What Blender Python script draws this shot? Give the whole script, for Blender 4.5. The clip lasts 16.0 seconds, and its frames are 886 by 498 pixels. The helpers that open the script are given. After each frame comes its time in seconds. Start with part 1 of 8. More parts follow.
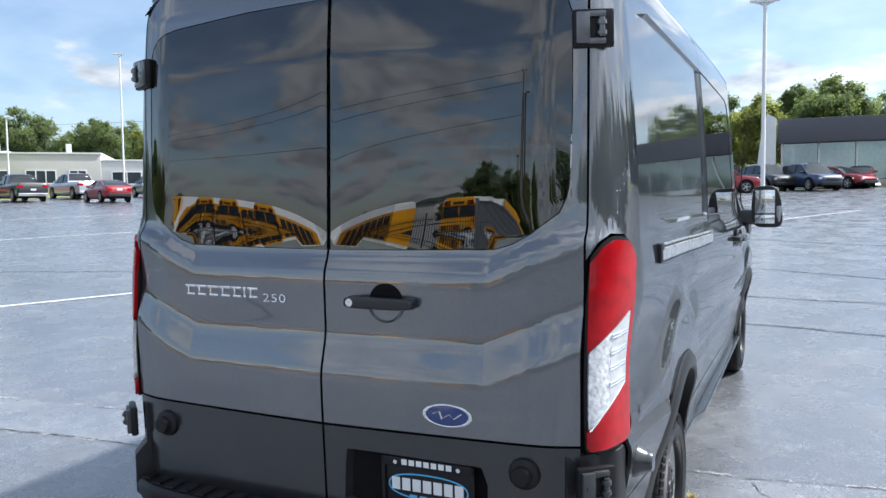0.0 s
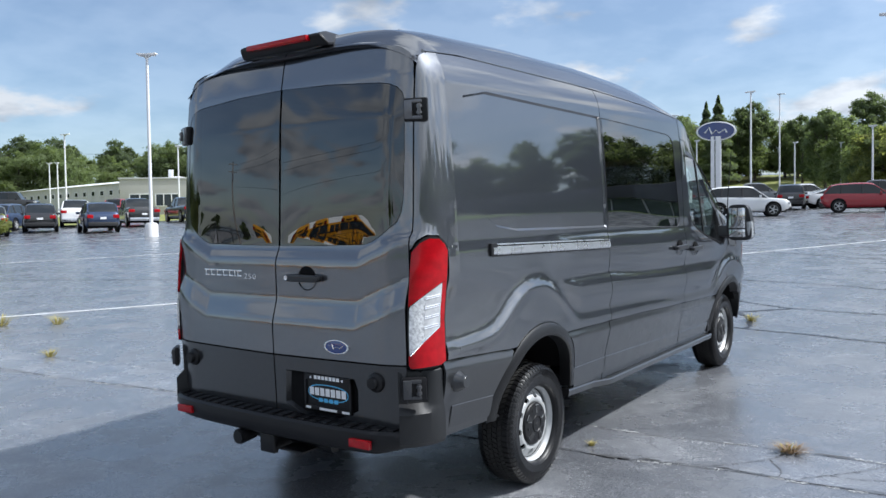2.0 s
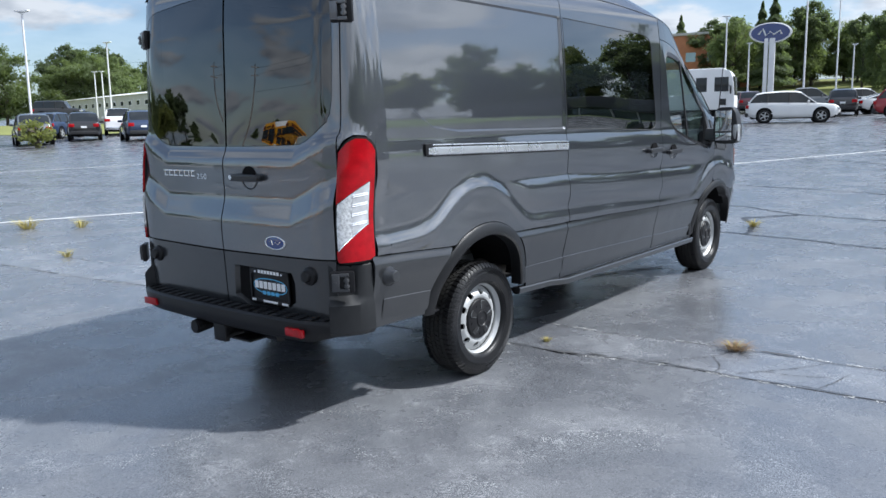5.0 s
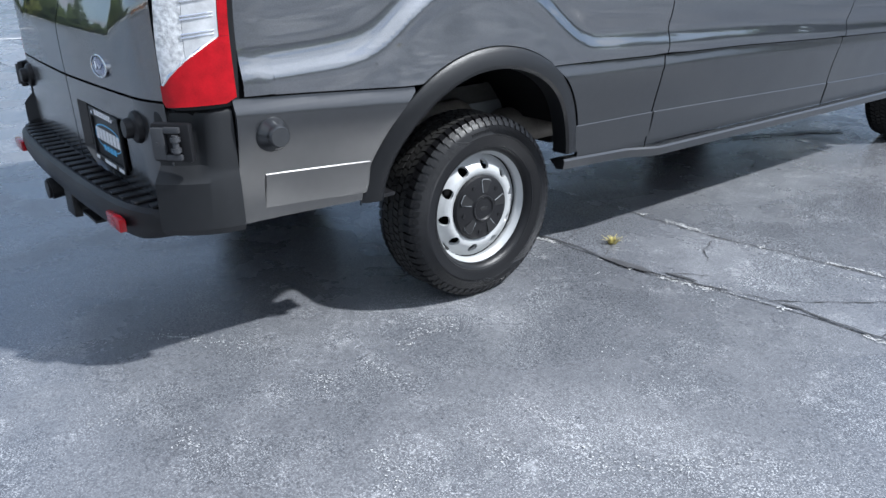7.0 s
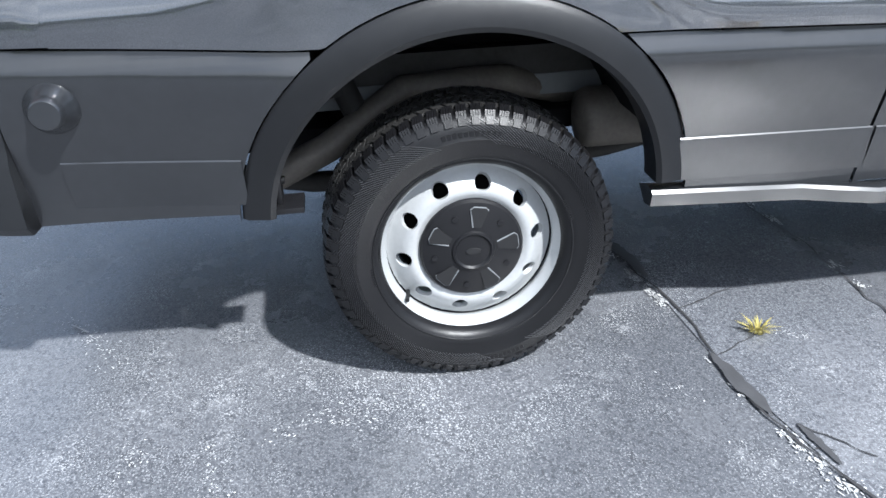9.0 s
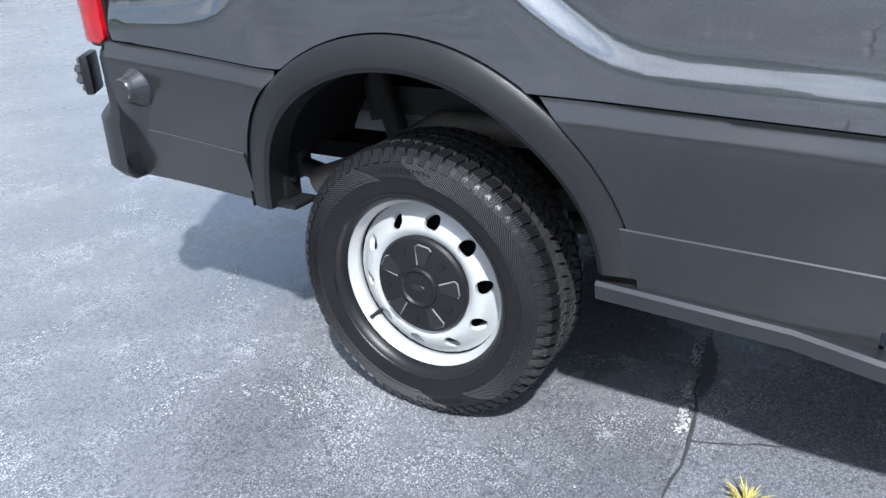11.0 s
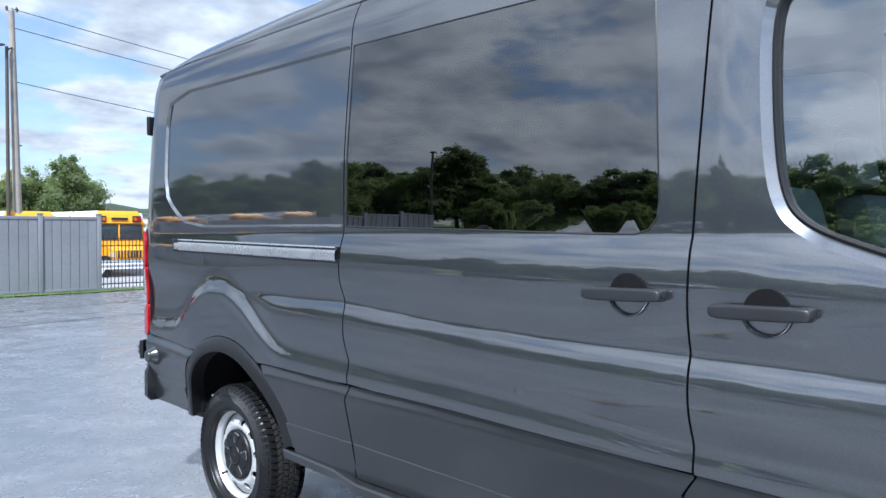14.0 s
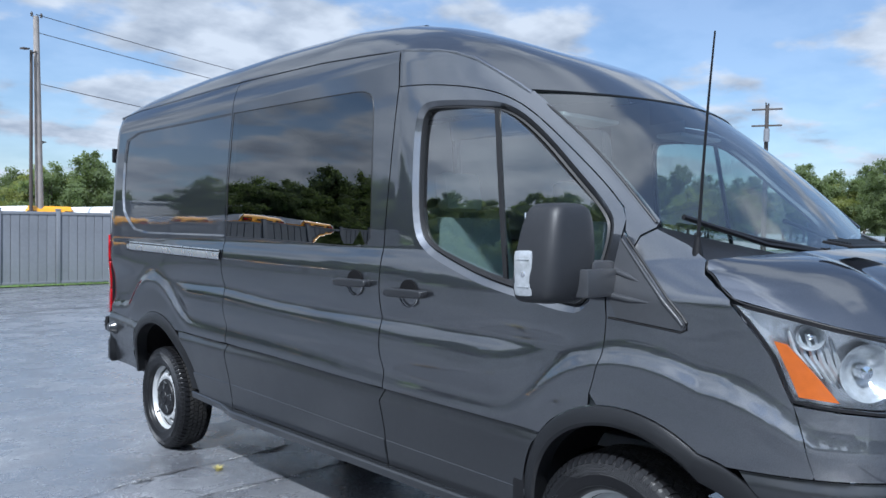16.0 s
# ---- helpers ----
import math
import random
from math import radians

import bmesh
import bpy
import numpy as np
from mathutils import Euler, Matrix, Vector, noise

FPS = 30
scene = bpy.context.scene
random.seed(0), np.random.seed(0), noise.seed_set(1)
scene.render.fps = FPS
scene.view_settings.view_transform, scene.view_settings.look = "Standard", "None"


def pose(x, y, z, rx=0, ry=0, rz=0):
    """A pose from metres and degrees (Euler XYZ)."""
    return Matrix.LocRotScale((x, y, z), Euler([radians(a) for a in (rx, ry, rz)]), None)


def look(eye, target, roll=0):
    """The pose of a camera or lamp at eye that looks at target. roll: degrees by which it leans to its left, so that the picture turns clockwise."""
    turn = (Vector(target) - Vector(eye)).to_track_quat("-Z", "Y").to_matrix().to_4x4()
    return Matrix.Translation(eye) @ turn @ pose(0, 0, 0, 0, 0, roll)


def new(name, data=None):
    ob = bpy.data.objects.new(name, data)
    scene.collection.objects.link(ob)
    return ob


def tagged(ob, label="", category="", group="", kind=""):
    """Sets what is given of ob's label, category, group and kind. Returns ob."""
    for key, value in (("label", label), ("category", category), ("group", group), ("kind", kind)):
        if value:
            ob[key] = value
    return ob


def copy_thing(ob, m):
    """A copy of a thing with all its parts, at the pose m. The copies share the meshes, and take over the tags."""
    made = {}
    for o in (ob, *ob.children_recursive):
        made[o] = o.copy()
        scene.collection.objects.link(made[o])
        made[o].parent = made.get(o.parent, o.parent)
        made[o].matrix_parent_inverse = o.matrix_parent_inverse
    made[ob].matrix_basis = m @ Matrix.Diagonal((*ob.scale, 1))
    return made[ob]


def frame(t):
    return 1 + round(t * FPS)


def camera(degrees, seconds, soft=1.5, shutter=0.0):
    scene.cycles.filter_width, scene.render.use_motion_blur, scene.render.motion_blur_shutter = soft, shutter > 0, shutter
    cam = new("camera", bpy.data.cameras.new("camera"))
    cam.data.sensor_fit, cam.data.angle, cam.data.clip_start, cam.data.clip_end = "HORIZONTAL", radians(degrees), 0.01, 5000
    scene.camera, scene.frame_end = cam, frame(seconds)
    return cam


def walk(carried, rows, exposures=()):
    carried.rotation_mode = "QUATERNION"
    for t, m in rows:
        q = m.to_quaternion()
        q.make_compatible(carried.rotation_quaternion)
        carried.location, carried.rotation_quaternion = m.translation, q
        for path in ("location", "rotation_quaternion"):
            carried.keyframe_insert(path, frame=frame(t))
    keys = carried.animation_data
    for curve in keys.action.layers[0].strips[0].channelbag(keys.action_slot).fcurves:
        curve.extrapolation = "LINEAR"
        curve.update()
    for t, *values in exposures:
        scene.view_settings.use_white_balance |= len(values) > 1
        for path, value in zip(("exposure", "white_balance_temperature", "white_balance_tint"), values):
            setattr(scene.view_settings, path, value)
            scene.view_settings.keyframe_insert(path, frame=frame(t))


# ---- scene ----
cam = camera(58.9, 16.0)
PATH = [
    (0, (1.456, -3.328, 1.594), (0.614, -1.518, 1.465), -0.7),
    (0.5, (1.894, -3.535, 1.573), (0.933, -1.784, 1.478), -0.9),
    (1, (2.367, -3.673, 1.562), (1.314, -1.974, 1.487), -1.0),
    (1.5, (2.777, -3.864, 1.561), (1.659, -2.207, 1.49), -0.9),
    (2, (3.173, -4.031, 1.552), (2.01, -2.405, 1.479), -0.8),
    (2.5, (3.543, -4.161, 1.57), (2.352, -2.557, 1.483), -0.6),
    (3, (3.758, -4.312, 1.564), (2.553, -2.718, 1.463), -0.6),
    (3.2, (3.804, -4.345, 1.555), (2.599, -2.752, 1.457), -0.7),
    (5.3, (3.687, -3.533, 1.479), (2.424, -2.031, 1.093), -0.9),
    (5.5, (3.573, -3.33, 1.439), (2.305, -1.85, 0.986), -0.5),
    (6, (3.434, -2.855, 1.336), (2.124, -1.46, 0.755), 0.1),
    (6.5, (3.307, -2.343, 1.288), (1.916, -1.056, 0.649), -0.1),
    (7, (3.086, -1.849, 1.247), (1.607, -0.7, 0.544), -0.2),
    (7.5, (2.926, -1.403, 1.241), (1.362, -0.411, 0.487), -0.3),
    (8, (2.851, -0.989, 1.249), (1.201, -0.203, 0.437), -0.4),
    (8.5, (2.699, -0.623, 1.201), (0.978, -0.084, 0.336), -0.5),
    (8.7, (2.64, -0.495, 1.208), (0.903, -0.06, 0.319), -0.5),
    (11, (2.338, 0.916, 1.214), (0.783, -0.024, 0.378), -1.4),
    (11.5, (2.49, 1.305, 1.29), (1.008, 0.153, 0.602), -1.3),
    (12, (2.597, 1.73, 1.341), (1.136, 0.464, 0.826), -0.7),
    (12.5, (2.707, 2.188, 1.378), (1.259, 0.852, 1.03), -0.3),
    (13, (2.818, 2.643, 1.428), (1.382, 1.268, 1.21), -0.1),
    (13.5, (2.842, 3.091, 1.473), (1.426, 1.685, 1.346), -0.1),
    (14, (2.926, 3.523, 1.49), (1.53, 2.092, 1.436), 0.2),
    (14.5, (2.981, 3.964, 1.511), (1.593, 2.524, 1.496), 0.6),
    (15, (3.06, 4.406, 1.544), (1.677, 2.961, 1.531), 0.8),
    (15.5, (3.164, 4.842, 1.577), (1.792, 3.387, 1.544), 0.9),
    (16, (3.222, 5.299, 1.581), (1.864, 3.832, 1.521), 1.0),
]
walk(cam, [(t, look(eye, target, roll)) for t, eye, target, roll in PATH], [(0, 0.92, 5950, 8), (0.7, 0.82, 5950, 8), (1.5, 0.66, 5950, 8), (2.8, 0.56, 5950, 8), (5.5, 0.64, 5850, 8), (6.5, 0.70, 5800, 8), (7.3, 0.82, 5800, 8), (8, 1.02, 5830, 8),
      (11, 1.14, 5800, 8), (12.2, 1.02, 5700, 8), (13.5, 0.97, 5570, 8), (14.5, 0.83, 5540, 8), (15.2, 0.68, 5540, 8), (16, 0.57, 5500, 8)])


# ---- light ----
SLOPE = radians(1.5275)
SUN_TO = Vector((0.70, 0.45, 1.0)).normalized()
sun = new("sun", bpy.data.lights.new("sun", "SUN"))
sun.data.energy, sun.data.angle, sun.data.color = 4.2, radians(1.8), (1.0, 0.95, 0.88)
sun.matrix_world = look(SUN_TO * 60, (0, 0, 0))

world = bpy.data.worlds.new("world")
scene.world = world
world.use_nodes = True
wn, wl = world.node_tree.nodes, world.node_tree.links
wn.clear()
sky = wn.new("ShaderNodeTexSky")
sky.sky_type, sky.sun_disc = "NISHITA", False
sky.sun_elevation = math.asin(SUN_TO.z)
sky.sun_rotation = math.atan2(SUN_TO.x, SUN_TO.y)
sky.air_density, sky.dust_density, sky.ozone_density = 1.0, 1.0, 2.2
w_co = wn.new("ShaderNodeTexCoord")
w_sep = wn.new("ShaderNodeSeparateXYZ")
wl.new(w_co.outputs["Generated"], w_sep.inputs[0])


def wmath(op, a, b):
    n = wn.new("ShaderNodeMath")
    n.operation = op
    for i, s in enumerate((a, b)):
        if isinstance(s, (int, float)):
            n.inputs[i].default_value = s
        else:
            wl.new(s, n.inputs[i])
    return n.outputs[0]


w_up = wmath("ADD", wmath("MAXIMUM", w_sep.outputs[2], 0.0), 0.24)
w_flat = wn.new("ShaderNodeCombineXYZ")
wl.new(wmath("DIVIDE", w_sep.outputs[0], w_up), w_flat.inputs[0])
wl.new(wmath("DIVIDE", w_sep.outputs[1], w_up), w_flat.inputs[1])
w_flat.inputs[2].default_value = 1.7
w_big = wn.new("ShaderNodeTexNoise")
w_big.inputs["Scale"].default_value, w_big.inputs["Detail"].default_value, w_big.inputs["Roughness"].default_value = 2.4, 9.0, 0.52
wl.new(w_flat.outputs[0], w_big.inputs["Vector"])
w_mask = wn.new("ShaderNodeMapRange")
w_mask.interpolation_type = "SMOOTHSTEP"
w_mask.inputs[1].default_value, w_mask.inputs[2].default_value = 0.46, 0.565
w_mask.inputs[3].default_value = 0.22
wl.new(wmath("ADD", w_big.outputs["Fac"], wmath("ADD", wmath("MULTIPLY", w_sep.outputs[0], 0.075), wmath("MULTIPLY", w_sep.outputs[1], -0.055))), w_mask.inputs[0])
w_tone = wn.new("ShaderNodeTexNoise")
w_tone.inputs["Scale"].default_value, w_tone.inputs["Detail"].default_value = 5.0, 7.0
wl.new(w_flat.outputs[0], w_tone.inputs["Vector"])
w_ramp = wn.new("ShaderNodeValToRGB")
w_ramp.color_ramp.elements[0].position, w_ramp.color_ramp.elements[0].color = 0.34, (0.50, 0.54, 0.61, 1)
w_ramp.color_ramp.elements[1].position, w_ramp.color_ramp.elements[1].color = 0.60, (0.95, 0.96, 0.98, 1)
wl.new(w_tone.outputs["Fac"], w_ramp.inputs[0])
w_sky, w_cloud, w_mix, w_out = (wn.new(k) for k in ("ShaderNodeBackground", "ShaderNodeBackground", "ShaderNodeMixShader", "ShaderNodeOutputWorld"))
w_sky.inputs[1].default_value = 0.096
wl.new(sky.outputs[0], w_sky.inputs[0])
wl.new(w_ramp.outputs[0], w_cloud.inputs[0])
w_dot = wn.new("ShaderNodeVectorMath")
w_dot.operation = "DOT_PRODUCT"
w_dot.inputs[1].default_value = SUN_TO
wl.new(w_co.outputs["Generated"], w_dot.inputs[0])
w_near = wmath("POWER", wmath("MAXIMUM", w_dot.outputs["Value"], 0.0), 2.0)
wl.new(wmath("ADD", 0.55, wmath("MULTIPLY", w_near, 0.8)), w_cloud.inputs[1])
wl.new(w_mask.outputs[0], w_mix.inputs[0])
wl.new(w_sky.outputs[0], w_mix.inputs[1])
wl.new(w_cloud.outputs[0], w_mix.inputs[2])
wl.new(w_mix.outputs[0], w_out.inputs[0])


# ---- materials ----
def material(name, color, rough=0.5, metal=0.0, coat=0.0, scale=0.0, vary=0.0, bump=0.0, bump_scale=200.0, spec=0.5, emit=0.0, per_object=0.0, stain=0.0):
    """Principled surface with colour variation at two scales and a fine bump."""
    m = bpy.data.materials.new(name)
    m.use_nodes = True
    nt = m.node_tree
    b = nt.nodes["Principled BSDF"]
    b.inputs["Base Color"].default_value = (*color, 1)
    b.inputs["Roughness"].default_value, b.inputs["Metallic"].default_value = rough, metal
    b.inputs["Coat Weight"].default_value, b.inputs["Coat Roughness"].default_value = coat, 0.03
    b.inputs["Specular IOR Level"].default_value = spec
    if emit:
        b.inputs["Emission Color"].default_value, b.inputs["Emission Strength"].default_value = (*color, 1), emit
    co = nt.nodes.new("ShaderNodeTexCoord")
    if vary or per_object:
        mix = nt.nodes.new("ShaderNodeHueSaturation")
        mix.inputs["Color"].default_value = (*color, 1)
        add = nt.nodes.new("ShaderNodeMath")
        add.operation = "ADD"
        add.inputs[0].default_value = add.inputs[1].default_value = 0.5
        if vary:
            n1, n2 = nt.nodes.new("ShaderNodeTexNoise"), nt.nodes.new("ShaderNodeTexNoise")
            n1.inputs["Scale"].default_value, n2.inputs["Scale"].default_value = scale, scale * 13
            n1.inputs["Detail"].default_value = n2.inputs["Detail"].default_value = 5
            r1, r2 = nt.nodes.new("ShaderNodeMapRange"), nt.nodes.new("ShaderNodeMapRange")
            for n, r, k in ((n1, r1, 1.0), (n2, r2, 0.6)):
                nt.links.new(co.outputs["Object"], n.inputs["Vector"])
                nt.links.new(n.outputs["Fac"], r.inputs[0])
                r.inputs[1].default_value, r.inputs[2].default_value = 0.25, 0.75
                r.inputs[3].default_value, r.inputs[4].default_value = 0.5 - vary * k / 2, 0.5 + vary * k / 2
            nt.links.new(r1.outputs[0], add.inputs[0])
            nt.links.new(r2.outputs[0], add.inputs[1])
        val = add.outputs[0]
        if per_object:
            info, pr, ad2 = nt.nodes.new("ShaderNodeObjectInfo"), nt.nodes.new("ShaderNodeMapRange"), nt.nodes.new("ShaderNodeMath")
            pr.inputs[3].default_value, pr.inputs[4].default_value = -per_object, per_object
            ad2.operation = "ADD"
            nt.links.new(info.outputs["Random"], pr.inputs[0])
            nt.links.new(val, ad2.inputs[0])
            nt.links.new(pr.outputs[0], ad2.inputs[1])
            val = ad2.outputs[0]
        nt.links.new(val, mix.inputs["Value"])
        nt.links.new(mix.outputs[0], b.inputs["Base Color"])
    if bump:
        n3, bp = nt.nodes.new("ShaderNodeTexNoise"), nt.nodes.new("ShaderNodeBump")
        n3.inputs["Scale"].default_value, n3.inputs["Detail"].default_value = bump_scale, 4
        bp.inputs["Strength"].default_value, bp.inputs["Distance"].default_value = bump, 0.002
        nt.links.new(co.outputs["Object"], n3.inputs["Vector"])
        nt.links.new(n3.outputs["Fac"], bp.inputs["Height"])
        nt.links.new(bp.outputs[0], b.inputs["Normal"])
    if stain:
        n4, r4 = nt.nodes.new("ShaderNodeTexNoise"), nt.nodes.new("ShaderNodeMapRange")
        n4.inputs["Scale"].default_value, n4.inputs["Detail"].default_value = 6, 6
        r4.inputs[3].default_value, r4.inputs[4].default_value = max(0.02, rough - stain), rough + stain
        nt.links.new(co.outputs["Object"], n4.inputs["Vector"])
        nt.links.new(n4.outputs["Fac"], r4.inputs[0])
        nt.links.new(r4.outputs[0], b.inputs["Roughness"])
    return m


def pane_material(name, tint, gloss=0.1, rough=0.0):
    """Sheet glass: tinted see-through, with mirror gloss that rises towards a flat angle."""
    m = bpy.data.materials.new(name)
    m.use_nodes = True
    nt = m.node_tree
    nt.nodes.clear()
    out, mix, tr, gl, lw, pw, rg = (nt.nodes.new(k) for k in ("ShaderNodeOutputMaterial", "ShaderNodeMixShader", "ShaderNodeBsdfTransparent", "ShaderNodeBsdfGlossy", "ShaderNodeLayerWeight", "ShaderNodeMath", "ShaderNodeMapRange"))
    tr.inputs[0].default_value = (*tint, 1)
    gl.inputs["Roughness"].default_value = rough
    lw.inputs[0].default_value = 0.5
    pw.operation = "POWER"
    pw.inputs[1].default_value = 4.0
    rg.inputs[3].default_value, rg.inputs[4].default_value = gloss, 1.0
    nt.links.new(lw.outputs["Facing"], pw.inputs[0])
    nt.links.new(pw.outputs[0], rg.inputs[0])
    nt.links.new(rg.outputs[0], mix.inputs[0])
    nt.links.new(tr.outputs[0], mix.inputs[1])
    nt.links.new(gl.outputs[0], mix.inputs[2])
    nt.links.new(mix.outputs[0], out.inputs[0])
    return m


def flake_paint(name, color):
    """Dark metallic car paint under clear coat, with fine flake sparkle and slight orange peel."""
    m = material(name, color, 0.40, 1.0, 1.0)
    m.node_tree.nodes["Principled BSDF"].inputs["Specular Tint"].default_value = (0.20, 0.205, 0.22, 1)
    m.node_tree.nodes["Principled BSDF"].inputs["Coat IOR"].default_value = 2.2
    nt, b = m.node_tree, m.node_tree.nodes["Principled BSDF"]
    co, vo, ramp, no, bp = (nt.nodes.new(k) for k in ("ShaderNodeTexCoord", "ShaderNodeTexVoronoi", "ShaderNodeMapRange", "ShaderNodeTexNoise", "ShaderNodeBump"))
    vo.inputs["Scale"].default_value = 900
    hs = nt.nodes.new("ShaderNodeHueSaturation")
    hs.inputs["Color"].default_value = (*color, 1)
    ramp.inputs[3].default_value, ramp.inputs[4].default_value = 0.75, 1.3
    nt.links.new(co.outputs["Object"], vo.inputs["Vector"])
    nt.links.new(vo.outputs["Color"], ramp.inputs[0])
    nt.links.new(ramp.outputs[0], hs.inputs["Value"])
    nt.links.new(hs.outputs[0], b.inputs["Base Color"])
    no.inputs["Scale"].default_value, no.inputs["Detail"].default_value = 9.0, 2.0
    bp.inputs["Strength"].default_value, bp.inputs["Distance"].default_value = 0.06, 0.004
    nt.links.new(co.outputs["Object"], no.inputs["Vector"])
    nt.links.new(no.outputs["Fac"], bp.inputs["Height"])
    nt.links.new(bp.outputs[0], b.inputs["Coat Normal"])
    return m


def asphalt_material(name="asphalt", light=1.0):
    """Worn sealed asphalt: dark binder, pale worn patches, fine bright stone chips."""
    m = material(name, (0.1, 0.1, 0.1), 0.62)
    nt, b = m.node_tree, m.node_tree.nodes["Principled BSDF"]
    co = nt.nodes.new("ShaderNodeTexCoord")

    def noise_at(scale, detail, lo, hi, rough=0.55):
        n, r = nt.nodes.new("ShaderNodeTexNoise"), nt.nodes.new("ShaderNodeMapRange")
        n.inputs["Scale"].default_value, n.inputs["Detail"].default_value, n.inputs["Roughness"].default_value = scale, detail, rough
        r.inputs[1].default_value, r.inputs[2].default_value = lo, hi
        nt.links.new(co.outputs["Object"], n.inputs["Vector"])
        nt.links.new(n.outputs["Fac"], r.inputs[0])
        return r.outputs[0], n

    def mixed(fac, a, c):
        x = nt.nodes.new("ShaderNodeMix")
        x.data_type = "RGBA"
        nt.links.new(fac, x.inputs[0])
        for sock, s in ((x.inputs[6], a), (x.inputs[7], c)):
            if isinstance(s, tuple):
                sock.default_value = (*s, 1)
            else:
                nt.links.new(s, sock)
        return x.outputs[2]

    def times(a, c):
        x = nt.nodes.new("ShaderNodeMath")
        x.operation = "MULTIPLY"
        nt.links.new(a, x.inputs[0])
        if isinstance(c, float):
            x.inputs[1].default_value = c
        else:
            nt.links.new(c, x.inputs[1])
        return x.outputs[0]

    broad, _ = noise_at(0.35, 6, 0.3, 0.72)
    patch, _ = noise_at(1.7, 8, 0.42, 0.68, 0.62)
    grain, gn = noise_at(160, 3, 0.38, 0.62)
    pits, _ = noise_at(75, 2, 0.52, 0.62)
    chips, _ = noise_at(210, 2, 0.55, 0.63)
    worn, _ = noise_at(1.5, 10, 0.47, 0.66, 0.74)
    rubbed, _ = noise_at(14, 6, 0.58, 0.68, 0.7)
    c = mixed(broad, (0.108, 0.114, 0.129), (0.165, 0.172, 0.189))
    c = mixed(times(patch, 0.5), c, (0.235, 0.242, 0.258))
    c = mixed(times(grain, 0.62), c, (0.052, 0.055, 0.064))
    c = mixed(times(pits, 0.5), c, (0.045, 0.047, 0.055))
    c = mixed(times(chips, 0.30), c, (0.36, 0.37, 0.39))
    c = mixed(times(times(chips, worn), 0.7), c, (0.66, 0.67, 0.69))
    c = mixed(times(times(rubbed, worn), 0.55), c, (0.55, 0.56, 0.58))
    hs = nt.nodes.new("ShaderNodeHueSaturation")
    hs.inputs["Value"].default_value = light
    nt.links.new(c, hs.inputs["Color"])
    nt.links.new(hs.outputs[0], b.inputs["Base Color"])
    rr = nt.nodes.new("ShaderNodeMapRange")
    rr.inputs[3].default_value, rr.inputs[4].default_value = 0.16, 0.46
    nt.links.new(patch, rr.inputs[0])
    nt.links.new(rr.outputs[0], b.inputs["Roughness"])
    bp = nt.nodes.new("ShaderNodeBump")
    bp.inputs["Strength"].default_value, bp.inputs["Distance"].default_value = 0.34, 0.003
    b.inputs["Specular IOR Level"].default_value = 0.8
    nt.links.new(gn.outputs["Fac"], bp.inputs["Height"])
    nt.links.new(bp.outputs[0], b.inputs["Normal"])
    film = nt.nodes.new("ShaderNodeMapRange")
    film.inputs[3].default_value, film.inputs[4].default_value = 0.30, 0.05
    nt.links.new(worn, film.inputs[0])
    nt.links.new(film.outputs[0], b.inputs["Coat Weight"])
    b.inputs["Coat Roughness"].default_value, b.inputs["Coat IOR"].default_value = 0.27, 1.5
    return m


def leaf_material(name, color):
    """Leaves that let some of the light through."""
    m = material(name, color, 0.6, scale=0.25, vary=0.55, per_object=0.18)
    nt, b = m.node_tree, m.node_tree.nodes["Principled BSDF"]
    tl, mx = nt.nodes.new("ShaderNodeBsdfTranslucent"), nt.nodes.new("ShaderNodeMixShader")
    tl.inputs[0].default_value = (color[0] * 2.1, color[1] * 2.1, color[2] * 1.3, 1)
    mx.inputs[0].default_value = 0.55
    nt.links.new(b.outputs[0], mx.inputs[1])
    nt.links.new(tl.outputs[0], mx.inputs[2])
    nt.links.new(mx.outputs[0], nt.nodes["Material Output"].inputs[0])
    return m


PAINT = flake_paint("dark_grey_paint", (0.108, 0.114, 0.128))
CLAD = material("satin_cladding", (0.018, 0.0195, 0.0225), 0.48, 0.3, 1.0, spec=0.2, scale=3, vary=0.25, bump=0.05, bump_scale=900, stain=0.08)
CLAD.node_tree.nodes["Principled BSDF"].inputs["Coat Roughness"].default_value = 0.17
CLAD.node_tree.nodes["Principled BSDF"].inputs["Coat IOR"].default_value = 1.65
BUMPER = material("black_bumper_plastic", (0.015, 0.016, 0.018), 0.40, spec=0.35, scale=3, vary=0.25, bump=0.15, bump_scale=800, stain=0.08)
FLARE = material("grained_flare", (0.011, 0.0115, 0.013), 0.36, spec=0.35, scale=3, vary=0.25, bump=0.2, bump_scale=700, stain=0.08)
BLACK = material("black_plastic", (0.009, 0.009, 0.0105), 0.42, spec=0.3, scale=4, vary=0.3, bump=0.2, bump_scale=600, stain=0.1)
DARK = material("dark_underside", (0.010, 0.010, 0.011), 0.85, spec=0.06, scale=3, vary=0.5)
CHASSIS = material("dusty_chassis_paint", (0.055, 0.054, 0.052), 0.7, spec=0.3, scale=5, vary=0.5, bump=0.3, bump_scale=120)
PIPE = material("dusty_steel_pipe", (0.15, 0.135, 0.118), 0.62, 0.3, scale=7, vary=0.5, bump=0.2, bump_scale=150)
RUST = material("dusty_chassis_steel", (0.020, 0.019, 0.018), 0.7, 0.3, scale=6, vary=0.5)
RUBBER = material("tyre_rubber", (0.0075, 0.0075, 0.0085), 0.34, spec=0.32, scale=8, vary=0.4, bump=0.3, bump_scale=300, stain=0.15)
SEAL = material("rubber_seal", (0.010, 0.010, 0.011), 0.5, scale=5, vary=0.3)
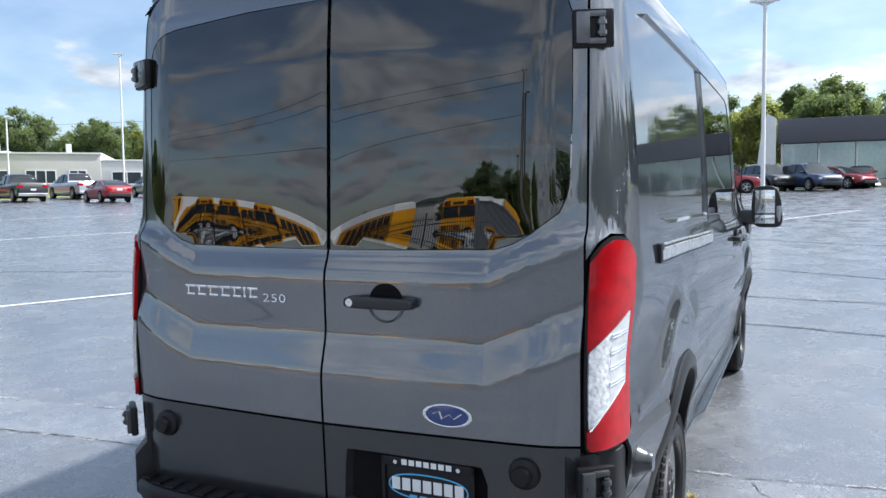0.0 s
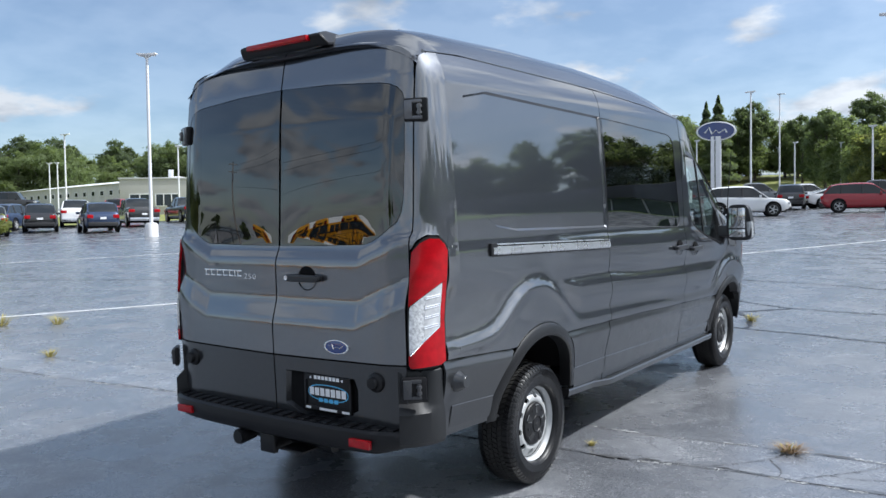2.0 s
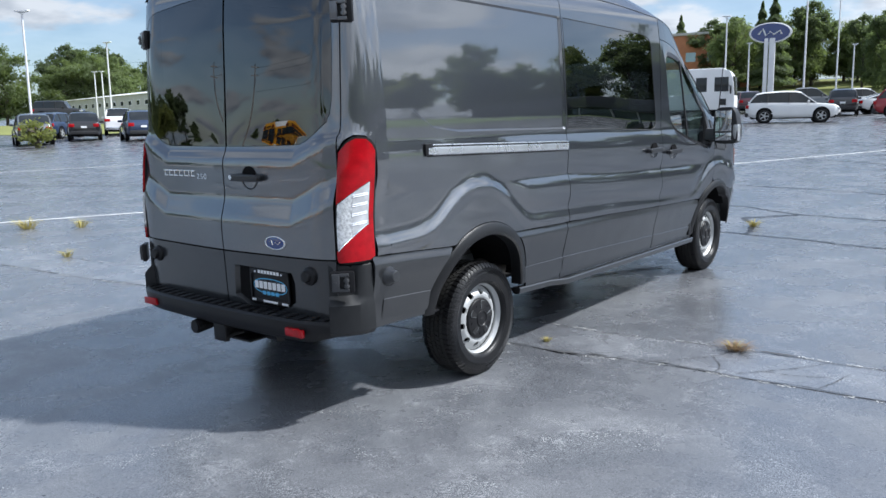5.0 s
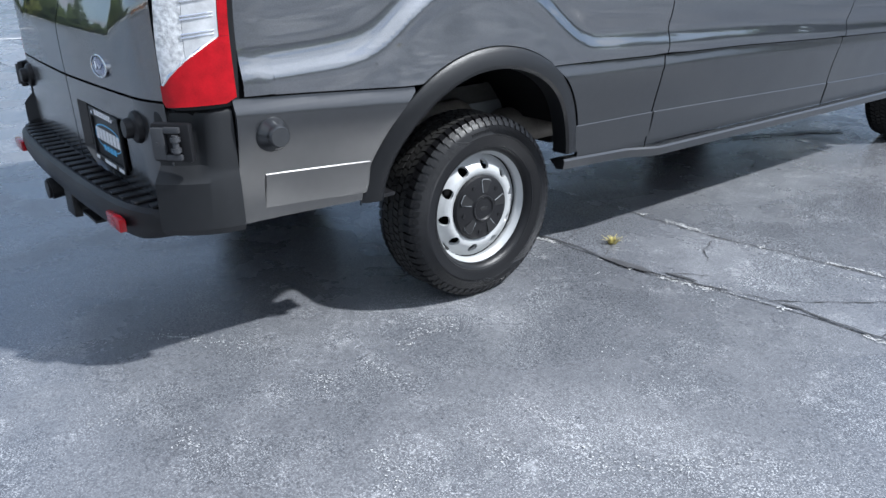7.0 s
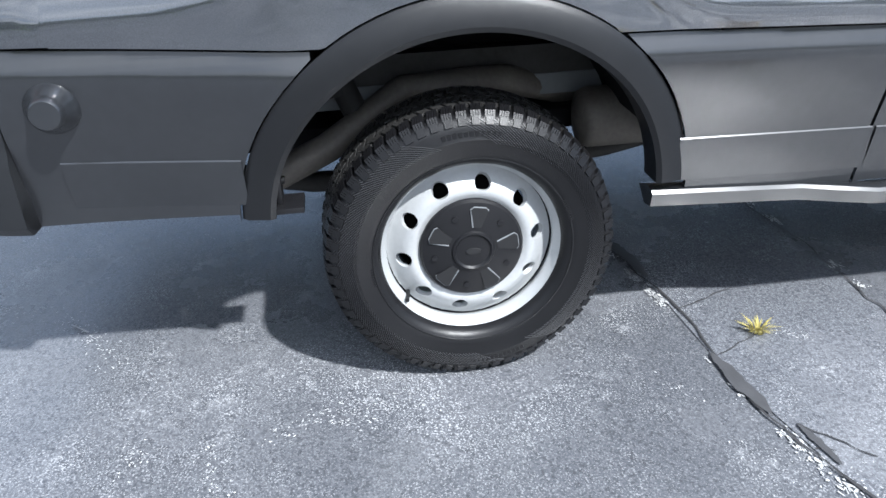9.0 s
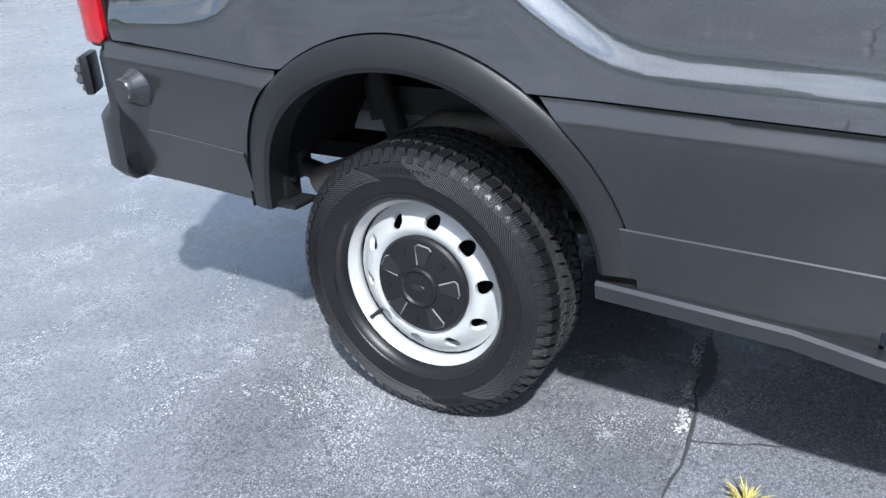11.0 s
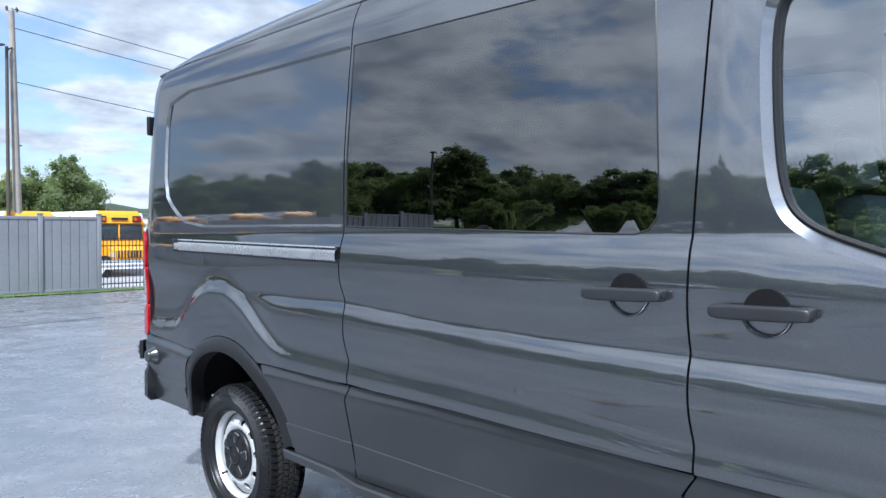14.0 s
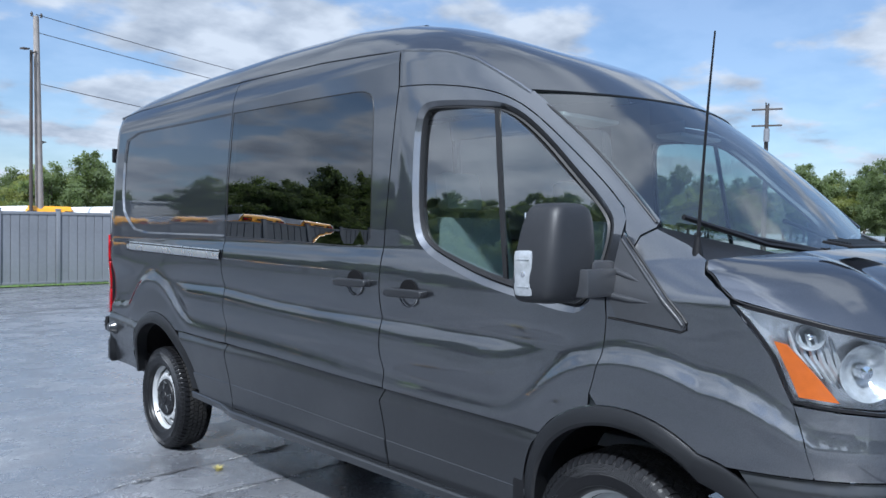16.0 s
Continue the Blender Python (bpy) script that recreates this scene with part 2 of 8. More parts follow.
TREAD = material("dusty_tread_rubber", (0.020, 0.0195, 0.019), 0.60, scale=9, vary=0.4)
# same rubber as the tyre, lightened to paint in the ribs' bright reflection
RIB_SHEEN = material("rubber_rib_pale_sheen", (0.055, 0.056, 0.060), 0.36, spec=0.8, scale=9, vary=0.3)
STEEL = material("silver_wheel_steel", (0.46, 0.47, 0.475), 0.42, 0.3, scale=9, vary=0.12, stain=0.08)
ALU = material("anodised_rail", (0.70, 0.71, 0.73), 0.28, 0.9, scale=9, vary=0.15, stain=0.1)
CHROME = material("chrome", (0.80, 0.81, 0.83), 0.10, 1.0, scale=6, vary=0.08)
RED = material("red_lens", (0.34, 0.003, 0.008), 0.16, 0, 0.25, spec=0.25, scale=22, vary=0.55)
CLEAR = material("clear_lens", (0.62, 0.63, 0.65), 0.14, 0.35, 1.0, scale=30, vary=0.35, bump=0.12, bump_scale=70)
AMBER = material("amber_lens", (0.40, 0.088, 0.005), 0.15, 0, 0.6, scale=40, vary=0.2)
BLUE = material("blue_enamel", (0.010, 0.030, 0.16), 0.15, 0, 1.0, scale=30, vary=0.1)
PLATE_BLUE = material("blue_print", (0.10, 0.42, 0.72), 0.4, scale=30, vary=0.1)
WHITE_PRINT = material("white_print", (0.75, 0.76, 0.78), 0.45, scale=30, vary=0.08)
SEAT = material("grey_seat_cloth", (0.30, 0.33, 0.34), 0.85, scale=12, vary=0.15, bump=0.3, bump_scale=400)
TRIM_IN = material("interior_grey_trim", (0.16, 0.17, 0.18), 0.6, scale=6, vary=0.15)
LINER = material("pale_headliner", (0.42, 0.43, 0.43), 0.8, scale=6, vary=0.1)
GLASS_DARK = pane_material("privacy_glass", (0.035, 0.038, 0.042), 0.20)
GLASS_REAR = pane_material("rear_privacy_glass", (0.030, 0.033, 0.037), 0.13)
GLASS = pane_material("green_tint_glass", (0.70, 0.82, 0.80), 0.32)
SCREEN = pane_material("windscreen_glass", (0.80, 0.89, 0.87), 0.24)
LAMP_IN = material("lamp_chrome", (0.66, 0.67, 0.70), 0.24, 0.8, scale=25, vary=0.3)
LENS = pane_material("lamp_cover", (0.92, 0.94, 0.95), 0.05)
MIRROR = material("mirror_glass", (0.86, 0.88, 0.89), 0.02, 1.0)
ASPHALT = asphalt_material()
CRACK = material("dark_crack", (0.035, 0.035, 0.038), 0.8, scale=14, vary=0.6)
CHALK = material("pale_crack_edge", (0.40, 0.40, 0.405), 0.85, scale=60, vary=0.8, bump=0.6, bump_scale=150)
FLECK = material("pale_worn_chip", (0.45, 0.455, 0.46), 0.8, scale=40, vary=0.5)
STRIP = asphalt_material("pale_joint_strip", 1.25)
GREY_TRIM = material("dark_grey_satin_plastic", (0.040, 0.042, 0.047), 0.36, spec=0.6, scale=4, vary=0.25, bump=0.2, bump_scale=700, stain=0.08)
MIRROR_SHELL = material("grained_mirror_plastic", (0.020, 0.021, 0.024), 0.45, spec=0.4, scale=4, vary=0.25, bump=0.25, bump_scale=700, stain=0.08)
GRIP = material("dark_grey_grip", (0.020, 0.021, 0.024), 0.34, spec=0.5, scale=5, vary=0.2, bump=0.1, bump_scale=600, stain=0.06)
REPEATER = material("clear_repeater_lens", (0.42, 0.44, 0.46), 0.14, 0.35, 1.0, scale=45, vary=0.4, bump=0.4, bump_scale=130)
HINGE = material("grey_painted_hinge", (0.15, 0.153, 0.165), 0.28, 0.6, 0.5, scale=30, vary=0.3)
REFLECTOR = material("faceted_reflector", (0.80, 0.81, 0.83), 0.20, 0.45, 1.0, scale=70, vary=0.9, bump=0.8, bump_scale=110)
TAR = material("grey_tar_patch", (0.060, 0.061, 0.066), 0.6, scale=20, vary=0.3)
SEALANT = material("black_crack_sealant", (0.022, 0.022, 0.025), 0.35, scale=6, vary=0.3)
LINE = material("worn_white_line", (0.62, 0.63, 0.64), 0.7, scale=2.5, vary=0.45, bump=0.4, bump_scale=120)
GRASS = material("green_grass", (0.10, 0.17, 0.035), 0.8, scale=0.4, vary=0.5, per_object=0.1)
YARD = material("pale_grey_yard", (0.30, 0.30, 0.31), 0.85, scale=0.5, vary=0.4)
GRASS_DRY = material("dry_mown_grass", (0.20, 0.215, 0.06), 0.85, scale=0.4, vary=0.5)
DRY = material("dry_yellow_grass", (0.42, 0.36, 0.11), 0.8, scale=12, vary=0.4)
WEED = material("dry_brown_weed", (0.20, 0.13, 0.065), 0.85, scale=14, vary=0.5)
BARK = material("bark", (0.10, 0.085, 0.07), 0.9, scale=3, vary=0.4, bump=0.6, bump_scale=20)
LEAF = [leaf_material("leaf_" + k, c) for k, c in (("mid", (0.125, 0.160, 0.075)), ("dark", (0.100, 0.132, 0.070)), ("bright", (0.20, 0.22, 0.080)))]
GREY_FENCE = material("grey_fence_panel", (0.185, 0.193, 0.212), 0.6, scale=0.8, vary=0.2, per_object=0.05)
IRON = material("black_iron", (0.02, 0.02, 0.022), 0.5, scale=4, vary=0.2)
POLE_WHITE = material("white_painted_steel", (0.72, 0.73, 0.75), 0.5, scale=1.5, vary=0.12)
CONCRETE = material("painted_concrete", (0.72, 0.72, 0.73), 0.8, scale=1.5, vary=0.25, bump=0.5, bump_scale=60)
POLE_DARK = material("brown_painted_steel", (0.055, 0.045, 0.04), 0.55, scale=2, vary=0.2)
WOOD = material("weathered_pole_wood", (0.27, 0.245, 0.225), 0.9, scale=2, vary=0.35, bump=0.6, bump_scale=30)
BUS_YELLOW = material("bus_yellow", (0.80, 0.36, 0.012), 0.35, 0, 0.4, scale=1, vary=0.12)
BUS_ROOF = material("bus_white_roof", (0.78, 0.79, 0.80), 0.45, scale=1, vary=0.1)
BUS_GLASS = material("bus_window", (0.03, 0.04, 0.05), 0.06, 0, 0, scale=1, vary=0.3)
WALL_WHITE = material("white_render", (0.56, 0.565, 0.57), 0.8, scale=0.4, vary=0.14, bump=0.3, bump_scale=30)
WALL_BEIGE = material("beige_panel", (0.46, 0.452, 0.43), 0.8, scale=0.4, vary=0.14)
FASCIA = material("dark_fascia", (0.085, 0.090, 0.110), 0.5, scale=0.5, vary=0.12)
BRICK_FAR = material("far_orange_brick", (0.42, 0.18, 0.09), 0.85, scale=1.5, vary=0.3)
SHOP_GLASS = material("shop_glass", (0.30, 0.37, 0.38), 0.05, 0.6, 0, scale=0.3, vary=0.4)
CAR_GLASS = material("car_window", (0.022, 0.026, 0.030), 0.05, 0, 0, scale=2, vary=0.3)
HILL = material("wooded_hill", (0.030, 0.050, 0.024), 0.9, scale=0.12, vary=0.5)

# ---- mesh helpers ----
from mathutils.geometry import delaunay_2d_cdt


class MB:
    """Collects vertices and faces of one mesh."""

    def __init__(self):
        self.v, self.f = [], []

    def add(self, verts, faces, m=None):
        o = len(self.v)
        self.v += [tuple(m @ Vector(p)) for p in verts] if m else [tuple(p) for p in verts]
        self.f += [[i + o for i in f] for f in faces]
        return self

    def box(self, a, b, bevel=0.0, m=None):
        a, b = [min(p, q) for p, q in zip(a, b)], [max(p, q) for p, q in zip(a, b)]
        c = min(bevel, *(0.49 * (q - p) for p, q in zip(a, b)))
        if c <= 0:
            vs = [(x, y, z) for x in (a[0], b[0]) for y in (a[1], b[1]) for z in (a[2], b[2])]
            return self.add(vs, [(0, 1, 3, 2), (4, 6, 7, 5), (0, 4, 5, 1), (2, 3, 7, 6), (0, 2, 6, 4), (1, 5, 7, 3)], m)
        bm = bmesh.new()
        bmesh.ops.create_cube(bm, size=1)
        for v in bm.verts:
            v.co = Vector([(p + q) / 2 + k * (q - p) for p, q, k in zip(a, b, v.co)])
        bmesh.ops.bevel(bm, geom=bm.edges[:], offset=c, segments=2, affect="EDGES", profile=0.6)
        bm.verts.index_update()
        self.add([v.co[:] for v in bm.verts], [[v.index for v in f.verts] for f in bm.faces], m)
        bm.free()
        return self

    def cyl(self, p0, p1, r0, r1=None, n=16, caps=True):
        p0, p1 = Vector(p0), Vector(p1)
        r1 = r0 if r1 is None else r1
        q = (p1 - p0).to_track_quat("Z", "Y").to_matrix()
        vs = [p + q @ Vector((r * math.cos(2 * math.pi * i / n), r * math.sin(2 * math.pi * i / n), 0)) for p, r in ((p0, r0), (p1, r1)) for i in range(n)]
        fs = [(i, (i + 1) % n, n + (i + 1) % n, n + i) for i in range(n)]
        if caps:
            fs += [tuple(range(n))[::-1], tuple(range(n, 2 * n))]
        return self.add(vs, fs)

    def lathe(self, prof, m, n=48, closed=False):
        """prof: (radius, height) round the local z axis."""
        vs = [(r * math.cos(2 * math.pi * i / n), r * math.sin(2 * math.pi * i / n), h) for r, h in prof for i in range(n)]
        k = len(prof)
        fs = [(j * n + i, j * n + (i + 1) % n, ((j + 1) % k) * n + (i + 1) % n, ((j + 1) % k) * n + i) for j in range(k if closed else k - 1) for i in range(n)]
        return self.add(vs, fs, m)

    def grid(self, fn, nu, nv, flip=False):
        vs = [fn(i / nu, j / nv) for i in range(nu + 1) for j in range(nv + 1)]
        fs = [(i * (nv + 1) + j, (i + 1) * (nv + 1) + j, (i + 1) * (nv + 1) + j + 1, i * (nv + 1) + j + 1) for i in range(nu) for j in range(nv)]
        return self.add(vs, [f[::-1] for f in fs] if flip else fs)

    def tube(self, pts, r, n=8):
        pts = [Vector(p) for p in pts]
        rings = []
        for i, p in enumerate(pts):
            d = (pts[min(i + 1, len(pts) - 1)] - pts[max(i - 1, 0)]).normalized()
            q = d.to_track_quat("Z", "Y").to_matrix()
            rr = r[i] if isinstance(r, (list, tuple)) else r
            rings += [p + q @ Vector((rr * math.cos(2 * math.pi * k / n), rr * math.sin(2 * math.pi * k / n), 0)) for k in range(n)]
        fs = [(j * n + k, j * n + (k + 1) % n, (j + 1) * n + (k + 1) % n, (j + 1) * n + k) for j in range(len(pts) - 1) for k in range(n)]
        fs += [tuple(range(n))[::-1], tuple(range((len(pts) - 1) * n, len(pts) * n))]
        return self.add(rings, fs)

    def prism(self, outline, m, depth, hw=None):
        """Extrudes a 2D outline (u, v) by depth along local z, from -depth/2; hw gives the half depth by (u, v)."""
        n = len(outline)
        half = [hw(u, v) if hw else depth / 2 for u, v in outline]
        vs = [(u, v, -h) for (u, v), h in zip(outline, half)] + [(u, v, h) for (u, v), h in zip(outline, half)]
        fs = [tuple(range(n))[::-1], tuple(range(n, 2 * n))] + [(i, (i + 1) % n, n + (i + 1) % n, n + i) for i in range(n)]
        return self.add(vs, fs, m)


def mesh_of(mb, name, mat, smooth=None):
    me = bpy.data.meshes.new(name)
    me.from_pydata(mb.v, [], mb.f)
    me.materials.append(mat)
    if smooth:
        me.polygons.foreach_set("use_smooth", [True] * len(me.polygons))
        if smooth < 180:
            me.set_sharp_from_angle(angle=radians(smooth))
    me.update()
    return me


def fix_normals(me):
    bm = bmesh.new()
    bm.from_mesh(me)
    bmesh.ops.recalc_face_normals(bm, faces=bm.faces[:])
    bm.to_mesh(me)
    bm.free()
    return me


def part(name, mb, mat, parent, label="", smooth=40, m=None):
    """One mesh object under a thing or a part."""
    me = mb if isinstance(mb, bpy.types.Mesh) else fix_normals(mesh_of(mb, name, mat, smooth))
    ob = new(name, me)
    ob.parent = parent
    if m is not None:
        ob.matrix_basis = m
    return tagged(ob, label)


def thing(name, label, category, m=None, group="", kind=""):
    ob = new(name)
    ob.empty_display_size = 0.2
    if m is not None:
        ob.matrix_basis = m
    return tagged(ob, label, category, group, kind)


def single(name, mb, mat, label, category, m=None, group="", kind="", smooth=40):
    me = mb if isinstance(mb, bpy.types.Mesh) else fix_normals(mesh_of(mb, name, mat, smooth))
    ob = new(name, me)
    if m is not None:
        ob.matrix_basis = m
    return tagged(ob, label, category, group, kind)


def lerp(tab, x):
    return float(np.interp(x, [a for a, _ in tab], [b for _, b in tab]))


def rounded(tab, x, w=0.04):
    """A broken line with its corners rounded over w."""
    return (lerp(tab, x - w) + 2 * lerp(tab, x - w / 2) + 2 * lerp(tab, x) + 2 * lerp(tab, x + w / 2) + lerp(tab, x + w)) / 8


def smooth01(x):
    x = min(1.0, max(0.0, x))
    return x * x * (3 - 2 * x)


def inside(px, py, poly):
    """Which of the points lie inside the polygon."""
    poly = np.array(poly)
    x0, y0, x1, y1 = poly[:, 0], poly[:, 1], np.roll(poly[:, 0], -1), np.roll(poly[:, 1], -1)
    px, py = np.asarray(px)[:, None], np.asarray(py)[:, None]
    cond = (y0 > py) != (y1 > py)
    cross = px < (x1 - x0) * (py - y0) / np.where(y1 == y0, 1e-12, y1 - y0) + x0
    return (np.sum(cond & cross, axis=1) % 2) == 1


def resample(poly, step):
    out = []
    for (a, b), (c, d) in zip(poly, poly[1:] + poly[:1]):
        n = max(1, int(math.hypot(c - a, d - b) / step + 0.999))
        out += [(a + (c - a) * i / n, b + (d - b) * i / n) for i in range(n)]
    return out


def soften(poly, passes=2):
    """Rounds a closed outline by cutting its corners."""
    for _ in range(passes):
        nxt = []
        for (a, b), (c, d) in zip(poly, poly[1:] + poly[:1]):
            nxt += [(a * 0.75 + c * 0.25, b * 0.75 + d * 0.25), (a * 0.25 + c * 0.75, b * 0.25 + d * 0.75)]
        poly = nxt
    return poly


def soften_line(pts, passes=2):
    """Rounds an open line, its ends kept."""
    for _ in range(passes):
        nxt = [pts[0]]
        for (a, b), (c, d) in zip(pts, pts[1:]):
            nxt += [(a * 0.75 + c * 0.25, b * 0.75 + d * 0.25), (a * 0.25 + c * 0.75, b * 0.25 + d * 0.75)]
        pts = nxt + [pts[-1]]
    return pts


def sheet(name, outline, surf, mat, holes=(), step=0.025, lift=0.0, flange=0.012, flip=False, tile=1.0):
    """A curved panel: the outline (with holes) in the surface's own (u, v), laid onto surf(u, v), its edges turned inwards."""
    loops = [resample(list(outline), step)] + [resample(list(h), step) for h in holes]
    us, vs = [p[0] for p in loops[0]], [p[1] for p in loops[0]]
    gu, gv = np.arange(min(us), max(us), step * tile) + step * 0.37, np.arange(min(vs), max(vs), step) + step * 0.37
    uu, vv = [g.ravel() for g in np.meshgrid(gu, gv)]
    ok = inside(uu, vv, loops[0])
    for h in loops[1:]:
        ok &= ~inside(uu, vv, h)
    edge = np.array([p for lp in loops for p in lp])
    uu, vv = uu[ok], vv[ok]
    if len(uu):
        keep = np.ones(len(uu), bool)
        for s in range(0, len(uu), 4000):
            d = np.min((uu[s:s + 4000, None] - edge[None, :, 0]) ** 2 + (vv[s:s + 4000, None] - edge[None, :, 1]) ** 2, axis=1)
            keep[s:s + 4000] = d > (0.45 * step) ** 2
        uu, vv = uu[keep], vv[keep]
    pts = [Vector(p) for lp in loops for p in lp] + [Vector(p) for p in zip(uu.tolist(), vv.tolist())]
    edges, o = [], 0
    for lp in loops:
        edges += [(o + i, o + (i + 1) % len(lp)) for i in range(len(lp))]
        o += len(lp)
    co, _, tris, *_ = delaunay_2d_cdt(pts, edges, [], 0, 1e-6)
    cu = np.array([(c[0], c[1]) for c in co])
    t = np.array([f for f in tris if len(f) == 3])
    cen = cu[t].mean(axis=1)
    ok = inside(cen[:, 0], cen[:, 1], loops[0])
    for h in loops[1:]:
        ok &= ~inside(cen[:, 0], cen[:, 1], h)
    faces = t[ok].tolist()
    pos, nor = [], []
    e = 0.012
    for a, b in cu.tolist():
        p = Vector(surf(a, b))
        du, dv = Vector(surf(a + e, b)) - Vector(surf(a - e, b)), Vector(surf(a, b + e)) - Vector(surf(a, b - e))
        n = du.cross(dv).normalized() * (-1 if flip else 1)
        pos.append(p + n * lift)
        nor.append(n)
    if flip:
        faces = [f[::-1] for f in faces]
    me = bpy.data.meshes.new(name)
    base = len(pos)
    if flange:
        count = {}
        for f in faces:
            for i, j in ((f[0], f[1]), (f[1], f[2]), (f[2], f[0])):
                count[(i, j)] = 1
        rim = [k for k in count if (k[1], k[0]) not in count]
        low = {}
        for i, j in rim:
            for q in (i, j):
                if q not in low:
                    low[q] = len(pos)
                    pos.append(pos[q] - nor[q] * flange)
                    nor.append(nor[q])
        top = {}
        for i, j in rim:
            for q in (i, j):
                if q not in top:
                    top[q] = len(pos)
                    pos.append(pos[q])
                    nor.append(nor[q])
            faces.append([top[j], top[i], low[i], low[j]])
    me.from_pydata(pos, [], faces)
    me.materials.append(mat)
    me.polygons.foreach_set("use_smooth", [True] * len(me.polygons))
    nn = [n for n in nor]
    if flange:
        # the turned-in edge faces along the sheet
        acc = {i: Vector((0, 0, 0)) for i in range(base, len(pos))}
        for poly in me.polygons:
            if len(poly.vertices) == 4:
                for i in poly.vertices:
                    acc[i] += poly.normal
        for i, a in acc.items():
            nn[i] = a.normalized() if a.length > 0 else nor[i]
    me.normals_split_custom_set_from_vertices(nn)
    me.update()
    return me


# ---- van surfaces, in the van's own frame: rear axle at y = 0, ground at z = 0 ----
SIDE_X = [(0.30, 0.902), (0.42, 0.920), (0.55, 0.940), (0.70, 0.962), (0.80, 0.976), (0.88, 0.982), (1.0, 0.981), (1.30, 0.984), (1.47, 0.982), (1.65, 0.979), (1.80, 0.970), (2.10, 0.948), (2.24, 0.937), (2.33, 0.924), (2.42, 0.875), (2.5, 0.80)]
CREASE = [(-1.1, 0.905), (-0.35, 0.856), (0.33, 0.847), (1.0, 0.822), (1.56, 0.806), (2.0, 0.785), (2.53, 0.762), (3.31, 0.733), (3.5, 0.722), (4.18, 0.756), (4.4, 0.765), (5.3, 0.80)]
BLISTER = [(-1.1, 0.93), (-0.62, 0.945), (-0.46, 0.965), (-0.30, 1.10), (-0.16, 1.175), (0.06, 1.175), (0.22, 1.10), (0.36, 0.985), (0.50, 0.893), (1.0, 0.868), (1.56, 0.846), (2.0, 0.822), (2.53, 0.785), (3.25, 0.758), (3.36, 0.80), (3.5, 0.93), (3.62, 1.0), (3.80, 1.04), (3.98, 1.025), (4.14, 0.965), (4.35, 0.83), (4.6, 0.80), (5.3, 0.79)]
SHOULDER = [(-1.1, 1.20), (0.0, 1.185), (1.0, 1.165), (1.56, 1.12), (2.0, 1.10), (2.6, 1.085), (3.4, 1.06), (4.2, 1.05), (5.3, 1.05)]
GUTTER = [(-1.1, 2.36), (-0.95, 2.40), (-0.6, 2.425), (1.0, 2.41), (1.9, 2.372), (2.3, 2.34), (2.58, 2.313), (2.87, 2.265), (3.0, 2.215), (3.13, 2.135), (3.28, 2.037), (3.4, 1.95)]
ROOF = [(-1.06, 2.50), (-0.98, 2.535), (-0.85, 2.575), (-0.6, 2.615), (0.2, 2.645), (1.2, 2.65), (1.9, 2.62), (2.3, 2.565), (2.6, 2.485), (2.8, 2.405), (3.13, 2.265), (3.44, 2.085), (3.60, 1.99)]
NOSE_Y, NOSE_L, FRONT_U = 4.10, 0.70, 5.30


GRID_Y = np.arange(-1.3, 5.5, 0.01)
_k = np.exp(-0.5 * (np.arange(-18, 19) * 0.01 / 0.055) ** 2)
LEDGE = np.convolve(np.pad(np.interp(GRID_Y, [a for a, _ in BLISTER], [b for _, b in BLISTER]), 18, "edge"), _k / _k.sum(), "valid")


GRID_Z = np.arange(0.0, 2.7, 0.01)
PROFILE = np.convolve(np.pad(np.interp(GRID_Z, [a for a, _ in SIDE_X], [b for _, b in SIDE_X]), 18, "edge"), _k / _k.sum(), "valid")


_w = np.exp(-0.5 * (np.arange(-30, 31) * 0.01 / 0.10) ** 2)
SOFT = np.convolve(np.pad(PROFILE, 30, "edge"), _w / _w.sum(), "valid")
_b = np.clip((GRID_Z - 1.48) / 0.12, 0, 1) * np.clip((2.26 - GRID_Z) / 0.12, 0, 1)
PROFILE = PROFILE * (1 - _b) + SOFT * _b


def rolled(z, lo, hi, top, foot):
    """How far a barrelled face stands out below hi: it leans back by top there, by foot at lo."""
    t, n = min(max(hi - z, 0.0), max(hi - lo, 0.01)), max(hi - lo, 0.01)
    return top * t + (foot - top) * t * t / (2 * n)


def fillet(z, h):
    """A hollow that swings out towards a crisp lip at h."""
    return sum(min(1.0, max(0.0, (h + 0.105 - z + d) / 0.115)) ** 2 for d in (-0.010, -0.004, 0.004, 0.010)) / 4


def side_x(y, z):
    x = float(np.interp(z, GRID_Z, PROFILE)) + 0.008 * smooth01((y - 1.2) / 1.3) * smooth01((1.8 - z) / 0.4)
    h = float(np.interp(y, GRID_Y, LEDGE))
    x += (0.024 + 0.010 * smooth01((h - 0.86) / 0.2)) * fillet(z, h) * (0.35 + 0.65 * smooth01((z - 0.55) / 0.25))
    s = lerp(SHOULDER, y)
    k = smooth01(y / 0.5) * smooth01((3.75 - y) / 0.6)
    up = 0.35 + 0.65 * k
    x += up * rolled(z, s, 1.455 - 0.02 * y, 0.30, -0.29) + k * sum(rolled(z + d, h + 0.06, s, 0.42, -0.46) for d in (-0.010, 0.0, 0.010)) / 3 - 0.010 * smooth01((h + 0.02 - z) / 0.1)
    t = max(0.0, y - 2.60)
    x -= 0.235 * t ** 1.4 * max(0.0, z - 1.25)
    x -= 0.026 * smooth01((-0.25 - y) / 0.6) * smooth01((1.35 - z) / 0.25)
    return x


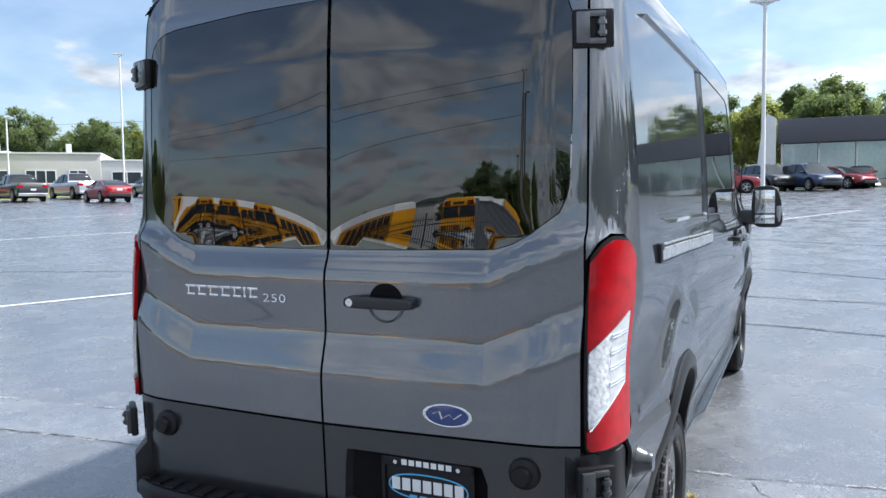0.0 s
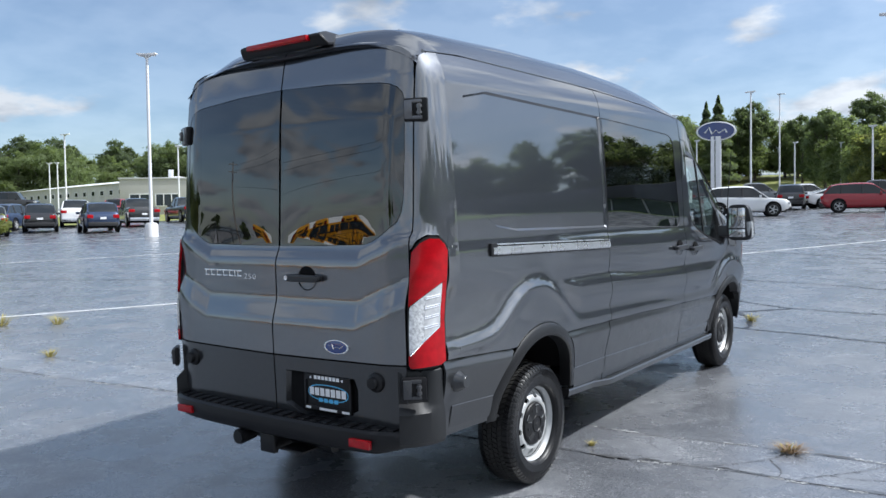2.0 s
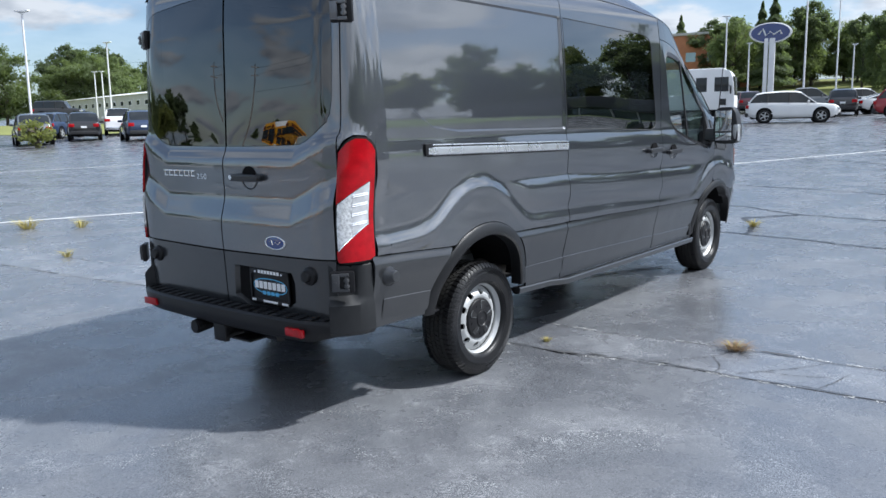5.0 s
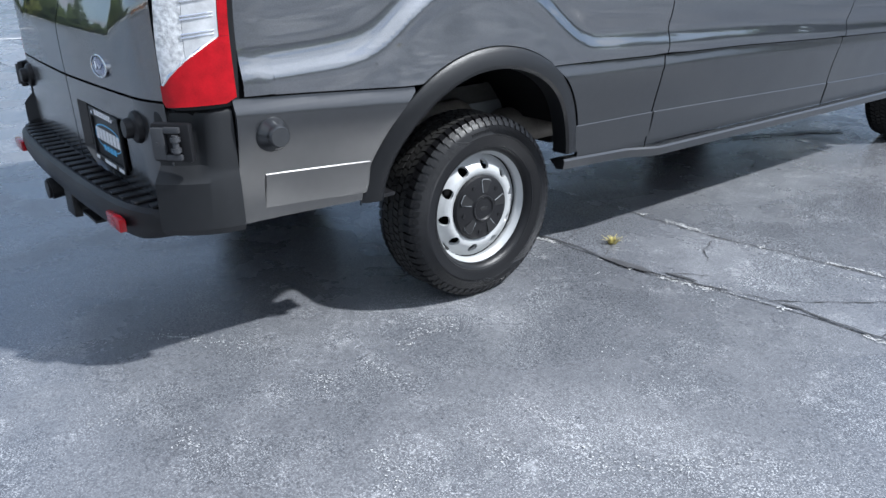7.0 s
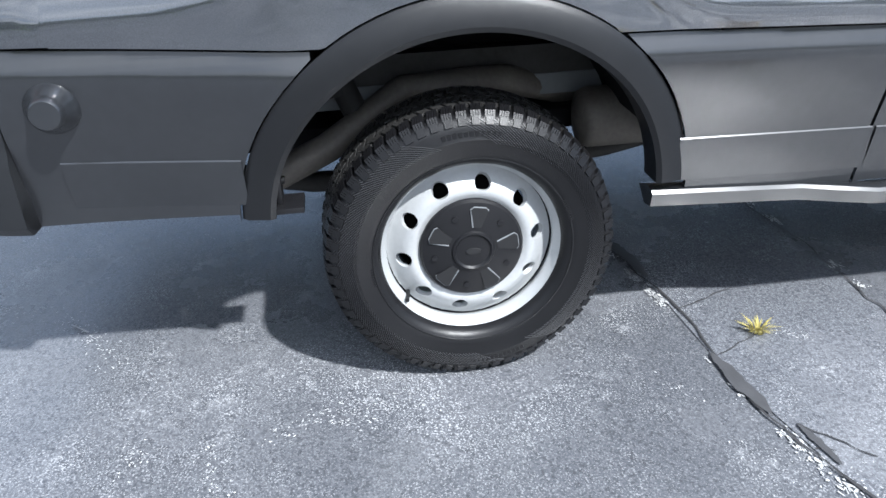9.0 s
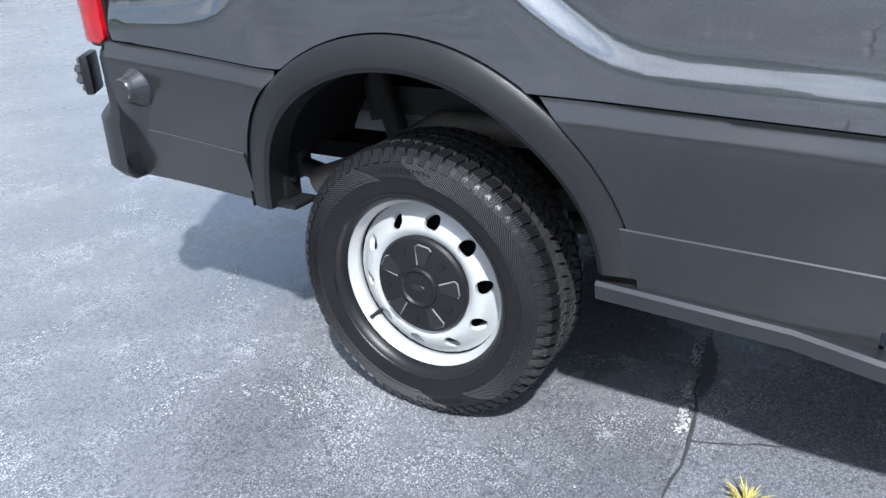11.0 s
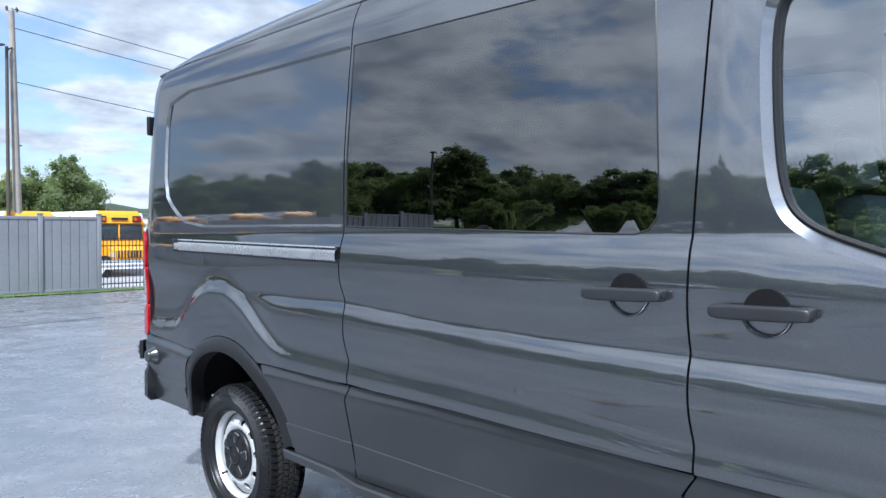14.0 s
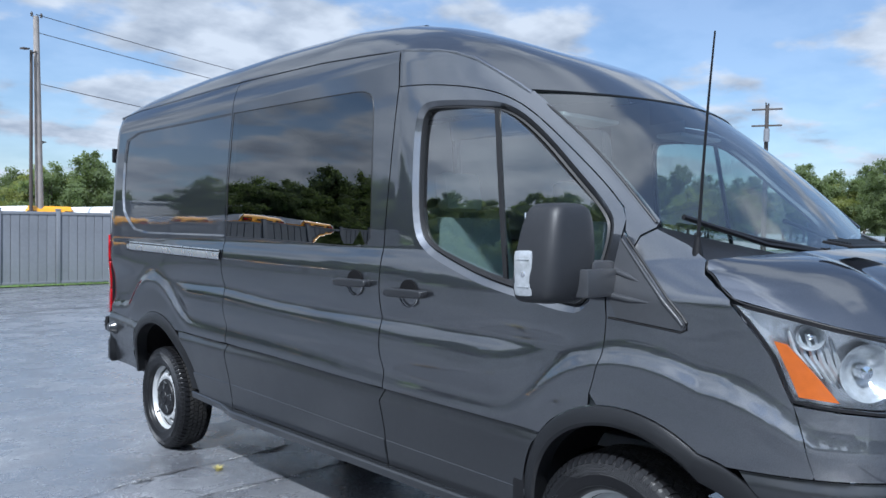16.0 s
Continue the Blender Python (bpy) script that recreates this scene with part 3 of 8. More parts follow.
def side(u, z):
    """The right flank; beyond NOSE_Y u runs on round the nose to the front's middle."""
    if u <= NOSE_Y:
        return (side_x(u, z), u, z)
    a = (u - NOSE_Y) / (FRONT_U - NOSE_Y) * math.pi / 2
    c, s = max(0.0, math.cos(a)), math.sin(min(a, math.pi / 2))
    w = side_x(min(u, NOSE_Y + 0.25), z)
    back = 0.10 * max(0.0, z - 0.75) ** 1.5 + 0.05 * max(0, 0.5 - z)
    return (w * (c ** 0.625 if a < math.pi / 2 else -abs(math.cos(a)) ** 0.625), NOSE_Y + NOSE_L * s ** 0.625 * (1 - back), z)


def pane_x(y, z):
    """The front door's glass: nearly flat, leaning in a little."""
    return 0.962 - 0.078 * (z - 1.6) - 0.055 * (y - 3.0) - 0.03 * (z - 1.6) ** 2


def nose_u(y):
    """The u at which the nose's plan reaches y."""
    if y <= NOSE_Y:
        return y
    return NOSE_Y + (FRONT_U - NOSE_Y) * 2 / math.pi * math.asin(min(1.0, ((y - NOSE_Y) / NOSE_L)) ** 1.6)


REAR_Y = [(0.40, -1.12), (0.60, -1.135), (0.96, -1.143), (1.035, -1.143), (1.06, -1.140), (1.165, -1.108), (1.19, -1.104), (1.35, -1.104), (1.385, -1.100), (1.445, -1.072), (1.47, -1.070), (2.10, -1.030), (2.30, -1.008), (2.45, -0.975), (2.55, -0.94)]


def rear(x, z):
    a = abs(x)
    zz = z - 0.42 * max(0.0, a - 0.57) * smooth01((z - 0.90) / 0.12) * smooth01((1.62 - z) / 0.15)
    return (x, rounded(REAR_Y, zz, 0.012) + 0.03 * a * a + 1.1 * max(0.0, a - 0.70) ** 2, z)


def corner(t, z):
    """From the rear face (t = 0) round to the right flank (t = 1)."""
    p0, p2 = Vector(rear(0.866, z)), Vector((side_x(-0.80, z), -0.80, z))
    c = Vector((p2.x - 0.012, p0.y + 0.025, z))
    if t > 1:
        return (side_x(-0.80 + (t - 1) * 0.3, z), -0.80 + (t - 1) * 0.3, z)
    return tuple(p0 * (1 - t) ** 2 + c * 2 * t * (1 - t) + p2 * t * t)


def roof_at(xn, y):
    g = lerp(GUTTER, y)
    xg = side_x(y, g) - 0.004
    zc = rounded(ROOF, y, 0.10)
    return (xg * xn, y, g + (zc - g) * (1 - abs(xn) ** 5.0))


def screen_top(xn):
    return Vector((0.822 * xn, 3.278 + 0.185 * (1 - xn * xn), 2.037 + 0.012 * (1 - xn * xn)))


def screen_foot(xn):
    return Vector((0.905 * xn, 3.893 + 0.20 * (1 - xn * xn), 1.504 - 0.125 * (1 - abs(xn) ** 1.6)))


def mirrored(surf):
    return lambda u, v: (lambda p: (-p[0], p[1], p[2]))(surf(u, v))


def ellipse(cy, cz, a, b, z0, n=40):
    """An arch's points from its rear foot over the top to its front foot, cut off at z0."""
    t0 = math.asin(max(-1, min(1, (z0 - cz) / b)))
    return [(cy - a * math.cos(t), cz + b * math.sin(t)) for t in (t0 + (math.pi - 2 * t0) * i / n for i in range(n + 1))]

# ---- the van ----
VAN = pose(0, 0, 0, math.degrees(SLOPE), 0, 0)
van = thing("cargo_van", "dark grey metallic high-roofed van parked on worn asphalt", "van", VAN)

ARCH_R = dict(cy=0.014, cz=0.44)
ARCH_F = dict(cy=3.80, cz=0.42)
rear_gap = [(1.004, 2.395), (1.003, 2.2), (0.988, 1.76), (0.992, 1.464), (0.980, 1.352), (0.980, 1.25), (1.002, 1.13), (1.006, 0.945), (1.013, 0.89), (1.009, 0.83)]
front_gap = [(2.571, 2.305), (2.583, 2.138), (2.567, 1.943), (2.548, 1.667), (2.528, 1.367), (2.520, 1.043), (2.525, 0.80), (2.524, 0.77)]
door_top = [(2.586, 2.136), (2.78, 2.122), (3.04, 2.075), (3.20, 2.016), (3.33, 1.930), (3.517, 1.770), (3.68, 1.630), (3.752, 1.557), (3.774, 1.515), (3.765, 1.43), (3.748, 1.258), (3.753, 1.18), (3.738, 1.04), (3.690, 0.91)]
G = 0.0035
top_arc = soften_line(door_top[:8])[:-1]
door_top = top_arc + door_top[7:]


def shift(line, d):
    return [(u + d, v) for u, v in line]


def crease(lo, hi, d, n=14):
    return [(lo + (hi - lo) * i / n, lerp(CREASE, lo + (hi - lo) * i / n) + d) for i in range(n + 1)]


def gutter(lo, hi, n=14):
    return [(lo + (hi - lo) * i / n, lerp(GUTTER, lo + (hi - lo) * i / n) - 0.012) for i in range(n + 1)]


arch_r_out = ellipse(ARCH_R["cy"], ARCH_R["cz"], 0.522, 0.512, 0.47)
arch_f_out = ellipse(ARCH_F["cy"], ARCH_F["cz"], 0.478, 0.462, 0.40)
above = lambda arch, d: [(u, v) for u, v in arch if v > lerp(CREASE, u) + d]
below = lambda arch, d: [(u, v) for u, v in arch if v <= lerp(CREASE, u) + d]
top_r, top_f = above(arch_r_out, G), above(arch_f_out, G)

quarter_out = (crease(-0.80, top_r[0][0] - 0.01, G, 8) + top_r + crease(top_r[-1][0] + 0.01, 1.006, G, 8)[:-1]
               + shift(rear_gap[::-1], -G) + gutter(1.0, -0.80)[1:])
quarter_win = soften([(-0.645, 2.235), (-0.672, 2.06), (-0.652, 1.70), (-0.55, 1.605), (-0.37, 1.510), (0.3, 1.494), (0.960, 1.4785), (0.972, 1.478), (0.972, 1.49), (0.969, 1.76), (0.983, 2.19), (0.9835, 2.2), (0.972, 2.2005), (0.2, 2.216)], 1)
slide_out = shift(rear_gap, G)[::-1] + gutter(1.01, 2.565)[1:-1] + shift(front_gap, -G) + crease(2.52, 1.014, G, 10)[1:-1]
slide_win = ([(1.0075, 1.4665), (1.0085, 1.6), (1.006, 1.76), (1.017, 2.0), (1.0195, 2.206)] + [(1.5, 2.190), (2.0, 2.172), (2.25, 2.162), (2.32, 2.153), (2.365, 2.136), (2.393, 2.108), (2.406, 2.06), (2.418, 1.75), (2.430, 1.50), (2.424, 1.455), (2.400, 1.424), (2.355, 1.411), (2.2, 1.415), (1.6, 1.443)])
fdoor_out = shift(front_gap[1:], G)[::-1] + door_top[1:] + [(u, v) for u, v in top_f if u < 3.688][::-1] + crease(top_f[0][0] - 0.01, 2.53, G, 8)
fglass = soften([(2.748, 1.99), (2.80, 2.006), (3.08, 1.975), (3.20, 1.942), (3.35, 1.825), (3.516, 1.665), (3.66, 1.535), (3.70, 1.47), (3.655, 1.228), (3.56, 1.232), (3.438, 1.257), (3.174, 1.312), (2.969, 1.378), (2.83, 1.432), (2.772, 1.50), (2.749, 1.731)], 3)


def grow(poly, d):
    """The outline moved outwards by d."""
    area = sum(a * q - c * b for (a, b), (c, q) in zip(poly, poly[1:] + poly[:1]))
    out, n = [], len(poly)
    for i in range(n):
        (a, b), (c, q) = poly[i - 1], poly[(i + 1) % n]
        dx, dy = c - a, q - b
        k = math.hypot(dx, dy) or 1
        s = 1 if area > 0 else -1
        out.append((poly[i][0] + d * dy / k * s, poly[i][1] - d * dx / k * s))
    return out


hood_edge = [(4.094, 1.376), (4.100, 1.344), (4.115, 1.298), (4.140, 1.263)]
hood_front = [(4.140, 1.263), (4.181, 1.247), (4.282, 1.224), (4.416, 1.196), (4.579, 1.170), (4.90, 1.140), (FRONT_U, 1.12)]
lamp_out = [(4.142, 1.250), (4.168, 1.203), (4.199, 1.153), (4.229, 1.103), (4.256, 1.027), (4.277, 0.978), (4.337, 0.970), (4.422, 0.964), (4.565, 0.958), (4.80, 0.965), (4.90, 1.03), (4.86, 1.125), (4.579, 1.163), (4.416, 1.189), (4.282, 1.217), (4.181, 1.240)]
fender_out = ([(3.757, 1.18), (3.755, 1.30), (3.769, 1.43), (3.776, 1.470), (3.795, 1.446), (3.825, 1.412), (3.844, 1.452), (3.898, 1.478), (4.02, 1.425), (4.087, 1.380), (4.094, 1.344), (4.109, 1.298), (4.134, 1.260), (4.136, 1.248), (4.162, 1.203), (4.193, 1.153), (4.223, 1.103), (4.250, 1.027), (4.271, 0.978), (4.278, 0.970), (4.310, 0.876), (4.336, 0.772)]
              + crease(4.332, top_f[-1][0] + 0.01, G, 6) + [(u, v) for u, v in top_f if u > 3.694][::-1] + [(3.6945, 0.912), (3.742, 1.04)])
pillar_out = ([(2.578, 2.30)] + gutter(2.6, 3.274, 8) + [(3.298, 2.034), (3.515, 1.858), (3.715, 1.685), (3.902, 1.508), (3.894, 1.485), (3.840, 1.459), (3.822, 1.418), (3.798, 1.450), (3.780, 1.476), (3.776, 1.510), (3.757, 1.561)]
              + [(u + 0.002, v + 0.005) for u, v in top_arc[::-1]])

for sgn, surf, flip in ((1, side, False), (-1, mirrored(side), True)):
    quarter = part("quarter_panel", sheet("quarter_panel", quarter_out, surf, PAINT, [grow(quarter_win, 0.012)], 0.016, flip=flip), PAINT, van, "dark grey rear quarter panel with a pressed window shape")
    inset = lambda u, v, s=surf: (lambda p: (p[0] - sgn * 0.013, p[1], p[2]))(s(u, v))
    part("window_blank", sheet("window_blank", grow(quarter_win, 0.001), inset, PAINT, (), 0.05, flip=flip), PAINT, quarter, "glossy body-coloured blanking panel")
    n = len(quarter_win)
    lip = MB().add([surf(u, v) for u, v in grow(quarter_win, 0.0125)] + [inset(u, v) for u, v in quarter_win], [(i, (i + 1) % n, n + (i + 1) % n, n + i) for i in range(n)])
    part("window_lip", lip, PAINT, quarter, smooth=60)
    gap0 = lambda u, v, s=surf: (lambda q: (q[0] - sgn * 0.001, q[1], q[2]))(s(u, v))
    slide = part("sliding_door" if sgn > 0 else "side_panel", sheet("door_skin", slide_out, surf, PAINT, [slide_win], 0.016, flip=flip), PAINT, van)
    part("window", sheet("window", grow(slide_win, 0.003), surf, GLASS_DARK, (), 0.06, lift=-0.001, flange=0.006, flip=flip), GLASS_DARK, slide, "flush black privacy glass")
    part("window_edge", MB().tube([gap0(u, v) for u, v in slide_win + slide_win[:1]], 0.0035, 5), SEAL, slide, smooth=60)
    fdoor = part("front_door", sheet("front_door", fdoor_out, surf, PAINT, [grow(fglass, 0.046)], 0.016, flip=flip), PAINT, van)
    # window surround turned inwards, its rubber and the glass
    gap_in = lambda u, v, d, s=surf: (lambda p: (p[0] - sgn * d, p[1], p[2]))(s(u, v))
    outer, inner = grow(fglass, 0.047), grow(fglass, 0.020)
    ring = MB()
    n = len(outer)
    vs = [gap_in(u, v, 0.0) for u, v in outer] + [gap_in(u, v, 0.020) for u, v in inner]
    ring.add(vs, [(i, (i + 1) % n, n + (i + 1) % n, n + i) for i in range(n)])
    part("window_reveal", ring, PAINT, fdoor, smooth=60)
    deep = lambda u, v, g=sgn: (g * (pane_x(u, v) - 0.034), u, v)
    ring = MB()
    o2, i2 = grow(fglass, 0.021), grow(fglass, 0.007)
    vs = [gap_in(u, v, 0.016) for u, v in o2] + [gap_in(u, v, 0.010) for u, v in grow(fglass, 0.014)] + [gap_in(u, v, 0.022) for u, v in i2] + [deep(u, v) for u, v in grow(fglass, 0.009)]
    ring.add(vs, [(k * n + i, k * n + (i + 1) % n, (k + 1) * n + (i + 1) % n, (k + 1) * n + i) for k in (0, 1, 2) for i in range(n)])
    part("window_seal", ring, SEAL, fdoor, "black rubber window seal", smooth=60)
    part("window", sheet("window", grow(fglass, 0.012), deep, GLASS, (), 0.07, flange=0, flip=flip), GLASS, fdoor, "clear green-tinted door glass")
    bar = [(3.132, 1.982), (3.154, 1.977), (3.252, 1.255), (3.230, 1.265)]
    part("window_bar", sheet("window_bar", bar, lambda u, v, g=sgn: (g * (pane_x(u, v) - 0.027), u, v), SEAL, (), 0.1, flip=flip), SEAL, fdoor, "black upright window divider")
    part("front_wing", sheet("front_wing", fender_out, surf, PAINT, (), 0.016, flip=flip), PAINT, van)
    part("windscreen_pillar", sheet("windscreen_pillar", pillar_out, surf, PAINT, (), 0.03, flip=flip), PAINT, van)
    # triangular cover before the door
    tri = soften([(3.766, 1.452), (3.786, 1.436), (3.826, 1.396), (4.040, 1.188), (4.056, 1.171), (4.037, 1.156), (3.904, 1.170), (3.766, 1.184)], 1)
    part("mirror_cover", sheet("mirror_cover", tri, surf, GREY_TRIM, (), 0.05, lift=0.007, flip=flip), GREY_TRIM, van, "dark grey satin triangular cover")

    lift = lambda u, v, d, s=surf: (lambda q: (q[0] + sgn * d, q[1], q[2]))(s(u, v))
    ridge = [(3.780, 1.440), (3.83, 1.388), (3.90, 1.320), (3.98, 1.243), (4.03, 1.192), (4.046, 1.172)]
    part("cover_ridge", MB().tube([lift(u, v, 0.006) for u, v in ridge], [0.005, 0.006, 0.007, 0.007, 0.006, 0.005], 8), GREY_TRIM, van, smooth=60)
    for pts in ([(3.775, 1.335), (3.83, 1.318), (3.89, 1.296)], [(3.775, 1.255), (3.85, 1.243), (3.93, 1.236)]):
        part("cover_ridge", MB().tube([lift(u, v, 0.002) for u, v in pts], [0.012, 0.011, 0.003], 8), GREY_TRIM, van, smooth=60)
    part("cover_seal", MB().tube([lift(u + 0.012, v + 0.009, 0.001) for u, v in ridge] + [lift(u, v, 0.001) for u, v in ((4.058, 1.160), (4.036, 1.150), (3.90, 1.165), (3.764, 1.178))], 0.0045, 6), SEAL, van, smooth=60)
    # cladding below the crease: a slanted shoulder, then upright
    shoulder = lambda d: 0.50 * min(max(d, 0.0), 0.040) + (0.50 * (e_ := min(max(d - 0.040, 0.0), 0.020)) - 0.50 * e_ * e_ / 0.040)
    lowz = lambda u: lerp([(-1.1, 0.505), (-0.44, 0.490), (0.45, 0.455), (1.0, 0.425), (3.3, 0.385), (5.3, 0.36)], u)
    low_line = lambda lo, hi, n=6: [(lo + (hi - lo) * i / n, lowz(lo + (hi - lo) * i / n)) for i in range(n + 1)]
    a1 = [(u, v) for u, v in arch_r_out if v <= lerp(CREASE, u) - G and u < 0]
    a2 = [(u, v) for u, v in arch_r_out if v <= lerp(CREASE, u) - G and u > 0]
    a3 = [(u, v) for u, v in arch_f_out if v <= lerp(CREASE, u) - G and u < 3.8]
    a4 = [(u, v) for u, v in arch_f_out if v <= lerp(CREASE, u) - G and u > 3.8]
    clad = lambda u, v, s=surf: (lambda p: (p[0] + sgn * (0.000 + shoulder(lerp(CREASE, u) - v) - 0.014), p[1], p[2]))(s(u, v))
    cuts = {
        "rear_corner_cladding": low_line(-0.93, a1[0][0]) + a1 + crease(a1[-1][0], -0.93, -G, 8),
        "quarter_cladding": low_line(a2[-1][0], 0.972) + [(0.982, 0.755), (1.005, 0.815)] + crease(1.0, a2[0][0], -G, 8) + a2[1:],
        "sliding_door_cladding": low_line(0.981, 2.483) + [(2.484, 0.70), (2.521, 0.755)] + crease(2.515, 1.014, -G, 10) + [(0.991, 0.755)],
        "front_door_cladding": low_line(2.491, a3[0][0]) + a3 + crease(a3[-1][0], 2.53, -G, 8) + [(2.493, 0.70)],
        "bumper_corner": low_line(a4[-1][0], FRONT_U) + crease(FRONT_U, a4[0][0], -G, 10) + a4[1:],
    }
    for k, poly in cuts.items():
        c = part(k, sheet(k, poly, clad, CLAD, (), 0.014, flip=flip), CLAD, van, "satin charcoal lower cladding")
        lo, hi = min(p[0] for p in poly), max(p[0] for p in poly)
        if k in ("front_door_cladding", "sliding_door_cladding", "quarter_cladding", "rear_corner_cladding"):
            # rub strip with a bevelled top edge
            zl = lambda u: lerp([(-0.9, 0.652), (-0.477, 0.626), (0.5, 0.586), (1.01, 0.573), (1.72, 0.545), (3.4, 0.478)], u)
            lo2, hi2 = {"quarter_cladding": (0.50, hi - 0.022), "rear_corner_cladding": (-0.845, -0.482), "sliding_door_cladding": (lo + 0.012, hi - 0.042), "front_door_cladding": (lo + 0.004, 3.345)}[k]
            strip = MB()
            n = 12
            vs = []
            for i in range(n + 1):
                u = lo2 + (hi2 - lo2) * i / n
                for dz, dx in ((0.0032, 0.0005), (0.0, 0.0037), (-0.02, 0.0045), (-0.11, 0.0003)):
                    p = clad(u, zl(u) + dz)
                    vs.append((p[0] + sgn * dx, p[1], p[2]))
            strip.add(vs, [(4 * i + j, 4 * i + 4 + j, 4 * i + 5 + j, 4 * i + 1 + j) for i in range(n) for j in range(3)])
            part("rub_strip", strip, CLAD, c, smooth=30)

    # wheel arch flares
    for cy, cz, a, b, w, z0, nm in ((0.014, 0.44, 0.522, 0.512, 0.078, 0.478, "rear_arch_flare"), (3.80, 0.42, 0.478, 0.462, 0.068, 0.40, "front_arch_flare")):
        o = ellipse(cy, cz, a - 0.004, b - 0.004, z0, 48)
        m_ = ellipse(cy, cz, a - 0.018, b - 0.018, z0, 48)
        m2 = ellipse(cy, cz, a - w + 0.012, b - w + 0.012, z0, 48)
        i_ = ellipse(cy, cz, a - w, b - w, z0, 48)
        rows_ = [(o, -0.004), (o, 0.006), (m_, 0.020), (m2, 0.030), (i_, 0.022), (i_, -0.07)]
        fl = MB()
        vs = []
        for loop, d in rows_:
            for u, v in loop:
                p = surf(u, v)
                vs.append((sgn * (min(abs(p[0]), 1.012) + d * 0.8), p[1], p[2]))
        k = len(o)
        fl.add(vs, [(r * k + i, r * k + i + 1, (r + 1) * k + i + 1, (r + 1) * k + i) for r in range(len(rows_) - 1) for i in range(k - 1)])
        part(nm, fl, FLARE, van, "black grained plastic wheel arch flare", smooth=35)
        # inner wheel housing
        well = MB()
        o = ellipse(cy, cz, a - w + 0.02, b - w + 0.02, 0.60, 24)
        vs = [(sgn * x_, u, v) for x_ in (0.945, 0.52) for u, v in o]
        k = len(o)
        well.add(vs, [(i, i + 1, k + i + 1, k + i) for i in range(k - 1)])
        well.add([(sgn * 0.52, u, v) for u, v in o] + [(sgn * 0.52, cy, 0.60)], [(i, i + 1, k) for i in range(k - 1)])
        part("wheel_housing", well, DARK, van, smooth=60)

    # sill rail
    rail = MB()
    n = 30
    vs = []
    sec = [(0.905, 0.006), (0.938, 0.002), (0.945, -0.006), (0.938, -0.040), (0.90, -0.046), (0.86, -0.01)]
    for i in range(n + 1):
        u = 0.45 + (3.33 - 0.45) * i / n
        for x_, dz in sec:
            vs.append((sgn * (x_ + 0.028 * smooth01((u - 0.86) / 0.14)), u, lowz(u) + dz - 0.008 * smooth01((u - 0.86) / 0.14)))
    k = len(sec)
    rail.add(vs, [(i * k + j, (i + 1) * k + j, (i + 1) * k + (j + 1) % k, i * k + (j + 1) % k) for i in range(n) for j in range(k)])
    rail.add(vs[:k], [tuple(range(k))]).add(vs[-k:], [tuple(range(k))])
    part("sill_step", rail, CLAD, van, "black plastic sill step", smooth=35)

# inner dark shell behind the panel gaps
for sgn in (1, -1):
    for y0, y1, z0, z1 in ((-0.86, -0.52, 0.50, 1.42), (-0.52, 0.56, 0.96, 1.42), (0.56, 3.30, 0.45, 1.22), (3.30, 4.05, 0.95, 1.16), (0.90, 1.0, 1.42, 2.38), (2.50, 2.62, 1.22, 2.28), (-0.86, 0.90, 2.25, 2.40), (1.0, 2.5, 2.22, 2.36), (-0.86, -0.70, 1.42, 2.38)):
        part("inner_panel", MB().grid(lambda a, b, s=sgn, q=(y0, y1, z0, z1): (lambda y, z: (s * (side_x(y, z) - 0.026), y, z))(q[0] + (q[1] - q[0]) * a, q[2] + (q[3] - q[2]) * b), 24, 16), DARK, van)
    part("inner_pillar", MB().grid(lambda a, b, s=sgn: (lambda t, z: (lambda p: (s * (p[0] - 0.02), p[1] + 0.02, p[2]))(corner(t, z)))(a, 0.52 + b * 1.86), 6, 24), DARK, van)
part("inner_panel", MB().grid(lambda a, b: (lambda p: (p[0], p[1] + 0.025, p[2]))(rear(-0.87 + 1.74 * a, 0.52 + 0.93 * b)), 20, 14), DARK, van)

# rear doors
def hump(t):
    t = min(1.0, max(0.0, t))
    return t * (1 - t)


def settle(t):
    """Rises from the middle seam, then stays level to the outer edge."""
    t = min(1.0, max(0.0, t))
    return 0.25 * (1 - (1 - t) ** 3) * smooth01((1 - t) / 0.10)


door_edge = [(0.004, 2.498), (0.406, 2.474), (0.70, 2.442), (0.785, 2.424), (0.834, 2.390), (0.856, 2.335), (0.862, 2.26), (0.866, 1.50), (0.862, 0.893)]
rear_win = [(0.0045, 2.292), (0.35, 2.283), (0.681, 2.258)] + [(0.74, 2.247), (0.783, 2.228), (0.810, 2.20), (0.824, 2.16), (0.826, 1.90), (0.822, 1.68), (0.812, 1.62), (0.792, 1.575), (0.704, 1.510), (0.650, 1.480), (0.594, 1.464), (0.30, 1.458), (0.0045, 1.456)]
skin = [(0.0045, 0.885)] + [(x_, z_) for x_, z_ in door_edge[::-1]]
skin_low = [(0.0045, 0.575), (0.862, 0.575), (0.862, 0.885), (0.0045, 0.876)]
recess = soften([(0.085, 0.800), (0.10, 0.808), (0.50, 0.802), (0.585, 0.800), (0.578, 0.59), (0.07, 0.575)], 1)
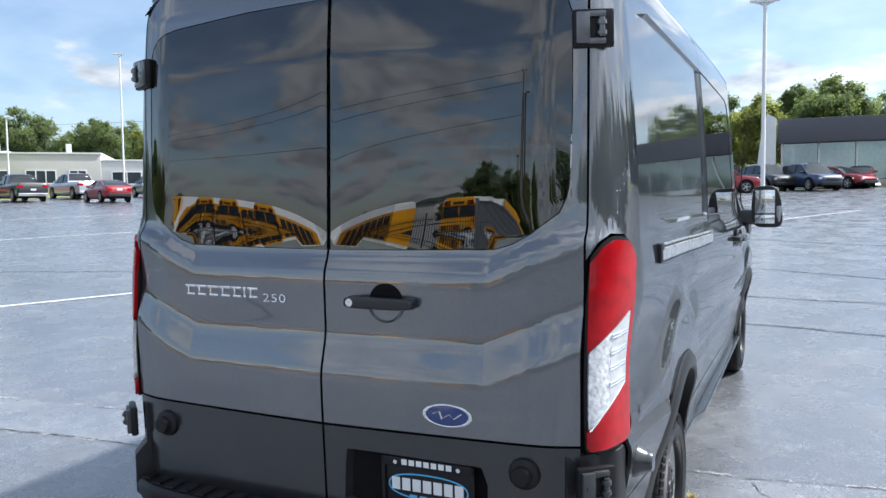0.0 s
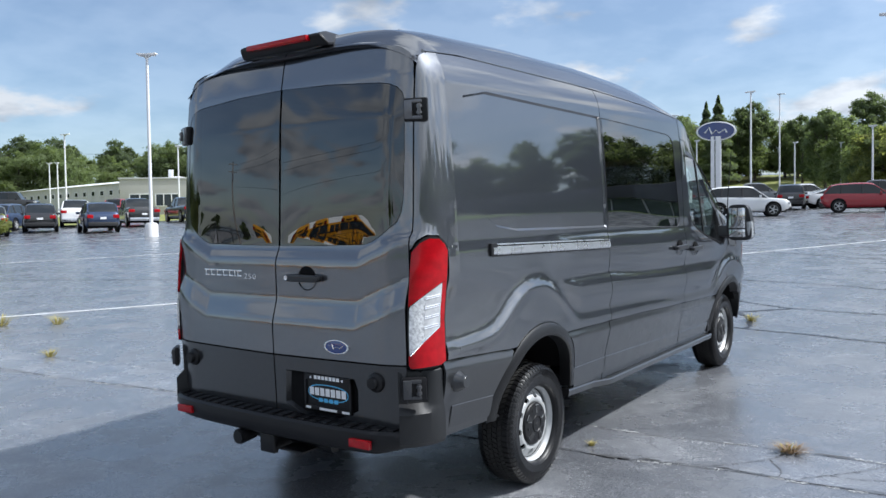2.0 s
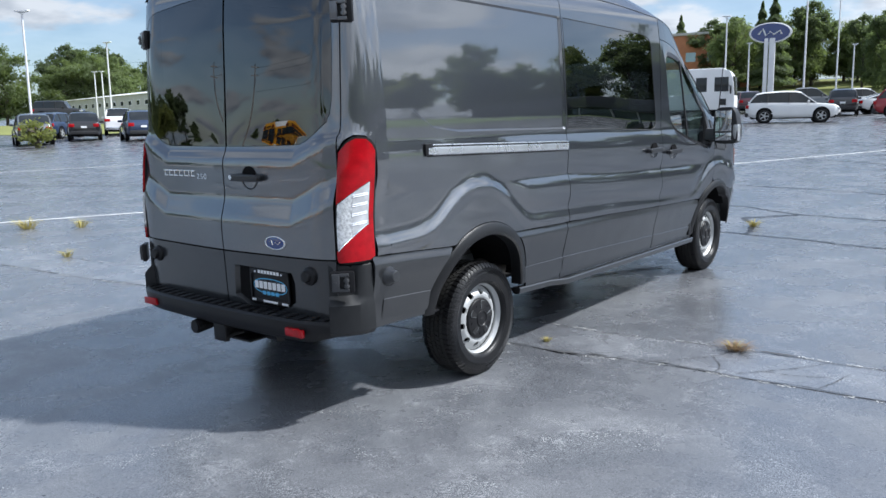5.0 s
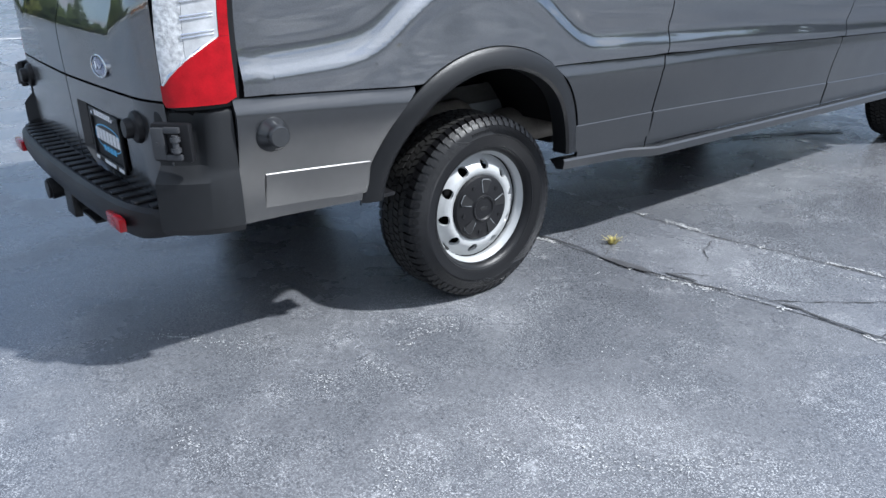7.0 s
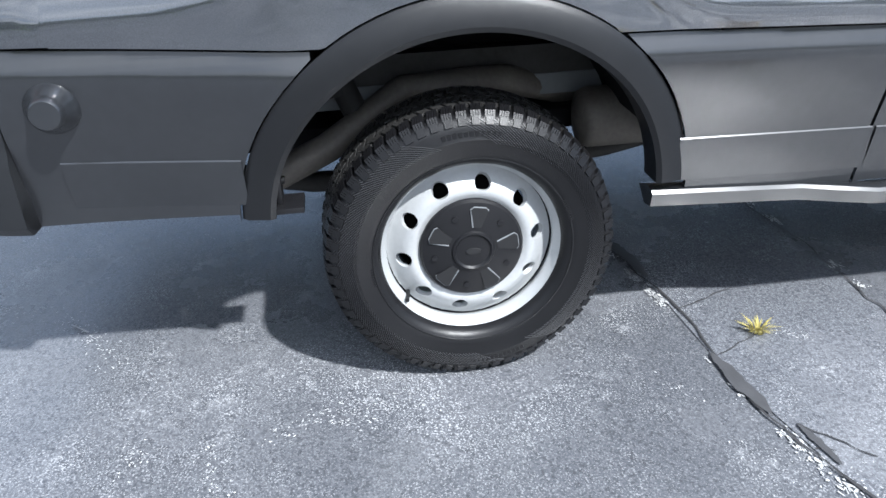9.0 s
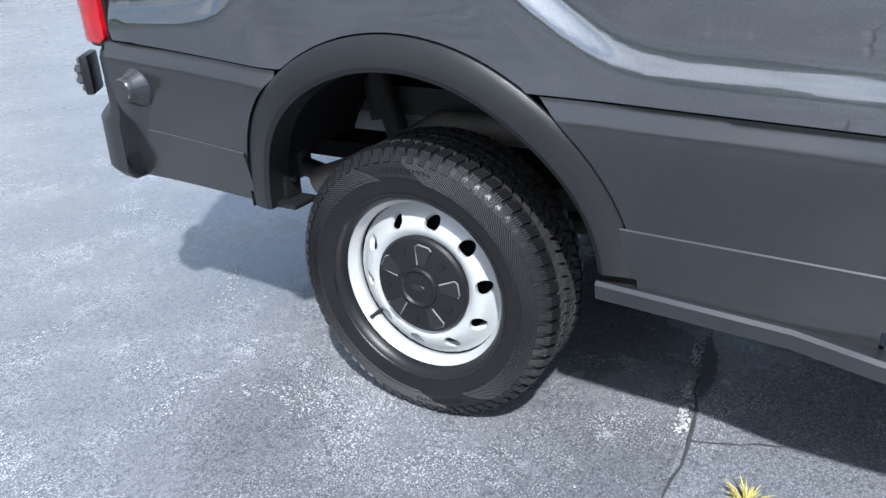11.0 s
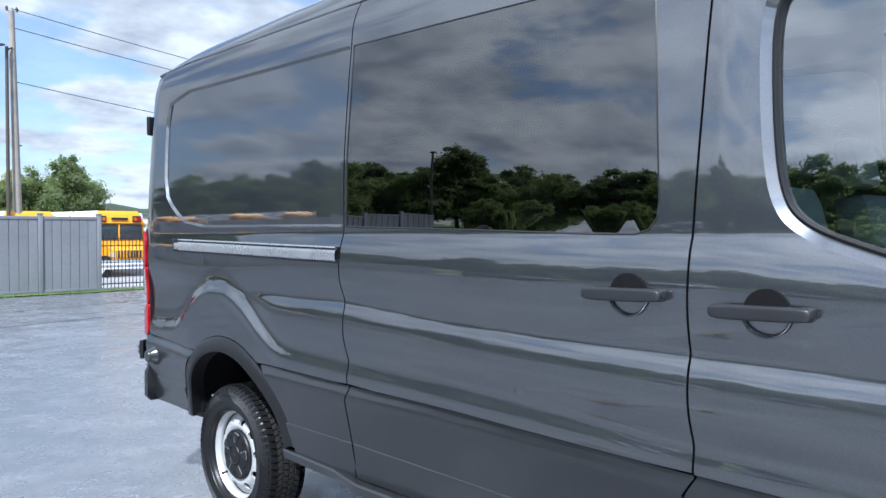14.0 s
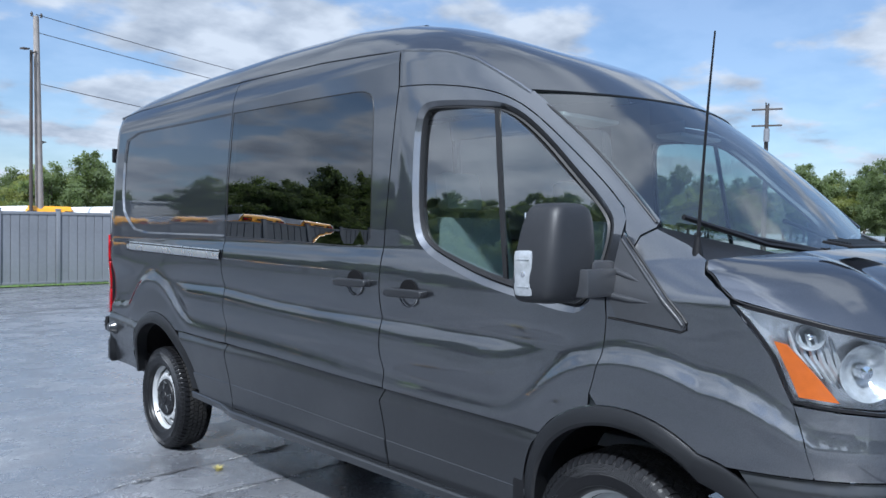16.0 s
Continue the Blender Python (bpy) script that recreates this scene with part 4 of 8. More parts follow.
for sgn in (1, -1):
    surf = rear if sgn > 0 else (lambda x, z: (lambda p: (-p[0], p[1], p[2]))(rear(x, z)))
    flip = sgn < 0
    hole = [(0.0045 if x_ < 0.01 else x_, z_) for x_, z_ in rear_win]
    body_poly = [(0.0045, 0.885), (0.862, 0.893), (0.866, 1.50), (0.862, 2.26), (0.856, 2.335), (0.834, 2.390), (0.785, 2.424), (0.70, 2.442), (0.406, 2.474), (0.0045, 2.498)] + hole
    rdoor = part("rear_door", sheet("rear_door", body_poly, surf, PAINT, (), 0.022, flip=flip), PAINT, van, "right rear door" if sgn > 0 else "left rear door")
    glass_poly = grow(rear_win, -0.003)
    bowed = lambda x, z, s=surf: (lambda p: (p[0], p[1] - 0.17 * settle((abs(p[0]) - 0.004) / 0.826) * hump((z - 1.455) / 0.84), p[2]))(s(x, z))
    part("window", sheet("window", glass_poly, bowed, GLASS_REAR, (), 0.04, lift=-0.002, flange=0.008, flip=flip), GLASS_REAR, rdoor, "black privacy glass")
    part("lower_panel", sheet("lower_panel", skin_low, surf, CLAD, [recess] if sgn > 0 else (), 0.03, flip=flip), CLAD, rdoor, "satin black lower door panel")
    knob = MB()
    k = Vector(surf(0.70, 0.80))
    knob.lathe([(0.0, 0.042), (0.026, 0.041), (0.030, 0.034), (0.031, 0.020), (0.046, 0.012), (0.050, 0.0), (0.050, -0.01)], Matrix.Translation(k) @ pose(0, 0, 0, 90, 0, 0), 28)
    part("round_stop", knob, BLACK, rdoor, "round black rubber door stop", smooth=40)
    if sgn > 0:
        pan = MB()
        n = len(recess)
        pan.add([rear(x_, z_) for x_, z_ in recess] + [(lambda p: (p[0] * 1.0, p[1] + 0.03, p[2]))(rear(0.33 + (x_ - 0.33) * 0.93, 0.69 + (z_ - 0.69) * 0.9)) for x_, z_ in recess],
                [(i, (i + 1) % n, n + (i + 1) % n, n + i) for i in range(n)] + [tuple(range(n, 2 * n))])
        part("plate_recess", pan, CLAD, rdoor, smooth=30)

# corner pillars behind the tail lamps
def lamp_surface(t, z):
    """The lamp's lens: the body's corner with its ridges smoothed out."""
    q = [corner(t, z + 0.03 * k) for k in range(-5, 6)]
    return (sum(p[0] for p in q) / 11 + 0.002, sum(p[1] for p in q) / 11 - 0.002, z)


for sgn in (1, -1):
    surf = corner if sgn > 0 else mirrored(corner)
    flip = sgn < 0
    part("rear_pillar", sheet("rear_pillar", [(0.03, 1.439), (0.20, 1.488), (0.38, 1.512), (0.62, 1.507), (0.74, 1.482), (0.802, 1.447), (0.803, 1.505), (1.0, 1.505), (1.0, 2.40), (0.55, 2.395), (0.10, 2.37), (0.03, 2.30)], surf, PAINT, (), 0.03, flip=flip, tile=3), PAINT, van)
    part("rear_pillar_foot", sheet("rear_pillar_foot", [(0.805, 0.893), (1.0, 0.891), (1.0, 1.505), (0.805, 1.505)], surf, PAINT, (), 0.03, flip=flip, tile=3), PAINT, van)
    lens = lamp_surface if sgn > 0 else mirrored(lamp_surface)
    lamp = part("tail_lamp", sheet("tail_lamp", soften([(0.03, 0.895), (0.08, 0.870), (0.70, 0.868), (0.80, 0.885), (0.80, 1.44), (0.74, 1.475), (0.62, 1.500), (0.38, 1.505), (0.20, 1.481), (0.03, 1.432)], 1), lens, BLACK, (), 0.03, lift=0.002, flange=0.02, flip=flip, tile=3), BLACK, van, "red and clear tail lamp with a black edge")
    # red lens all round; the clear window is a slanted field in it, the red going on down its outer edge
    for nm, poly, mat in (("red_lens", [(0.06, 1.170), (0.69, 1.284), (0.755, 1.284), (0.755, 1.430), (0.70, 1.462), (0.60, 1.488), (0.40, 1.492), (0.22, 1.470), (0.06, 1.427)], RED),
                          ("reflector_panel", [(0.085, 0.946), (0.40, 1.008), (0.40, 1.228), (0.11, 1.175), (0.085, 1.164)], REFLECTOR),
                          ("clear_lens", [(0.404, 1.009), (0.682, 1.064), (0.682, 1.278), (0.404, 1.229)], CLEAR),
                          ("red_lens", [(0.688, 1.066), (0.755, 1.066), (0.755, 1.283), (0.688, 1.283)], RED),
                          ("red_lens", [(0.06, 0.895), (0.10, 0.880), (0.68, 0.882), (0.755, 0.897), (0.755, 1.065), (0.688, 1.065), (0.06, 0.938)], RED)):
        part(nm, sheet(nm, poly, lens, mat, (), 0.03, lift=0.014, flange=0.014, flip=flip, tile=3), mat, lamp)
    for i in range(4):
        ribs = MB()
        z = 1.066 + i * 0.047
        for dz in (0, 0.009):
            a, b = lamp_surface(0.41, z + dz), lamp_surface(0.68, z + 0.008 + dz)
            m_ = lamp_surface(0.55, z + 0.004 + dz)
            ribs.tube([(sgn * (p[0] + 0.0125), p[1] - 0.0125, p[2]) for p in (a, m_, b)], 0.0026, 6)
        part("lens_rib", ribs, CHROME, lamp)
    rim = MB()
    rim.tube([(sgn * (p[0] + 0.010), p[1] - 0.0095, p[2]) for p in (lamp_surface(0.08, 0.941), lamp_surface(0.2, 0.966), lamp_surface(0.40, 1.006), lamp_surface(0.55, 1.035), lamp_surface(0.685, 1.063))], 0.004, 6)
    part("lens_edge", rim, CHROME, lamp)
    # hinges: upper and lower
    for z in (2.11, 0.752):
        h = MB()
        base = Vector(corner(0.10, z)) if z > 1 else Vector((0.908, -1.090, 0.785))
        h.box((-0.060, -0.014, -0.056), (0.060, 0.012, 0.056), 0.010)
        hm = MB()
        hm.box((-0.052, -0.028, -0.045), (-0.012, -0.012, 0.045), 0.004)
        hm.box((-0.016, -0.026, 0.030), (0.034, -0.012, 0.047), 0.004)
        hm.box((-0.016, -0.026, -0.047), (0.034, -0.012, -0.030), 0.004)
        hm.cyl((0.022, -0.026, -0.027), (0.022, -0.026, 0.027), 0.009, n=12)
        hm.cyl((0.022, -0.026, 0.008), (0.022, -0.026, 0.020), 0.014, n=12)
        hm.cyl((0.022, -0.026, -0.022), (0.022, -0.026, -0.010), 0.014, n=12)
        hm.cyl((-0.034, -0.031, 0.0), (-0.034, -0.026, 0.0), 0.006, n=10)
        hm_at = Matrix.Translation((sgn * base.x, base.y - 0.004, base.z)) @ (pose(0, 0, 0, 0, 0, 22 if z > 1 else 40) if sgn > 0 else pose(0, 0, 0, 0, 0, -22 if z > 1 else -40) @ Matrix.Diagonal((-1, 1, 1, 1)))
        hg = part("door_hinge", h, BLACK, van, "black door hinge with a grey steel leaf", m=hm_at)
        part("hinge_leaf", hm, HINGE if z > 1 else GREY_TRIM, hg)
    stop = MB()
    if z:
        p = side(-0.822, 0.775)
        stop.lathe([(0.0, 0.060), (0.028, 0.059), (0.032, 0.055), (0.034, 0.044), (0.036, 0.040), (0.048, 0.018), (0.053, 0.010), (0.055, 0.0), (0.055, -0.012)], Matrix.Translation((sgn * (p[0] + 0.004), p[1], p[2])) @ pose(0, 0, 0, 0, sgn * 90, 0), 28)
        part("round_stop", stop, CLAD, van, "round black rubber door stop", smooth=40)

# roof skin, rear header and high brake lamp
rf = MB()
ys = [-1.055, -1.03, -1.0, -0.97, -0.93, -0.88, -0.8, -0.7] + [-0.5 + 0.2 * i for i in range(14)] + [2.3 + 0.08 * i for i in range(10)]
NX = 48
xs = [math.sin(math.pi / 2 * (2 * i / NX - 1)) for i in range(NX + 1)]


def roof_grid(i, j):
    xn = xs[j]
    tail, head = -1.0 + 0.045 * xn * xn, screen_top(xn).y
    v = i / 59
    y = tail + (head - tail) * v
    x_, _, z_ = roof_at(xn, y)
    meet = roof_at(xn, head)[2] - screen_top(xn).z - 0.006
    z_ -= meet * smooth01((y - head + 0.55) / 0.55)
    drop = 0.085 * (1 - smooth01((y - tail) / 0.16)) * (1 - 0.25 * abs(xn))
    return (x_, y, z_ - drop)


rf.add([roof_grid(i, j) for i in range(60) for j in range(NX + 1)], [(i * (NX + 1) + j, i * (NX + 1) + j + 1, (i + 1) * (NX + 1) + j + 1, (i + 1) * (NX + 1) + j) for i in range(59) for j in range(NX)])
part("roof", rf, PAINT, van, "raised dark grey roof", smooth=180)
for sgn in (1, -1):
    rib = MB()
    rib.tube([(sgn * (side_x(y, lerp(GUTTER, y)) - 0.006), y, lerp(GUTTER, y) - 0.004) for y in [-0.9 + 0.1 * i for i in range(42)] + [3.24, 3.285]], 0.009, 6)
    part("roof_gutter", rib, PAINT, van, smooth=60)
    part("roof_ditch_seal", MB().tube([(sgn * (side_x(y, lerp(GUTTER, y)) - 0.010), y, lerp(GUTTER, y) - 0.010) for y in [2.55 + 0.05 * i for i in range(15)] + [3.285]], 0.013, 8), PAINT, van, smooth=60)
    for dx in (0.55, 0.30):
        bead = MB()
        bead.grid(lambda a, b, q=dx: (lambda x_, y, z_: (x_, y, z_ + 0.006 * math.sin(math.pi * b)))(*roof_at(sgn * (q + 0.05 * b), -0.6 + 2.9 * a)), 20, 4)
        part("roof_bead", bead, PAINT, van, smooth=60)
hd = MB()
hd.grid(lambda a, b: (lambda x_: (x_, rear(x_, 2.44)[1] + 0.022 * b - 0.004, (lerp([(0, 2.503), (0.4, 2.479), (0.7, 2.447), (0.80, 2.424), (0.9, 2.36)], abs(x_)) + 0.006) * (1 - b) + b * (roof_at(x_ / 0.93, -0.96)[2] - 0.05)))(-0.86 + 1.72 * a), 40, 4)
part("rear_header", hd, PAINT, van, smooth=60)
bl = MB()
bl.add([(sx * hx, y, z) for sx, hx, y, z in [(s, h_, y, z) for s in (-1, 1) for h_, y, z in ((0.34, -0.98, 2.490), (0.31, -1.030, 2.55), (0.25, -0.90, 2.590), (0.20, -0.72, 2.600), (0.28, -0.80, 2.53))]],
       [(0, 5, 6, 1), (1, 6, 7, 2), (2, 7, 8, 3), (3, 8, 9, 4), (4, 9, 5, 0), (0, 1, 2, 3, 4), (5, 9, 8, 7, 6)])
me = mesh_of(bl, "brake_lamp_housing", BLACK, 40)
bm = bmesh.new()
bm.from_mesh(me)
bmesh.ops.recalc_face_normals(bm, faces=bm.faces[:])
bmesh.ops.bevel(bm, geom=bm.edges[:], offset=0.018, segments=3, affect="EDGES", profile=0.5)
bm.to_mesh(me)
bm.free()
house = part("brake_lamp", me, BLACK, van, "black high brake lamp with a red lens")
rl = MB().box((-0.23, -1.043, 2.522), (0.23, -1.00, 2.552), 0.008)
part("red_lens", rl, RED, house)

# windscreen, bonnet, cowl
ws = MB().grid(lambda a, b: (lambda xn: tuple(screen_foot(xn).lerp(screen_top(xn), b) + Vector((0, 0.5, 0.6)) * 0.045 * math.sin(math.pi * b) * (1 - 0.3 * xn * xn)))(2 * a - 1), 30, 14)
part("windscreen", ws, SCREEN, van, "large raked windscreen", smooth=180)
for sgn in (1, -1):
    ed = MB()
    pts = [(sgn * 1.0, i / 12) for i in range(13)]
    ed.tube([tuple(screen_foot(s).lerp(screen_top(s), b) + Vector((0, 0.5, 0.6)) * 0.0315 * math.sin(math.pi * b) + Vector((sgn * 0.004, 0.0, -0.004))) for s, b in pts], 0.005, 6)
    part("screen_trim", ed, SEAL, van, smooth=60)
tp = MB().tube([tuple(screen_top(-1 + i / 10) + Vector((0, -0.004, 0.003))) for i in range(21)], 0.005, 6)
part("screen_trim", tp, SEAL, van, smooth=60)


def bonnet(a, b):
    xn = 2 * a - 1
    w = side(4.094, 1.378)[0] - 0.004
    rear_p = Vector((w * xn, 4.094 + 0.15 * (1 - xn * xn), 1.378 + 0.032 * (1 - xn * xn)))
    u = 4.14 + (FRONT_U - 4.14) * (1 - abs(xn)) ** 0.62
    zf = lerp(hood_front, u)
    fp = side(min(u, FRONT_U), zf)
    front_p = Vector((fp[0] * (1 if xn > 0 else -1), fp[1], zf + 0.004))
    fix = Vector((0, 0, 0))
    if abs(xn) > 0.6:
        ue = lerp([(0, 4.094), (0.33, 4.100), (0.66, 4.115), (1, 4.140)], b)
        e = side(ue, lerp(hood_edge, ue))
        s_ = Vector((w, 4.094, 1.378)).lerp(Vector(side(4.14, 1.267)), b)
        fix = Vector(((e[0] - 0.003 - s_.x) * math.copysign(1, xn), e[1] + 0.003 - s_.y, e[2] + 0.003 - s_.z)) * smooth01((abs(xn) - 0.6) / 0.4)
    fold = 0.055 * math.sin(math.pi * b) * (1 - xn ** 4) + 0.016 * math.sin(math.pi * b) * smooth01((abs(xn) - 0.52) / 0.10) * (1 - xn ** 8)
    return tuple(rear_p.lerp(front_p, b) + fix + Vector((0, 0, fold)))


bn = MB().grid(bonnet, 96, 24)
part("bonnet", bn, PAINT, van, "dark grey bonnet", smooth=180)
for sgn in (1, -1):
    part("bonnet_gap", MB().tube([(sgn * (p[0] - 0.003), p[1], p[2] - 0.002) for p in [side(u, v) for u, v in soften_line(hood_edge + hood_front[1:], 2)]], 0.0035, 6), SEAL, van, smooth=60)
cw = MB().grid(lambda a, b: (lambda xn: tuple((screen_foot(xn) + Vector((0, -0.02, -0.012))).lerp(Vector((0.925 * xn, 4.10 + 0.15 * (1 - xn * xn), 1.372 + 0.02 * (1 - xn * xn))), b) + Vector((0, 0, -0.022 * math.sin(math.pi * b)))))(2 * a - 1), 24, 6)
part("cowl_panel", cw, BLACK, van, smooth=60)
vent = part("bonnet_vent", MB().box((-0.17, -0.05, -0.004), (0.17, 0.05, 0.006), 0.008), BLACK, van, "black bonnet air vent", m=Matrix.Translation((0.36, 4.33, 1.426)) @ pose(0, 0, 0, -10, 0, 0))
for i in range(9):
    part("slat", MB().box((-0.15, -0.003, 0.004), (0.15, 0.003, 0.012)), BLACK, vent, m=pose(0, -0.036 + i * 0.009, 0, 25, 0, 0))
for x0, x1, z0 in ((0.80, 0.05, 0.0), (0.02, -0.62, 0.0)):
    w = MB()
    p0 = screen_foot(x0 / 0.905)
    arm = [Vector((x1, 4.10, 1.392)), Vector((x1 + 0.18, 4.08, 1.415)), Vector((x0 * 0.55 + x1 * 0.45, 4.03, 1.445)), Vector((x0 - 0.10, 3.93, 1.505))]
    w.tube(arm, [0.014, 0.012, 0.009, 0.007], 8)
    w.tube([Vector((x1 + 0.10, 4.115, 1.395)), Vector(((x0 + x1) / 2, 4.045, 1.425)), Vector((x0, 3.93, 1.52))], 0.010, 6)
    w.cyl((x1, 4.10, 1.37), (x1, 4.10, 1.41), 0.024, n=14)
    part("wiper", w, BLACK, van, "black wiper arm and blade", smooth=50)
an = part("aerial", MB().cyl((0.915, 4.045, 1.372), (0.920, 4.052, 1.45), 0.024, 0.009, n=14), BLACK, van, "thin black whip aerial")
part("whip", MB().tube([(0.919, 4.052, 1.45), (0.925, 4.070, 1.66), (0.935, 4.096, 1.90), (0.945, 4.121, 2.09)], [0.0065, 0.005, 0.004, 0.003], 6), BLACK, an)
tag = MB().box((-0.022, -0.001, -0.010), (0.022, 0.001, 0.010), 0.004)
part("windscreen_label", tag, LINER, van, m=Matrix.Translation((0.70, 3.93, 1.462)) @ pose(0, 0, 0, -45, 0, -10))

# front lamps, grille, bumper
for sgn in (1, -1):
    surf, flip = (side, False) if sgn > 0 else (mirrored(side), True)
    hl = part("headlamp", sheet("headlamp", lamp_out, lambda u, v, s=surf: (lambda p: (p[0] - sgn * 0.060 * smooth01((u - 4.14) / 0.20), p[1] - 0.045 * smooth01((u - 4.14) / 0.10), p[2]))(s(u, v)), LAMP_IN, (), 0.04, flip=flip), LAMP_IN, van, "clear headlamp with an amber corner")
    part("cover", sheet("cover", lamp_out, surf, LENS, (), 0.04, flange=0.05, flip=flip), LENS, hl)
    part("lamp_bezel", sheet("lamp_bezel", grow(lamp_out, 0.002), surf, BLACK, [grow(lamp_out, -0.006)], 0.04, lift=0.001, flip=flip), BLACK, hl)
    amb = [(4.233, 1.150), (4.267, 1.142), (4.415, 0.986), (4.294, 0.994)]
    part("amber_lens", sheet("amber_lens", amb, lambda u, v, s=surf: (lambda p: (p[0] + sgn * 0.001, p[1] + 0.001, p[2]))(s(u, v)), AMBER, (), 0.04, flip=flip), AMBER, hl)
    # two reflector bowls behind the cover, with stepped chrome facets between them
    for u, v, r, turn in ((4.52, 1.070, 0.078, 42), (4.345, 1.165, 0.036, 62)):
        c = surf(u, v)
        at = Matrix.Translation((c[0] - sgn * 0.022, c[1] - 0.018, c[2])) @ pose(0, 0, 0, -90, 0, -sgn * turn)
        bowl = part("reflector", MB().lathe([(r, 0.0), (r * 1.05, 0.010), (r * 0.92, 0.004), (r * 0.62, -0.026), (r * 0.30, -0.040), (0.0, -0.045)], at, 32), REPEATER, hl, "bright round lamp reflector", smooth=60)
        part("bulb_shield", MB().lathe([(0.0, 0.002), (r * 0.24, -0.002), (r * 0.27, -0.035)], at, 18), CHROME, bowl, smooth=60)
    for k in range(6):
        pa, pb = surf(4.285 + 0.028 * k, 1.180 - 0.004 * k), surf(4.35 + 0.030 * k, 1.06 - 0.013 * k)
        pc = surf(4.30 + 0.030 * k, 1.12 - 0.01 * k)
        d = 0.020 + 0.004 * k
        part("lamp_facet", MB().tube([(p[0] - sgn * d, p[1] - d, p[2]) for p in (pa, pc, pb)], [0.004, 0.010, 0.004], 6), REPEATER, hl, smooth=30)
    fb = [(4.313, 0.876), (4.281, 0.968), (4.337, 0.961), (4.422, 0.955), (4.565, 0.949), (4.80, 0.956), (FRONT_U, 0.93), (FRONT_U, 0.808)] + crease(FRONT_U, 4.339, G, 8)
    part("front_bumper", sheet("front_bumper", fb, surf, PAINT, (), 0.04, flip=flip), PAINT, van)
    gr = [(nose_u(4.775), 0.972), (FRONT_U, 0.94), (FRONT_U, 1.105), (nose_u(4.755), 1.125)]
    part("grille", sheet("grille", gr, surf, BLACK, (), 0.04, lift=-0.015, flip=flip), BLACK, van)
    # door mirror
    mm = thing("door_mirror", "", "")
    mm.parent = van
    hs = MB()

    def bulb(a, b):
        q, w = 2 * math.pi * a, math.pi * (b - 0.5)
        pw = lambda k, e: math.copysign(abs(k) ** e, k)
        x_, y, z = pw(math.cos(w), 0.42) * pw(math.cos(q), 0.42), pw(math.cos(w), 0.42) * pw(math.sin(q), 0.5), pw(math.sin(w), 0.42)
        if y < -0.55:
            y = -0.55
        taper = 1 - 0.16 * smooth01((z + 0.2) / 1.2)
        return (sgn * (1.152 + 0.118 * x_ * taper - 0.012 * z), 3.640 + 0.105 * y * taper + 0.012 * z + 0.02 * (0.5 - x_ * 0.5), 1.398 + 0.168 * z)
    hs.grid(bulb, 40, 24)
    part("housing", hs, MIRROR_SHELL, mm, "dark grey grained mirror housing", smooth=50)
    part("arm", MB().box((sgn * 0.945, 3.635, 1.262), (sgn * 1.08, 3.765, 1.372), 0.02), GREY_TRIM, mm)
    part("arm_cover", MB().box((sgn * 0.955, 3.66, 1.250), (sgn * 1.14, 3.785, 1.345), 0.012), GREY_TRIM, mm)
    part("mirror_glass", MB().box((sgn * 1.066, 3.575, 1.345), (sgn * 1.215, 3.584, 1.535), 0.004), MIRROR, mm, "large mirror glass", m=None)
    part("wide_angle_glass", MB().box((sgn * 1.066, 3.575, 1.262), (sgn * 1.215, 3.584, 1.335), 0.004), MIRROR, mm)
    rl = part("repeater_lamp", MB().box((sgn * 1.222, 3.576, 1.252), (sgn * 1.278, 3.662, 1.412), 0.024), REPEATER, mm, "clear repeater lamp with a small bulb")
    for z in (1.285, 1.375):
        part("lens_rib", MB().box((sgn * 1.238, 3.600, z), (sgn * 1.2805, 3.648, z + 0.006), 0.002), REPEATER, rl)
    part("bulb", MB().lathe([(0.0, 0.004), (0.008, 0.003), (0.011, -0.002), (0.011, -0.006)], Matrix.Translation((sgn * 1.278, 3.624, 1.330)) @ pose(0, 0, 0, 0, sgn * 90, 0), 14), LAMP_IN, rl, smooth=50)

# door rails and handles
def pill(c, h, e=0.5, nu=28, nv=16):
    """A rounded bar: a superellipsoid about c with half sizes h."""
    pw = lambda k, q: math.copysign(abs(k) ** q, k)
    return MB().grid(lambda a, b: (lambda q, w: (c[0] + h[0] * pw(math.cos(w), e) * pw(math.cos(q), e), c[1] + h[1] * pw(math.cos(w), e) * pw(math.sin(q), e), c[2] + h[2] * pw(math.sin(w), e)))(2 * math.pi * a, math.pi * (b - 0.5)), nu, nv)


